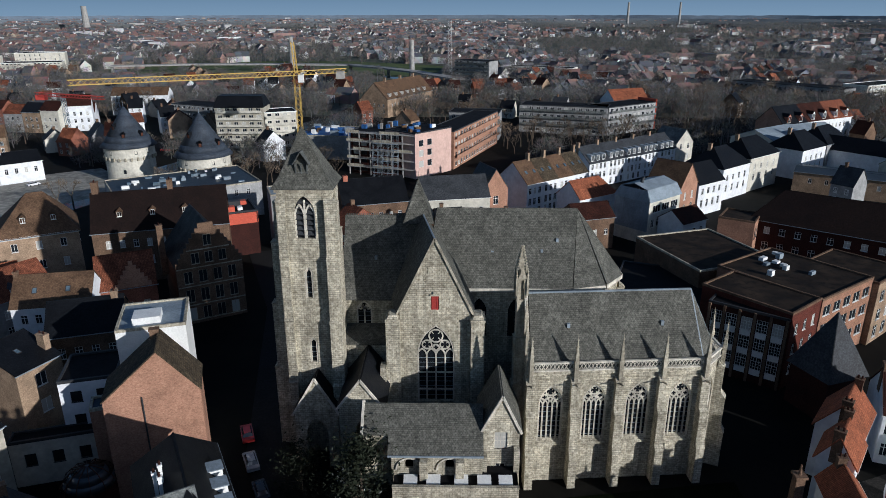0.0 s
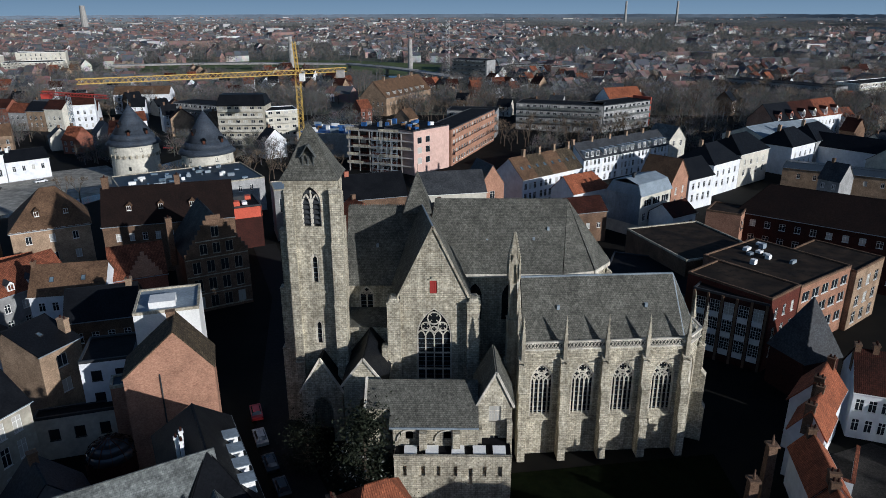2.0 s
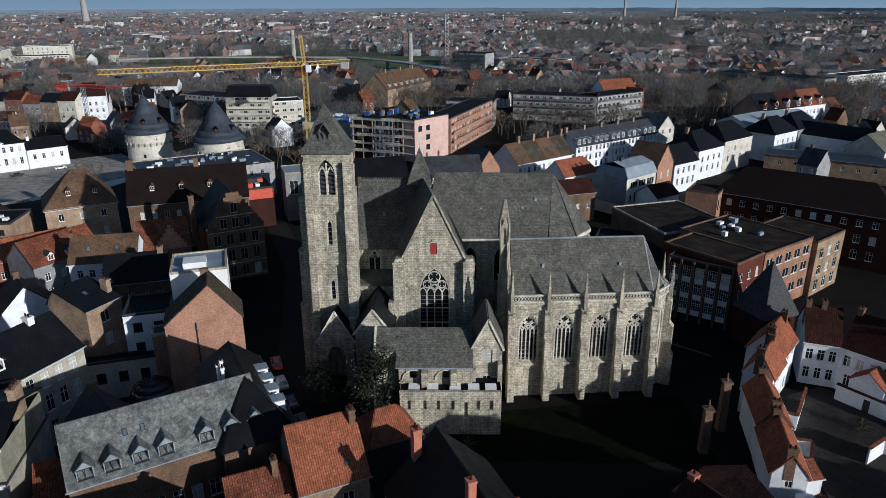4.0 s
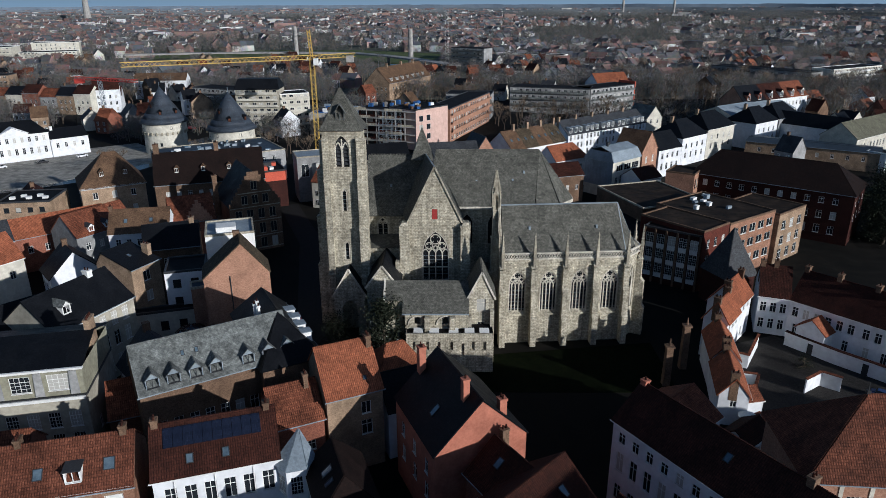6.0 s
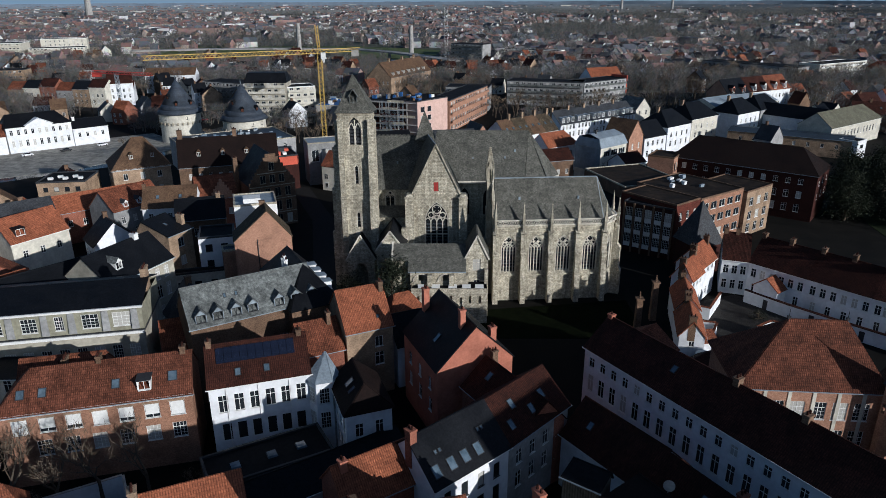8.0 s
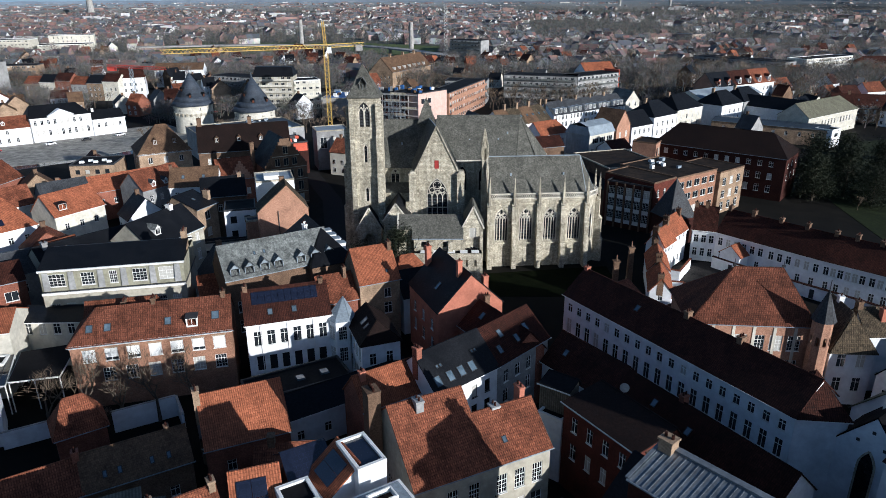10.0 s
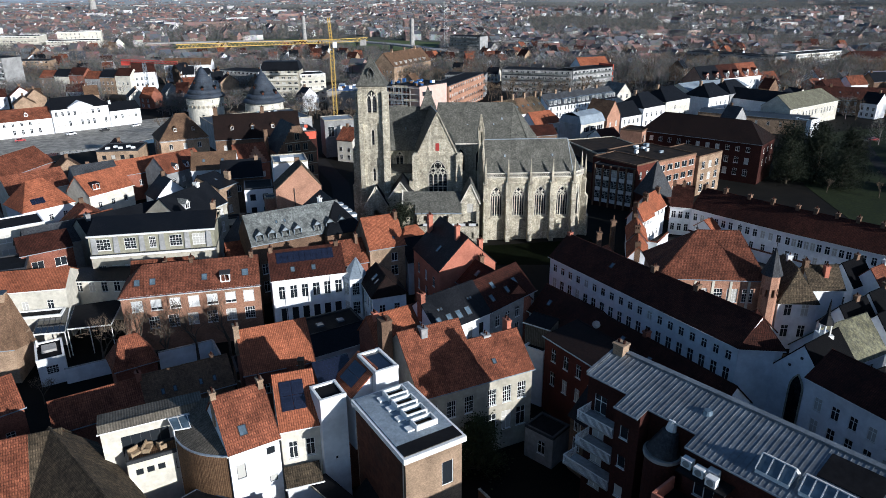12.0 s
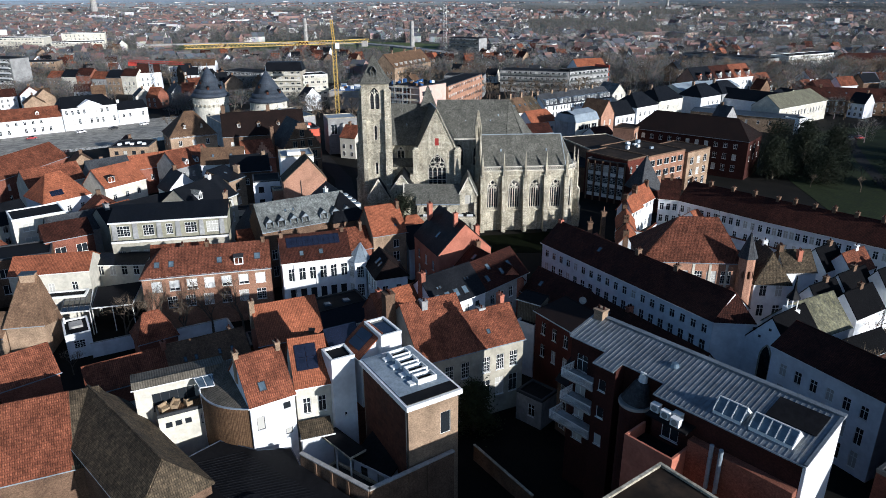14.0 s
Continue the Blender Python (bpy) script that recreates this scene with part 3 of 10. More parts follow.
strip("road", [(-330, 360), (-190, 330), (-120, 305), (0, 330), (120, 390)], 12, GZ + 0.16, ASPHALT, "asphalt ring road along the river", "road")
MEADOW = mat("river meadow grass", (0.12, 0.15, 0.06), (0.085, 0.11, 0.045), rough=0.95, grain=0.05, stain=0.4)
GARDEN = mat("garden ground and winter fields", (0.14, 0.135, 0.105), (0.09, 0.10, 0.075), rough=0.95, grain=0.02, stain=0.5)
flat("garden_plain", [(-3300, 4450), (-480, 470), (-330, 400), (330, 400), (480, 470), (3300, 4450)], GZ + 0.04, GARDEN, "flat plain of gardens and fields behind the town", thick=0.02)
flat("field", [(-370, 610), (-250, 650), (-170, 690), (-20, 640), (-10, 780), (-120, 850), (-360, 860)], GZ + 0.1, MEADOW, "green river meadow far behind the town", "meadow")

# ---- the church ----
CG = -3.0           # foot of its walls, below the street


def arch(cx, w, z0, zs, za, n=7):
    """Outline of a pointed opening, from the left foot over the apex to the right foot."""
    hw, rise = w / 2, za - zs
    r = (hw * hw + rise * rise) / (2 * hw)
    a1 = math.asin(min(1.0, rise / r))
    left = [(cx - hw + r - r * math.cos(a1 * i / n), zs + r * math.sin(a1 * i / n)) for i in range(n + 1)]
    right = [(2 * cx - x, z) for x, z in left[-2::-1]]
    return [(cx - hw, z0)] + left + right + [(cx + hw, z0)]


def pierced(bm, o, d, outer, holes, deep=0.5):
    """An upright wall of any outline (s, z) with openings of any outline and their reveals."""
    o, d = Vector((o[0], o[1], 0)), Vector((d[0], d[1], 0))
    inn = Vector((-d.y, d.x, 0))
    at = lambda p, k=0.0: o + d * p[0] + inn * k + Vector((0, 0, p[1]))
    edges = []
    for loop in (outer, *holes):
        vs = [bm.verts.new(at(p)) for p in loop]
        edges += [bm.edges.new((vs[i], vs[(i + 1) % len(vs)])) for i in range(len(vs))]
    got = bmesh.ops.triangle_fill(bm, use_beauty=True, use_dissolve=False, edges=edges, normal=-inn)
    for loop in holes:
        for p, q in zip(loop, loop[1:] + loop[:1]):
            poly(bm, [at(p), at(q), at(q, deep), at(p, deep)])


def tracery(root, o, d, cx, w, z0, zs, za, lights=4, deep=0.38, transoms=(), rose=True):
    """Stone mullions with pointed heads and an upper foil, before leaded glass."""
    o, d = Vector((o[0], o[1], 0)), Vector((d[0], d[1], 0))
    inn = Vector((-d.y, d.x, 0))
    at = lambda p, k=deep: o + d * p[0] + inn * k + Vector((0, 0, p[1]))
    bm = bmesh.new()
    lw = w / lights
    for i in range(1, lights):
        rod(bm, at((cx - w / 2 + lw * i, z0)), at((cx - w / 2 + lw * i, zs - 0.2)), 0.14)
    for i in range(lights):
        c = cx - w / 2 + lw * (i + 0.5)
        sweep(bm, [at(p) for p in arch(c, lw, zs - 0.5, zs - 0.4, zs + lw * 0.55, 4)[1:-1]], 0.13)
    for z in transoms:
        rod(bm, at((cx - w / 2, z)), at((cx + w / 2, z)), 0.14)
    if rose:
        hgt = za - zs
        for c, zc, r in ((cx, zs + hgt * 0.60, w * 0.19), (cx - w * 0.24, zs + hgt * 0.30, w * 0.13), (cx + w * 0.24, zs + hgt * 0.30, w * 0.13), (cx, zs + hgt * .2, w * .09)):
            sweep(bm, [at((c + r * math.cos(k * math.pi / 5), zc + r * math.sin(k * math.pi / 5))) for k in range(11)], 0.13)
            for k in range(4):
                a_ = math.pi / 4 + k * math.pi / 2
                rod(bm, at((c + r * math.cos(a_), zc + r * math.sin(a_))), at((c + r * .45 * math.cos(a_), zc + r * .45 * math.sin(a_))), .07)
    sweep(bm, [at(p, deep * 0.6) for p in arch(cx, w - 0.15, z0, zs, za - 0.1)], 0.2)
    part("tracery", bm, STONE_PALE, root)
    bm = bmesh.new()
    vs = [bm.verts.new(at(p, deep + 0.06)) for p in arch(cx, w, z0, zs, za)]
    bm.faces.new(vs)
    part("leaded_glass", bm, GLASS_LEAD, root, "dark leaded church glass")
    z = z0 + 0.7
    while z < zs:
        bm = bmesh.new()
        rod(bm, at((cx - w / 2, z), deep + 0.02), at((cx + w / 2, z), deep + 0.02), 0.03)
        part("glazing_bar", bm, LEAD, root)
        z += 0.75


GLASS_LEAD = mat("leaded glass", (0.022, 0.026, 0.03), (0.012, 0.014, 0.017), rough=0.25, grain=3, stain=0.3, tile=(0.35, 0.35, 0.03), joint=0.4, bump=0.1)


def buttress(bm, cx, y0, z0, steps, d=1, w=1.0):
    """A stepped buttress in front of a wall at y0: steps of (top, projection), each with a sloped weathering."""
    z = z0
    for k, (top, pr) in enumerate(steps):
        nxt = steps[k + 1][1] if k + 1 < len(steps) else 0.05
        x0, x1 = cx - w / 2, cx + w / 2
        ya, yb = sorted((y0 - pr * d, y0 + 0.2 * d))
        box(bm, x0, ya, z, x1, yb, top)
        s = 0.8
        a = [(x0 - .06, y0 - (pr + .06) * d, top), (x1 + .06, y0 - (pr + .06) * d, top), (x1 + .06, y0 - nxt * d, top + s), (x0 - .06, y0 - nxt * d, top + s), (x0 - .06, y0 - nxt * d, top), (x1 + .06, y0 - nxt * d, top)]
        v = [bm.verts.new(p) for p in a]
        for q in ((0, 1, 2, 3), (0, 3, 4), (1, 5, 2), (4, 5, 1, 0), (3, 2, 5, 4)):
            bm.faces.new([v[i] for i in q])
        z = top


def pinnacle(bm, x, y, z, h, w=0.45):
    box(bm, x - w / 2, y - w / 2, z, x + w / 2, y + w / 2, z + h * 0.4)
    box(bm, x - w * .62, y - w * .62, z + h * 0.4, x + w * .62, y + w * .62, z + h * 0.46)
    v = [bm.verts.new(p) for p in ((x - w / 2, y - w / 2, z + h * .46), (x + w / 2, y - w / 2, z + h * .46), (x + w / 2, y + w / 2, z + h * .46), (x - w / 2, y + w / 2, z + h * .46), (x, y, z + h))]
    for i in range(4):
        bm.faces.new((v[i], v[(i + 1) % 4], v[4]))
    for k in (0.6, 0.75, 0.88):
        q = w * 0.5 * (1 - (k - .46) / .54) + 0.07
        zz = z + h * k
        box(bm, x - q, y - q, zz - .05, x + q, y + q, zz + .05)


church = tagged(new("church"), "grey limestone Gothic church with tower, transept and side chapel", "church")
church.matrix_world = Matrix.Translation((-.65, -.16, 57.6)) @ Matrix.Scale(.97, 4) @ Matrix.Translation((.65, .16, -57.6))

# tower
TX0, TX1, TY0, TY1 = -22.6, -15.6, 83.6, 89.4
tower = sub("tower", church)
bm = bmesh.new()
cx = (TX0 + TX1) / 2
tw = TX1 - TX0
holes = [arch(tw / 2, 2.7, 30.2, 33.6, 36.0), arch(tw / 2, 1.1, 21.7, 25.2, 26.2), arch(tw / 2, 1.1, 11.9, 14.8, 15.8)]
pierced(bm, (TX0, TY0), (1, 0), [(0, CG), (tw, CG), (tw, 37), (0, 37)], holes)
for o, d, w in (((TX1, TY0), (0, 1), TY1 - TY0), ((TX1, TY1), (-1, 0), tw), ((TX0, TY1), (0, -1), TY1 - TY0)):
    pierced(bm, o, d, [(0, CG), (w, CG), (w, 37), (0, 37)], [arch(w / 2, 2.7, 30.2, 33.6, 36.0)])
for z in (20.2, 28.6):
    box(bm, TX0 - .1, TY0 - .12, z, TX1 + .1, TY0 - .003, z + .25)
part("wall", bm, STONE, tower)
for steps, fx in ((((CG, 9, 1.9), (9, 18.5, 1.6), (18.5, 27.5, 1.3), (27.5, 35.2, .9)), (TX1 - .75, TX1 + .9)), (((CG, 9, .9), (9, 18.5, .7), (18.5, 27.5, .5), (27.5, 35.2, .35)), (TX0 - .1, TX0 + 1.1))):
    bm = bmesh.new()
    for z0, z1, e in steps:
        box(bm, fx[0], TY0 - e, z0, fx[1], TY0 + 1.0, z1)
        slab(bm, [(fx[0] - .06, TY0 - e - .06, z1), (fx[1] + .06, TY0 - e - .06, z1), (fx[1] + .06, TY0 - e + .5, z1 + .45), (fx[0] - .06, TY0 - e + .5, z1 + .45)], .1)
    part("buttress", bm, STONE, tower)
for sx, x in ((-1, TX0), (1, TX1)):
    for ya, yb in ((TY0 + 1.8, TY0 + 3.2), (TY1 - 1.5, TY1)):
        bm = bmesh.new()
        for z0, z1, e in ((CG, 10, 2.7), (10, 20, 2.3), (20, 29, 1.7), (29, 34.6, 1.0)) if sx < 0 else ((CG, 12, .6), (12, 30, .35)):
            xa, xb = sorted((x + sx * .002, x + sx * e))
            box(bm, xa, ya, z0, xb, yb, z1)
            box(bm, xa - .06, ya - .06, z1 - .02, xb + .06, yb + .06, z1 + .16)
        part("buttress", bm, STONE, tower)
for (w, z0, zs, za), n in (((2.7, 30.2, 33.6, 36.0), 2), ((1.1, 21.7, 25.2, 26.2), 1), ((1.1, 11.9, 14.8, 15.8), 1)):
    if n == 1:
        tracery(tower, (TX0, TY0), (1, 0), tw / 2, w, z0, zs, za, 1, rose=False)
bm = bmesh.new()
o = Vector((cx, TY0 + 0.3, 0))
for sx in (-.68, .68):
    sweep(bm, [o + Vector((p[0], 0, p[1])) for p in arch(sx, 1.2, 30.2, 33.2, 34.8, 5)], .15)
rod(bm, (cx, TY0 + .3, 30.2), (cx, TY0 + .3, 35.4), .16)
part("belfry_tracery", bm, STONE_PALE, tower, "pale stone belfry arches")
bm = bmesh.new()
for sx in (-.68, .68):
    for k in range(7):
        z = 30.6 + k * .72
        slab(bm, [(cx + sx - .6, TY0 + .2, z), (cx + sx + .6, TY0 + .2, z), (cx + sx + .6, TY0 + .65, z + .45), (cx + sx - .6, TY0 + .65, z + .45)], .05)
part("louvre", bm, SLATE, tower, "dark grey belfry louvres")
bm = bmesh.new()
box(bm, TX0 + .3, TY0 + .8, 29, TX1 - .3, TY1 - .5, 36.5)
part("bell_chamber", bm, DARKTRIM, tower)
bm = bmesh.new()
box(bm, TX0 - .22, TY0 - .22, 36.5, TX1 + .22, TY1 + .22, 37.02)
part("cornice", bm, STONE_TRIM, tower)
bm = bmesh.new()
apex = (cx - .3, (TY0 + TY1) / 2, 44.4)
e = .5
low = [(TX0 - e, TY0 - e, 36.95), (TX1 + e, TY0 - e, 36.95), (TX1 + e, TY1 + e, 36.95), (TX0 - e, TY1 + e, 36.95)]
mid = [(TX0 + .45, TY0 + .45, 38.4), (TX1 - .45, TY0 + .45, 38.4), (TX1 - .45, TY1 - .45, 38.4), (TX0 + .45, TY1 - .45, 38.4)]
for i in range(4):
    j = (i + 1) % 4
    slab(bm, [low[i], low[j], mid[j], mid[i]], .1)
    slab(bm, [mid[i], mid[j], apex], .1)
spire = part("spire_roof", bm, SLATE_OLD, tower, "steep slate pyramid roof")
bm = bmesh.new()
rod(bm, (apex[0], apex[1], 44.3), (apex[0], apex[1], 45.4), .06)
part("finial", bm, DARKTRIM, tower)
bm = bmesh.new()
for sx in (-1, 1):
    box(bm, cx - .1 + sx * .75 - .09, TY0 + .5, 38.3, cx - .1 + sx * .75 + .09, TY0 + 2.6, 40.2)
box(bm, cx - .19, TY0 + .5, 38.3, cx - .01, TY0 + .62, 40.2)
box(bm, cx - .8, TY0 + .45, 38.9, cx + .6, TY0 + .52, 39.0)
for sx in (-1, 1):
    slab(bm, [(cx - .1, TY0 + .3, 41.6), (cx - .1 + sx * 1.05, TY0 + .3, 40.0), (cx - .1 + sx * 1.05, TY0 + 2.4, 40.0), (cx - .1, TY0 + 3.2, 41.6)], .08)
part("roof_dormer", bm, SLATE_PALE, tower)

# transept
trans = sub("transept", church)
SKEW = -2.2                                      # the roof's drift to the west over its length
FY = 83.5
bm = bmesh.new()
x0, x1, ax, az = -7.0, 2.7, -2.15, 30.0
outer = [(0, CG), (x1 - x0, CG), (x1 - x0, 19.8), (ax - x0, az), (0, 19.8)]
pierced(bm, (x0, FY), (1, 0), outer, [arch(-2.05 - x0, 5.2, 5.9, 13.3, 17.8), [(4.3, 20.1), (4.3, 22.2), (5.4, 22.2), (5.4, 20.1)]])
poly(bm, [(x0, 90, CG), (x0, FY, CG), (x0, FY, 19.8), (x0, 90, 19.8)])
poly(bm, [(x1, FY, CG), (x1, 90, CG), (x1, 90, 19.8), (x1, FY, 19.8)])
for k in (0.28, 0.55, 0.72):
    for sx in (-1, 1):
        xx = ax + sx * (4.8 * (1 - k)) * .62
        box(bm, xx - .12, FY - .05, 19.8 + 10 * k - 1.6, xx + .12, FY - .003, 19.8 + 10 * k - .7)
box(bm, x0 + .3, FY - .1, 19.3, x1 - .3, FY - .003, 19.55)
part("wall", bm, STONE, trans)
tracery(trans, (x0, FY), (1, 0), -2.05 - x0, 5.2, 5.9, 13.3, 17.8, 4, transoms=(7.6, 10.3))
bm = bmesh.new()
box(bm, x0 + 4.34, FY + .1, 20.1, x0 + 5.36, FY + .2, 22.2)
for k in range(3):
    box(bm, x0 + 4.4 + k * .33, FY + .06, 20.15, x0 + 4.62 + k * .33, FY + .1, 22.1)
part("hatch_door", bm, REDPAINT, trans, "red boarded hatch door")
bm = bmesh.new()
for sx, xa in ((-1, x0), (1, x1)):
    sweep(bm, [(xa + sx * .35, FY - .1, 19.5), (ax, FY - .1, az + .35)], .2)
box(bm, x0 + 4.2, FY - .2, 22.2, x0 + 5.5, FY, 22.45)
box(bm, x0 + 4.6, FY - .2, 22.45, x0 + 5.1, FY, 22.8)
part("coping", bm, STONE_TRIM, trans)
for c in (-7.9, 3.7):
    bm = bmesh.new()
    box(bm, c - .95, FY - 1.2, CG, c + .95, FY + 1.8, 18.8)
    box(bm, c - 1.02, FY - 1.28, 18.8, c + 1.02, FY + 1.9, 19.1)
    box(bm, c - .8, FY - 1.0, 19.1, c + .8, FY + 1.6, 19.6, taper=.3)
    part("buttress", bm, STONE, trans)
bm = bmesh.new()
box(bm, -9.7, FY - 1.9, CG, -8.87, FY - .2, 12.2)
part("buttress", bm, STONE, trans)
bm = bmesh.new()
slab(bm, [(x0 - .5, FY + .25, 19.3), (ax, FY + .25, az + .05), (ax + SKEW, 96, az + .05), (x0 - .5 + SKEW, 96, 19.3)], .15)
slab(bm, [(ax, FY + .25, az + .05), (x1 + .5, FY + .25, 19.3), (x1 + .5, 96, 19.3), (ax + SKEW, 96, az + .05)], .15)
part("roof", bm, SLATE_OLD, trans)
bm = bmesh.new()
rod(bm, (ax, FY + .2, az + .25), (ax + SKEW, 96, az + .25), .14)
part("ridge_lead", bm, LEAD, trans)

# nave, choir and apse
RZ, RY = 29.7, 96.0
nave = sub("nave", church)
bm = bmesh.new()
pierced(bm, (-15.3, 89.7), (1, 0), [(0, 8), (8.2, 8), (8.2, 19.2), (0, 19.2)], [arch(2.6, 2.3, 14.6, 17.0, 18.6), ])
poly(bm, [(-15.3, 86.2, CG), (-7, 86.2, CG), (-7, 86.2, 13.6), (-15.3, 86.2, 13.6)])
for z in (2.5, 5, 7.5, 10, 12.2):
    box(bm, -15.3, 86.1, z, -7, 86.197, z + .35)
box(bm, -11.6, 86.05, 9.4, -10.4, 86.198, 11.2)
poly(bm, [(-7, 102.3, CG), (-15.3, 102.3, CG), (-15.3, 102.3, 19.2), (-7, 102.3, 19.2)])
part("wall", bm, STONE, nave)
tracery(nave, (-15.3, 89.7), (1, 0), 2.6, 2.3, 14.6, 17.0, 18.6, 2)
bm = bmesh.new()
slab(bm, [(-15.8, 89.2, 18.9), (-4, 89.2, 18.9), (-4, RY, RZ), (-15.8, RY, RZ)], .15)
slab(bm, [(-4, 102.8, 18.9), (-15.8, 102.8, 18.9), (-15.8, RY, RZ), (-4, RY, RZ)], .15)
slab(bm, [(-15.6, 85.8, 13.5), (-7, 85.8, 13.5), (-7, 89.65, 15.0), (-15.6, 89.65, 15.0)], .15)
for i in range(40):
    x = -15.6 + i * .3
    box(bm, x, RY - .06, RZ + .1, x + .16, RY + .06, RZ + .34)
part("roof", bm, SLATE_OLD, nave)

choir = sub("choir", church)
EZ = 21.0
rim = [(-3.9, 89.6), (17.4, 89.6), (22.3, 91.0), (25.4, 95.0), (25.4, 98.2), (22.3, 102.2), (17.4, 103.4), (-3.9, 103.4)]
bm = bmesh.new()
for a, b in zip(rim, rim[1:]):
    d = (Vector(b) - Vector(a))
    w = d.length
    d.normalize()
    n = max(1, round(w / 6))
    hs = [arch(w * (i + .5) / n, min(2.2, w / n * .5), 13, 17, 19.2) for i in range(n)]
    pierced(bm, a, d, [(0, CG), (w, CG), (w, EZ), (0, EZ)], hs)
part("wall", bm, STONE, choir)
bm = bmesh.new()
for a, b in zip(rim[:-1], rim[1:]):
    d = (Vector(b) - Vector(a))
    w = d.length
    n = max(1, round(w / 6))
    for i in range(n):
        c = Vector(a) + d * (i + .5) / n
        inn = Vector((-d.y, d.x)).normalized()
        rr = Matrix.Translation((c.x + inn.x * .3, c.y + inn.y * .3, 0)) @ Matrix.Rotation(math.atan2(d.y, d.x), 4, "Z")
        vs = [bm.verts.new(rr @ Vector((p[0], 0, p[1]))) for p in arch(0, min(2.2, w / n * .5), 13, 17, 19.2)]
        bm.faces.new(vs)
part("leaded_glass", bm, GLASS_LEAD, choir)
bm = bmesh.new()
ridge_e = Vector((18.7, RY + .5, 30.6))
for a, b in zip(rim, rim[1:]):
    va, vb = Vector((*a, EZ - .1)), Vector((*b, EZ - .1))
    d = (vb - va).normalized()
    out = Vector((d.y, -d.x, 0)) * .35
    if abs(d.y) < .05:
        ra, rb = Vector((max(a[0], -2.15) if a[0] < 17 else ridge_e.x, RY + .5, 30.6)), Vector((ridge_e.x if b[0] > 0 else -2.15, RY + .5, 30.6))
        slab(bm, [va + out, vb + out, rb, ra], .15)
    else:
        slab(bm, [va + out, vb + out, ridge_e], .15)
rod(bm, (-2.15, RY + .5, 30.75), ridge_e + Vector((0, 0, .15)), .14)
part("roof", bm, SLATE_OLD, choir)
bm = bmesh.new()
for a, b in zip(rim, rim[1:]):
    d = (Vector(b) - Vector(a)).normalized()
    out = Vector((d.y, -d.x)) * .25
    rod(bm, (a[0] + out.x, a[1] + out.y, EZ - .35), (b[0] + out.x, b[1] + out.y, EZ - .35), .42)
part("cornice", bm, STONE_PALE, choir)
for a in rim[1:6]:
    c = Vector(a) - Vector((14, 96.5))
    c.normalize()
    bm = bmesh.new()
    m = Matrix.Translation((a[0], a[1], 0)) @ Matrix.Rotation(math.atan2(c.y, c.x) + math.pi / 2, 4, "Z")
    buttress(bm, 0, 0, CG, ((8, 2.2), (15, 1.6), (19, .9)), 1, 1.0)
    bmesh.ops.transform(bm, matrix=m, verts=bm.verts)
    part("buttress", bm, STONE, choir)
bm = bmesh.new()
c = (-4.9, 96.6)
q = [(c[0] + sx * 2.2, c[1] + sy * 2.4, 29.0) for sx, sy in ((-1, -1), (1, -1), (1, 1), (-1, 1))]
for i in range(4):
    slab(bm, [q[i], q[(i + 1) % 4], (c[0], c[1], 35.2)], .08)
rod(bm, (c[0], c[1], 35), (c[0], c[1], 36.4), .05)
part("crossing_spirelet", bm, SLATE_OLD, church, "small steep slate spirelet over the crossing")
bm = bmesh.new()
for x, y, z in ((6, 92.6, 25.2), (13.2, 92.6, 25.4), (-11, 92.2, 24.4), (15.5, 93.5, 26.8)):
    box(bm, x - .18, y - .25, z - .2, x + .18, y + .3, z + .28)
part("roof_vent", bm, LEAD, church)

# side chapel, turned slightly
chapel = sub("chapel", church)
chapel.matrix_local = pose(10.3, 77.2, 0, 0, 0, 4.4)
CL = 23.6
cen = (3.05, 8.95, 14.8, 20.6)
bm = bmesh.new()
pierced(bm, (0, 0), (1, 0), [(0, CG), (CL, CG), (CL, 14.2), (0, 14.2)], [arch(c, 3.3, 3.4, 9.2, 12.1) for c in cen], .7)
east = [(CL, 0), (26.6, 2.8), (26.6, 6.4), (CL, 9.2)]
for a, b in zip(east, east[1:]):
    d = Vector(b) - Vector(a)
    w = d.length
    d.normalize()
    pierced(bm, a, d, [(0, CG), (w, CG), (w, 14.2), (0, 14.2)], [arch(w / 2, 1.9, 3.4, 9.2, 12.1)], .7)
pierced(bm, (0, 9.2), (0, -1), [(0, CG), (9.2, CG), (9.2, 14.6), (4.6, 23.5), (0, 14.6)], [arch(4.6, 2.2, 5, 9, 12)], .5)
poly(bm, [(CL, 9.2, CG), (0, 9.2, CG), (0, 9.2, 14.2), (CL, 9.2, 14.2)])
box(bm, -.1, -.28, 3.0, CL + .1, -.003, 3.25)
box(bm, -.2, -.22, 12.9, CL + .2, -.003, 13.1)
box(bm, -.2, -.38, 13.9, CL + .2, -.003, 14.3)
for c in cen:
    slab(bm, [(c - 1.65, -.3, 3.0), (c + 1.65, -.3, 3.0), (c + 1.65, .6, 3.75), (c - 1.65, .6, 3.75)], .1)
part("wall", bm, STONE, chapel)
for c in cen:
    tracery(chapel, (0, 0), (1, 0), c, 3.3, 3.4, 9.2, 12.1, 5, deep=.5)
for a, b in zip(east, east[1:]):
    d = Vector(b) - Vector(a)
    w = d.length
    d.normalize()
    tracery(chapel, a, d, w / 2, 1.9, 3.4, 9.2, 12.1, 2, deep=.5)
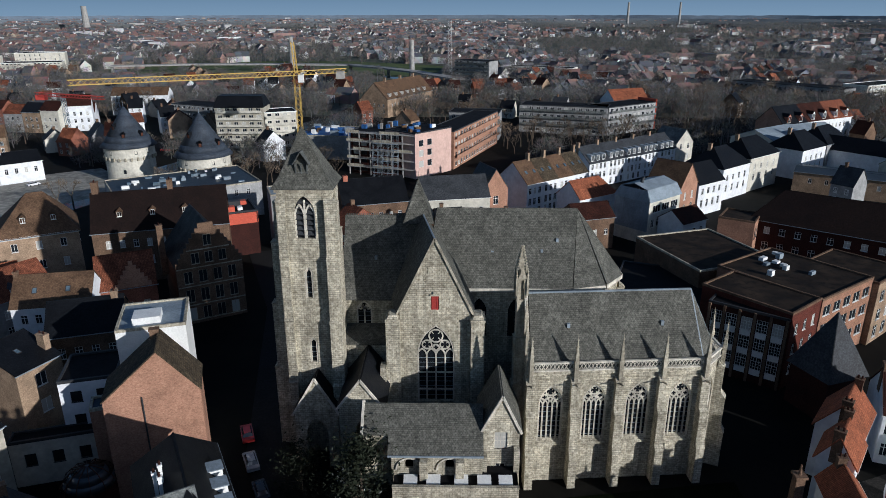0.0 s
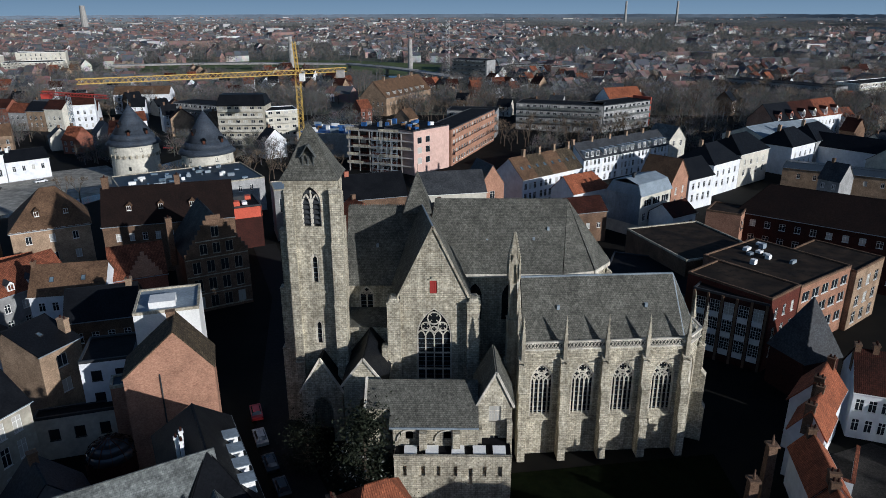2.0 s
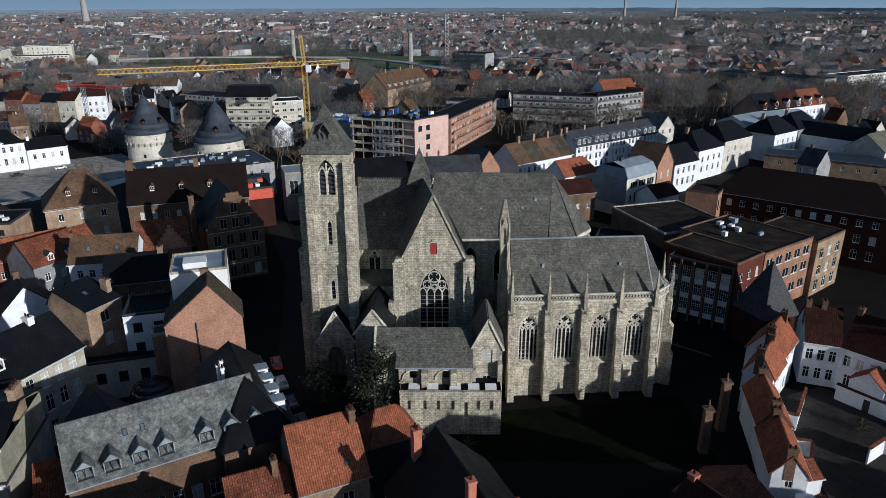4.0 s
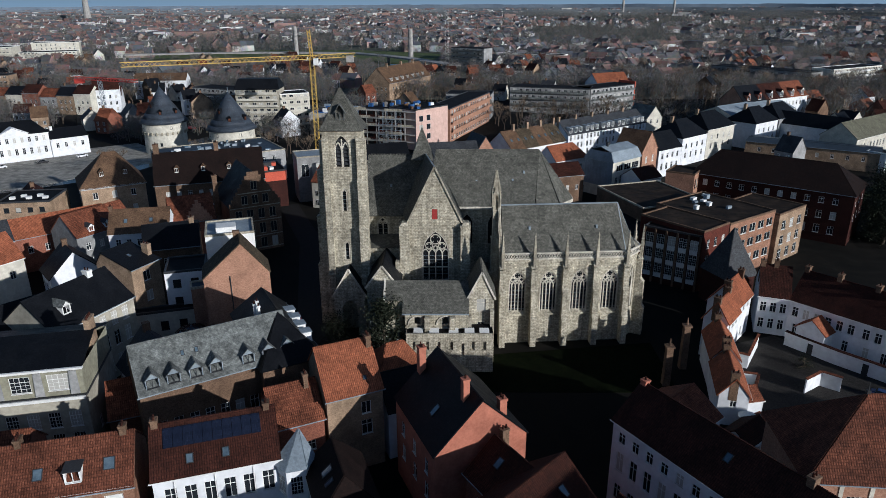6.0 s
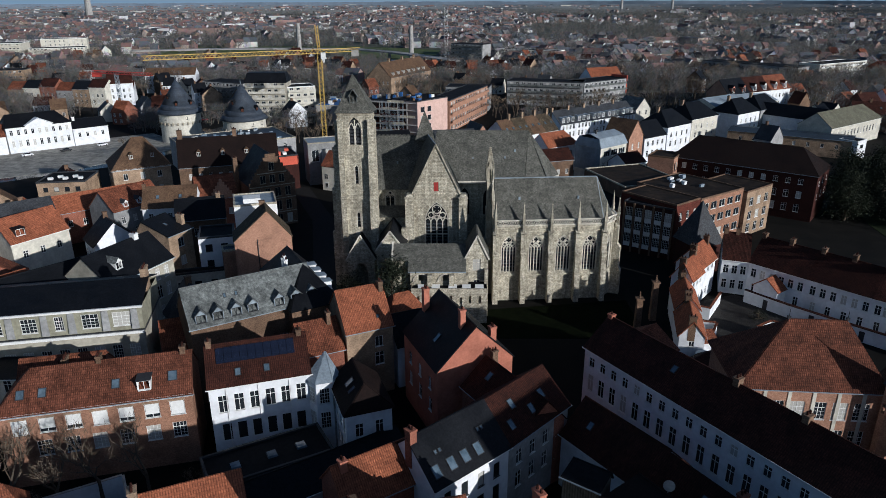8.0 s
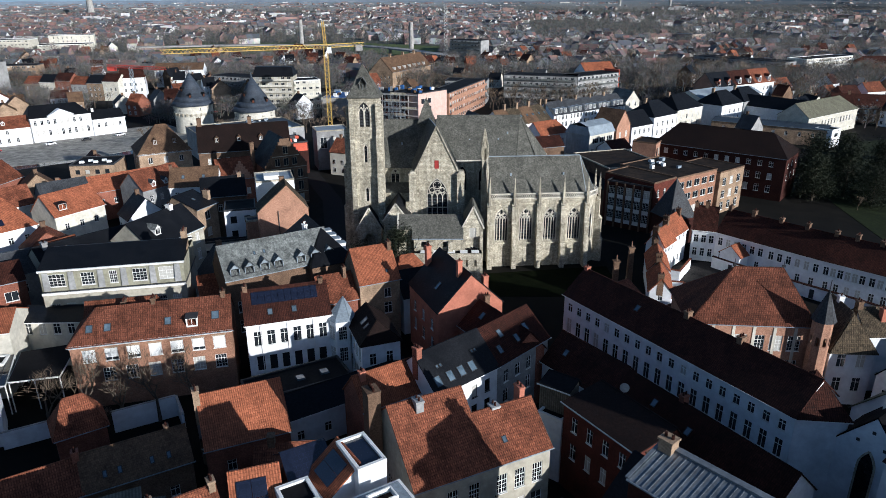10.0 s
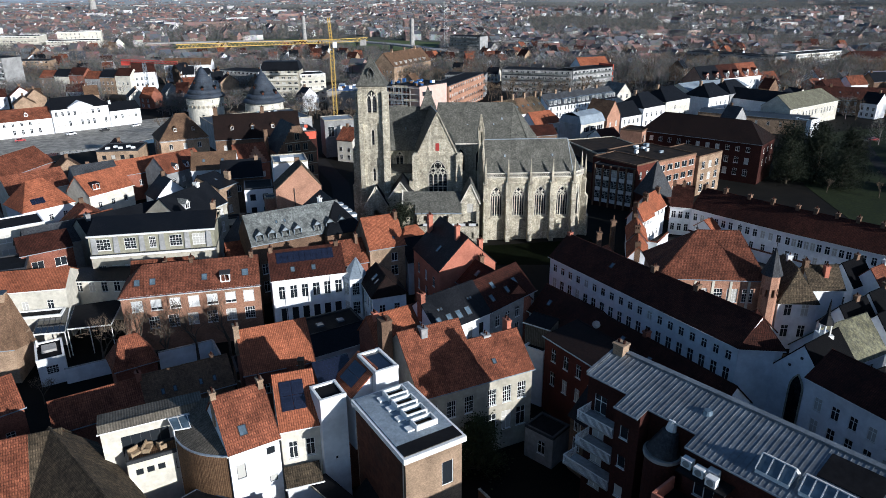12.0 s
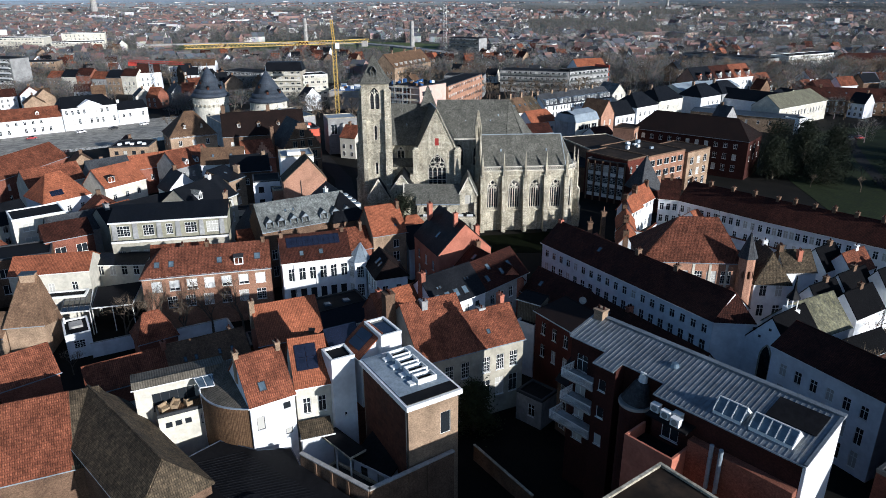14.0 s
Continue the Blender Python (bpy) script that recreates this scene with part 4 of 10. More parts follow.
for c in (0.1, 6.0, 11.9, 17.7, 23.4):
    bm = bmesh.new()
    buttress(bm, c, 0, CG, ((2.8, 2.0), (8.2, 1.55), (12.8, .9)), 1, 1.1)
    part("buttress", bm, STONE, chapel)
    bm = bmesh.new()
    pinnacle(bm, c, -.55, 12.6, 7.2, .5)
    part("pinnacle", bm, STONE_TRIM, chapel)
    bm = bmesh.new()
    rod(bm, (c, -.6, 12.5), (c - .1, -2.2, 13.0), .16, r2=.09)
    part("gargoyle", bm, STONE_TRIM, chapel)
for (x, y), ang in (((26.6, 2.8), 60), ((26.6, 6.4), 120)):
    bm = bmesh.new()
    buttress(bm, 0, 0, CG, ((2.8, 2.0), (8.2, 1.55), (12.8, .9)), 1, 1.1)
    pinnacle(bm, 0, -.55, 12.6, 7.2, .5)
    bmesh.ops.transform(bm, matrix=pose(x, y, 0, 0, 0, ang), verts=bm.verts)
    part("buttress", bm, STONE, chapel)
for (a, b) in zip([(0, 0)] + east, east):
    d = Vector(b) - Vector(a)
    w = d.length
    d.normalize()
    bm = bmesh.new()
    box(bm, 0, -.3, 14.3, w, .02, 14.48)
    box(bm, 0, -.3, 15.4, w, .02, 15.62)
    k = int(w / .5)
    for i in range(k):
        s = (i + .5) * w / k
        rod(bm, (s - w / k / 2, -.14, 14.48), (s + w / k / 2, -.14, 15.4), .06)
        rod(bm, (s + w / k / 2, -.14, 14.48), (s - w / k / 2, -.14, 15.4), .06)
    bmesh.ops.transform(bm, matrix=Matrix.Translation((a[0], a[1], 0)) @ Matrix.Rotation(math.atan2(d.y, d.x), 4, "Z"), verts=bm.verts)
    part("balustrade", bm, STONE_PALE, chapel, "pierced stone balustrade")
bm = bmesh.new()
rl, rr = Vector((.3, 4.6, 23.3)), Vector((22.2, 4.6, 23.3))
slab(bm, [(.3, .4, 14.35), (CL - .2, .4, 14.35), rr, rl], .15)
slab(bm, [(CL - .2, .4, 14.35), (26.2, 2.9, 14.35), rr], .15)
slab(bm, [(26.2, 2.9, 14.35), (26.2, 6.3, 14.35), rr], .15)
slab(bm, [(26.2, 6.3, 14.35), (CL - .2, 8.8, 14.35), rr], .15)
slab(bm, [(CL - .2, 8.8, 14.35), (.3, 8.8, 14.35), rl, rr], .15)
part("roof", bm, SLATE_OLD, chapel)
bm = bmesh.new()
rod(bm, rl + Vector((0, 0, .15)), rr + Vector((0, 0, .15)), .16)
for a in ((CL - .2, .4, 14.45), (26.2, 2.9, 14.45)):
    rod(bm, rr + Vector((0, 0, .12)), a, .13)
part("ridge_lead", bm, LEAD, chapel)
bm = bmesh.new()
for x, y, z in ((5.4, 2.7, 19.5), (18.0, 2.7, 19.5)):
    box(bm, x - .2, y - .3, z - .3, x + .2, y + .3, z + .3)
part("roof_vent", bm, LEAD, chapel)
bm = bmesh.new()
sweep(bm, [(-.1, .2, 14.6), (-.1, 4.6, 23.9), (-.1, 9.0, 14.6)], .3)
part("coping", bm, STONE_PALE, chapel)
bm = bmesh.new()
x, y = -.7, 4.6
for z0, z1, w in ((CG, 10, 1.7), (10, 17, 1.45), (17, 22.5, 1.15)):
    box(bm, x - w / 2, y - w / 2, z0, x + w / 2, y + w / 2, z1)
    box(bm, x - w / 2 - .1, y - w / 2 - .1, z1, x + w / 2 + .1, y + w / 2 + .1, z1 + .2)
for sx in (-1, 1):
    for sy in (-1, 1):
        box(bm, x + sx * .5 - .16, y + sy * .5 - .16, 22.7, x + sx * .5 + .16, y + sy * .5 + .16, 25.6)
        pinnacle(bm, x + sx * .72, y + sy * .72, 23.4, 3.8, .26)
box(bm, x - .28, y - .28, 22.7, x + .28, y + .28, 25.6)
for sx, sy in ((0, -1), (1, 0), (0, 1), (-1, 0)):
    rr_ = Matrix.Translation((x, y, 0)) @ Matrix.Rotation(math.atan2(sx, -sy), 4, "Z")
    vs = [bm.verts.new(rr_ @ Vector(p)) for p in ((-.7, -.7, 25.5), (.7, -.7, 25.5), (0, -.7, 27.2))]
    bm.faces.new(vs)
pinnacle(bm, x, y, 25.6, 4.7, .8)
for k in range(9):
    q_ = .62 * (1 - k / 10)
    for sx, sy in ((1, 1), (1, -1), (-1, 1), (-1, -1)):
        box(bm, x + sx * q_ - .1, y + sy * q_ - .1, 27.0 + k * .36, x + sx * q_ + .1, y + sy * q_ + .1, 27.18 + k * .36)
part("turret", bm, STONE_TRIM, chapel, "slender crocketed stone lantern turret")
bm = bmesh.new()
for k in range(3):
    pinnacle(bm, -.3, -.2 + 1.25 * k, 14.0 + 2.2 * k, 5.4, .42)
part("pinnacle", bm, STONE_TRIM, chapel)

# low ranges before the transept
ann = sub("sacristy", church)
bm = bmesh.new()
hs = [arch(s, 1.0, 5.4, 6.2, 6.9, 4) for s in (2.2, 7.2)]
pierced(bm, (-7.2, 69), (1, 0), [(0, CG), (11.2, CG), (11.2, 7.9), (0, 7.9)], hs, .3)
poly(bm, [(-7.2, 77, CG), (-7.2, 69, CG), (-7.2, 69, 7.9), (-7.2, 73.2, 11.8), (-7.2, 77, 7.9)])
poly(bm, [(-10.8, 77, CG), (-10.8, 70.5, CG), (-10.8, 70.5, 9.0), (-10.8, 73.2, 11.8), (-10.8, 77, 7.9)])
poly(bm, [(-10.8, 70.5, CG), (-7.2, 70.5, CG), (-7.2, 70.5, 9.3), (-10.8, 70.5, 9.3)])
for x in (-3.2, 1.2):
    box(bm, x - .5, 67.9, CG, x + .5, 68.998, 7.0)
part("wall", bm, STONE, ann)
bm = bmesh.new()
for s in (2.2, 7.2):
    sweep(bm, [(-7.2 + p[0], 68.9, p[1]) for p in arch(s, 3.2, 5.2, 5.3, 6.9, 6)], .14)
part("blind_arch", bm, STONE_PALE, ann)
bm = bmesh.new()
slab(bm, [(-7.6, 68.5, 7.5), (4.1, 68.5, 7.5), (4.1, 73.2, 11.8), (-7.6, 73.2, 11.8)], .15)
slab(bm, [(-10.9, 70.3, 9.1), (-7.6, 70.3, 9.1), (-7.6, 73.2, 11.8), (-10.9, 73.2, 11.8)], .15)
slab(bm, [(4.1, 77.4, 7.5), (-10.9, 77.4, 7.5), (-10.9, 73.2, 11.8), (4.1, 73.2, 11.8)], .15)
part("roof", bm, SLATE_OLD, ann)
bm = bmesh.new()
box(bm, -7.6, 68.25, 7.4, 4.1, 68.5, 7.62)
part("gutter", bm, LEAD, ann)
bm = bmesh.new()
sweep(bm, [(-10.9, 70.2, 9.3), (-10.9, 73.2, 12.2), (-10.9, 77, 8.2)], .22)
part("coping", bm, STONE_PALE, ann)

gab = sub("gabled_bay", church)
bm = bmesh.new()
pierced(bm, (4.0, 70.8), (1, 0), [(0, CG), (4.6, CG), (4.6, 9.6), (2.4, 14.2), (0, 9.6)], [[(1.5, 7.0), (1.5, 9.4), (3.1, 9.4), (3.1, 7.0)], [(1.7, 3.2), (1.7, 4.8), (2.9, 4.8), (2.9, 3.2)]], .3)
poly(bm, [(4.0, 78, CG), (4.0, 70.8, CG), (4.0, 70.8, 9.6), (4.0, 78, 9.6)])
poly(bm, [(8.6, 70.8, CG), (8.6, 78, CG), (8.6, 78, 9.6), (8.6, 70.8, 9.6)])
box(bm, 3.9, 69.6, CG, 4.6, 70.797, 6.5)
box(bm, 7.9, 69.6, CG, 8.6, 70.797, 7.5)
part("wall", bm, STONE, gab)
bm = bmesh.new()
slab(bm, [(3.7, 70.95, 9.2), (6.4, 70.95, 14.2), (6.4, 79, 14.2), (3.7, 79, 9.2)], .13)
slab(bm, [(6.4, 70.95, 14.2), (8.9, 70.95, 9.2), (8.9, 79, 9.2), (6.4, 79, 14.2)], .13)
part("roof", bm, SLATE_OLD, gab)
bm = bmesh.new()
sweep(bm, [(3.75, 70.7, 9.3), (6.4, 70.7, 14.5), (8.85, 70.7, 9.3)], .2)
part("coping", bm, STONE_PALE, gab)
put_window(gab, pose(6.3, 70.95, 7.0), 1.6, 2.4, "grid", STONE_PALE)
put_window(gab, pose(6.3, 70.95, 3.2), 1.2, 1.6, "sash", STONE_PALE)

low_ = sub("front_range", church)
bm = bmesh.new()
hs = [(s - .4, s + .4, 1.6, 3.2) for s in (1.2, 3.6, 5.6, 7.8, 11.6, 13.6)] + [(9.2, 10.2, .2, 2.9)]
facade(bm, (-6.9, 66.3, 0), (1, 0, 0), 15.2, CG, 4.6, hs, .35)
for a, b in (((8.3, 66.3), (8.3, 70.8)), ((-6.9, 69), (-6.9, 66.3))):
    poly(bm, [(*a, CG), (*b, CG), (*b, 4.6), (*a, 4.6)])
poly(bm, [(-6.9, 66.7, CG), (8.3, 66.7, CG), (8.3, 66.7, 4.0), (-6.9, 66.7, 4.0)])
box(bm, -6.95, 66.2, 4.6, 8.35, 66.65, 4.8)
part("wall", bm, STONE, low_)
bm = bmesh.new()
slab(bm, [(-6.9, 66.6, 4.2), (8.3, 66.6, 4.2), (8.3, 70.8, 4.35), (-6.9, 70.8, 4.35)], .08)
part("roof", bm, ROOFING, low_)
for x in (-4.8, -2.0, 1.4, 4.2, 6.8):
    bm = bmesh.new()
    box(bm, x - .8, 67.2, 4.25, x + .8, 68.5, 4.45)
    slab(bm, [(x - .85, 67.1, 4.45), (x + .85, 67.1, 4.45), (x + .85, 68.6, 4.75), (x - .85, 68.6, 4.75)], .06)
    part("roof_light", bm, TRIM, low_, "white boxed roof light")

# wing between tower and sacristy, tower porch
wing = sub("gabled_wing", church)
bm = bmesh.new()
pierced(bm, (-14.6, 75.7), (1, 0), [(0, CG), (5.8, CG), (5.8, 9.6), (2.9, 13.4), (0, 9.6)], [arch(2.9, 1.4, 4, 6.5, 7.6)], .3)
poly(bm, [(-14.6, 86, CG), (-14.6, 75.7, CG), (-14.6, 75.7, 9.6), (-14.6, 86, 9.6)])
poly(bm, [(-8.8, 75.7, CG), (-8.8, 86, CG), (-8.8, 86, 9.6), (-8.8, 75.7, 9.6)])
part("wall", bm, STONE, wing)
bm = bmesh.new()
slab(bm, [(-14.9, 75.9, 9.2), (-11.7, 75.9, 13.4), (-11.7, 86, 13.4), (-14.9, 86, 9.2)], .13)
slab(bm, [(-11.7, 75.9, 13.4), (-8.5, 75.9, 9.2), (-8.5, 86, 9.2), (-11.7, 86, 13.4)], .13)
part("roof", bm, SLATE_DARK, wing)
bm = bmesh.new()
sweep(bm, [(-14.9, 75.6, 9.3), (-11.7, 75.6, 13.7), (-8.5, 75.6, 9.3)], .2)
part("coping", bm, STONE_PALE, wing)
porch = sub("porch", church)
bm = bmesh.new()
pierced(bm, (-21.6, 80), (1, 0), [(0, CG), (6, CG), (6, 6.0), (3, 11), (0, 6.0)], [arch(3, 3.0, CG + .05, 2.5, 5.0)], .6)
poly(bm, [(-21.6, 83, CG), (-21.6, 80, CG), (-21.6, 80, 6), (-21.6, 83, 6)])
poly(bm, [(-15.6, 80, CG), (-15.6, 83, CG), (-15.6, 83, 6), (-15.6, 80, 6)])
part("wall", bm, STONE, porch)
bm = bmesh.new()
slab(bm, [(-21.9, 80.2, 5.6), (-18.6, 80.2, 11), (-18.6, 83.2, 11), (-21.9, 83.2, 5.6)], .13)
slab(bm, [(-18.6, 80.2, 11), (-15.3, 80.2, 5.6), (-15.3, 83.2, 5.6), (-18.6, 83.2, 11)], .13)
part("roof", bm, SLATE_DARK, porch)
bm = bmesh.new()
sweep(bm, [(-21.9, 79.95, 5.6), (-18.6, 79.95, 11.3), (-15.3, 79.95, 5.6)], .2)
part("coping", bm, STONE_PALE, porch)

# ---- houses before the church ----
OCC += [(16, 45, 14), (26, 50, 9), (10, -30, 13), (12, -12, 5), (-66, 4, 14), (-45, 8, 11), (-70, 20, 9), (-62, 10, 9), (48, -48, 14), (-5, -48, 16), (-78, 8, 8), (-30, -2, 5), (4, -40, 10), (38, -8, 6)]
def rows(n, *lv, w=1.1, style="sash", sides=("front",)):
    """Window rows: levels of (sill, height) repeated on the given sides."""
    return {s: [(z, hh, w, n if s in ("front", "back") else max(1, n // 2), style) for z, hh in lv] for s in sides}


# white house with solar panels
hs = House("white rendered house with clay-tiled roof and solar panels", (-31.2, 21.4), (-18.4, 25.6), 9.2, 11, 3.8, wall=WHITE, tile=TILE_DARK,
           rows={"front": [(7.9, 2.6, 1.3, 6, "sash", .05, .03), (3.4, 2.7, 1.3, 6, "bare", .06, .05)], "left": [(5, 1.6, 1, 2, "sash")]})
hs.panels("front", 1.3, .52, 10, 1, 1.05, 2.3)
hs.skylight("front", 4.0, .18)
hs.skylight("front", 7.8, .18)
hs.chimney(.5, 4.6, .9)
hs.chimney(12.6, 4.6, .8)
for s in (2.2, 6.4, 10.5):
    bm = bmesh.new()
    rod(bm, (s, -.12, .2), (s, -.12, 11.4), .06, sides=6)
    part("downpipe", bm, TRIM, hs.root)
# its corner bay and slate wing
bay = tagged(new("bay_turret"), "white polygonal corner bay under a low lead-grey faceted roof", "turret")
bay.matrix_world = pose(-17.0, 26.4, GZ)
bm, bmr = bmesh.new(), bmesh.new()
ring = [(2.2 * math.cos(k * math.pi / 3 + .3), 2.2 * math.sin(k * math.pi / 3 + .3)) for k in range(6)]
for k in range(6):
    a, b = ring[k], ring[(k + 1) % 6]
    d = Vector(b) - Vector(a)
    facade(bm, (*a, 0), (*d.normalized(), 0), (Vector(b) - Vector(a)).length, 0, 11, [(.4, 1.8, 7.6, 10), (.4, 1.8, 3.6, 6.2)])
    slab(bmr, [(a[0] * 1.1, a[1] * 1.1, 10.9), (b[0] * 1.1, b[1] * 1.1, 10.9), (.2, 2.2, 13.6)], .1)
part("wall", bm, WHITE, bay)
part("roof", bmr, LEAD, bay)
for k in range(6):
    a, b = Vector(ring[k]), Vector(ring[(k + 1) % 6])
    d = (b - a).normalized()
    for z, h_ in ((7.6, 2.4), (3.6, 2.6)):
        c = (a + b) / 2 + Vector((-d.y, d.x)) * .1
        put_window(bay, Matrix.Translation((c.x, c.y, z)) @ Matrix.Rotation(math.atan2(d.y, d.x), 4, "Z"), 1.4, h_, "grid")
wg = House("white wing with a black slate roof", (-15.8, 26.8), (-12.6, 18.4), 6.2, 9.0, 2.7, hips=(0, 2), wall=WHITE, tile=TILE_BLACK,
           rows={"front": [(6.6, 2.2, 1.1, 4, "sash"), (2.6, 2.2, 1.1, 4, "sash")], "right": [(6.2, 2.0, 1.1, 2, "sash")]})
wg.skylight("front", 4.2, .4, 1.1, 1.5)
wg.skylight("front", 6.0, .4, .7, 1.2)
# low rear annexes and yards before the white house
hs = House("low annex with a black felt roof", (-27.5, 9.0), (-14.0, 16.6), 6.6, 5.0, .01, roof="flat", wall=BRICK_BROWN, tile=ROOFING, rows=rows(4, (2.2, 1.6)), category="annex")
for x_ in (3.0, 7.6, 11.4):
    bm = bmesh.new()
    box(bm, x_, 2.4, hs.h - .15, x_ + 1.3, 3.7, hs.h + .12, taper=.08)
    part("roof_light", bm, SKYGLASS, hs.root)
hs = House("bluish-white washed rear workshop with dark roof", (-22.4, 4.6), (-10.6, 12.3), 4.6, 4.4, 1.6, rf=.9, wall=WHITE, tile=SLATE_DARK, rows=rows(3, (1.6, 1.5)), category="workshop")
hs = House("black felt-roofed brick garage in the yard", (-33.0, 3.0), (-25.2, 6.6), 5.4, 3.0, .01, roof="flat", wall=BRICK_BROWN, tile=ROOFING, rows={}, category="garage")
hs = House("long dark lean-to along the garden wall", (-12.8, 12.4), (-4.4, 18.2), 4.2, 4.0, 1.2, rf=.9, wall=BRICK, tile=SLATE_DARK, rows=rows(2, (1.4, 1.4)), category="annex")
for (xa, ya), (xb, yb), h_ in (((-33, 3), (-22, -4), 2.4), ((-10, 12.4), (-2, 4.4), 2.6), ((-20, -3), (-10, 2.4), 2.4), ((-38, -26), (-30, -8), 2.2), ((-16, -14), (-9, -19), 2.4), ((4.7, -22.2), (11.6, -32.3), 2.5), ((12.9, -7.8), (15.2, -11.2), 2.8)):
    dd = Vector((xb - xa, yb - ya))
    bm = bmesh.new()
    box(bm, 0, 0, 0, dd.length, .24, h_)
    ob = tagged(part("garden_wall", bm, BRICK_BROWN), "brown brick garden wall between back yards", "garden wall", "yard walls")
    ob.matrix_world = Matrix.Translation((xa, ya, GZ)) @ Matrix.Rotation(math.atan2(dd.y, dd.x), 4, "Z")
    bm = bmesh.new()
    box(bm, -.05, -.06, h_, dd.length + .05, .3, h_ + .08)
    part("coping", bm, STONE_TRIM, ob)

for (xa, ya), (xb, yb), h_ in (((-62.5, 5.8), (-54.7, 10.3), 2.8), ((-48.5, 9.9), (-40.8, 14.3), 3.6), ((-40.8, 14.3), (-37.9, 9.4), 3.6)):
    dd = Vector((xb - xa, yb - ya))
    bm = bmesh.new()
    box(bm, 0, 0, 0, dd.length, .26, h_)
    ob = tagged(part("court_wall", bm, WHITE), "white painted wall round a small court", "garden wall", "white court walls")
    ob.matrix_world = Matrix.Translation((xa, ya, GZ)) @ Matrix.Rotation(math.atan2(dd.y, dd.x), 4, "Z")
    bm = bmesh.new()
    box(bm, -.04, -.05, h_, dd.length + .04, .31, h_ + .08)
    part("coping", bm, CONCRETE, ob)

# long brick terrace behind the bare trees
k = House("red-brown brick terrace with clay-tiled roof and roof windows", (-56.6, 16.1), (-33.7, 22.1), 8.8, 10, 3.9, hips=(3.6, 0), wall=BRICK_WARM, tile=TILE_RED,
          rows={"front": [(7.9, 2.1, 1.9, 7, "band", .04, .02), (4.4, 2.3, 1.8, 6, "grid", .14, .02)]}, cornice=TRIM, category="terrace")
for i in range(7):
    x_ = k.L * (.04 + .94 * (i + .5) / 7)
    bm = bmesh.new()
    box(bm, x_ - .84, .086, 8.4 if i % 3 else 7.98, x_ + .84, .096, 9.9)
    part("blind", bm, TRIM, k.root, "drawn white blind")
    bm = bmesh.new()
    box(bm, x_ - 1.1, -.05, 10.04, x_ + 1.1, -.004, 10.3)
    part("lintel", bm, BRICK_TAN, k.root)
for s, f in ((2.8, .3), (5.4, .3), (14.2, .3)):
    k.skylight("front", s, f, 1.0, 1.3)
k.skylight("front", 21.3, .32, 1.2, 1.4)
k.dormer("front", 17.8, .18, 1.7, 1.4, "flat", TRIM, DARKTRIM)
k.chimney(12, 4.6, .9, .6, 1.2, pots=3)
k.chimney(22.6, 4.4, 1.0)
hs = House("low orange-tiled rear house of the brick terrace", (-57, 21.5), (-46.5, 24), 7, 10.0, 3.2, wall=BRICK, tile=TILE, rows=rows(3, (8.5, 1.6)))
hs.chimney(6, 2.2, .4, .5, 1.6, pots=4)

# grey mansard
g = House("beige rendered town house with grey mansard storey", (-69.9, 33.0), (-46.7, 38.0), 13, 11.1, .01, roof="flat", wall=BEIGE, tile=ROOFING, cornice=TRIM,
          rows={"front": [(7.6, 2.3, 1.5, 9, "grid", .02, .02), (4.0, 2.6, 1.5, 9, "grid", .02, .02), (.4, 2.6, 1.4, 8, "sash")], "right": [(5, 1.8, 1.1, 2, "sash")]}, category="town house")
bm = bmesh.new()
facade(bm, (0, .35, 0), (1, 0, 0), g.L, 12.2, 15.9, [(c - w / 2, c + w / 2, 13.0, 15.3) for c, w in ((2.6, 2.6), (7.6, 2.2), (11.8, 1.3), (16.2, 2.4), (20.7, 2.6))])
for a, b in (((g.L, .35), (g.L, 12.5)), ((g.L, 12.5), (0, 12.5)), ((0, 12.5), (0, .35))):
    poly(bm, [(*a, 12.2), (*b, 12.2), (*b, 15.9), (*a, 15.9)])
part("mansard_storey", bm, OLIVE, g.root, "grey-green mansard storey")
for c, w in ((2.6, 2.6), (7.6, 2.2), (11.8, 1.3), (16.2, 2.4), (20.7, 2.6)):
    put_window(g.root, Matrix.Translation((c, .42, 13.0)), w, 2.3, "grid")
for c in (.9, 5.0, 9.8, 13.6, 18.4, 22.6):
    bm = bmesh.new()
    slab(bm, [(c - .55, .12, 12.4), (c + .55, .12, 12.4), (c + .45, .3, 15.7), (c - .45, .3, 15.7)], .12)
    part("slate_panel", bm, GREY, g.root)
bm = bmesh.new()
box(bm, -.2, -.05, 15.9, g.L + .2, .5, 16.2)
part("upper_cornice", bm, TRIM, g.root)
bm = bmesh.new()
slab(bm, [(-.2, .3, 16.1), (g.L + .2, .3, 16.1), (g.L + .2, 7, 18.0), (-.2, 7, 18.0)], .14)
slab(bm, [(g.L + .2, 13, 16.1), (-.2, 13, 16.1), (-.2, 7, 18.0), (g.L + .2, 7, 18.0)], .14)
part("upper_roof", bm, SLATE_DARK, g.root)
g.chimney(g.L - .6, 8, 7.4, .8, 2.2, BRICK_TAN, 4, low=10)
House("low orange-tiled outbuilding beside the grey town house", (-44.6, 38.4), (-38.2, 41.2), 8, 7, 3.4, wall=BRICK, tile=TILE, rows=rows(2, (4, 1.5)))

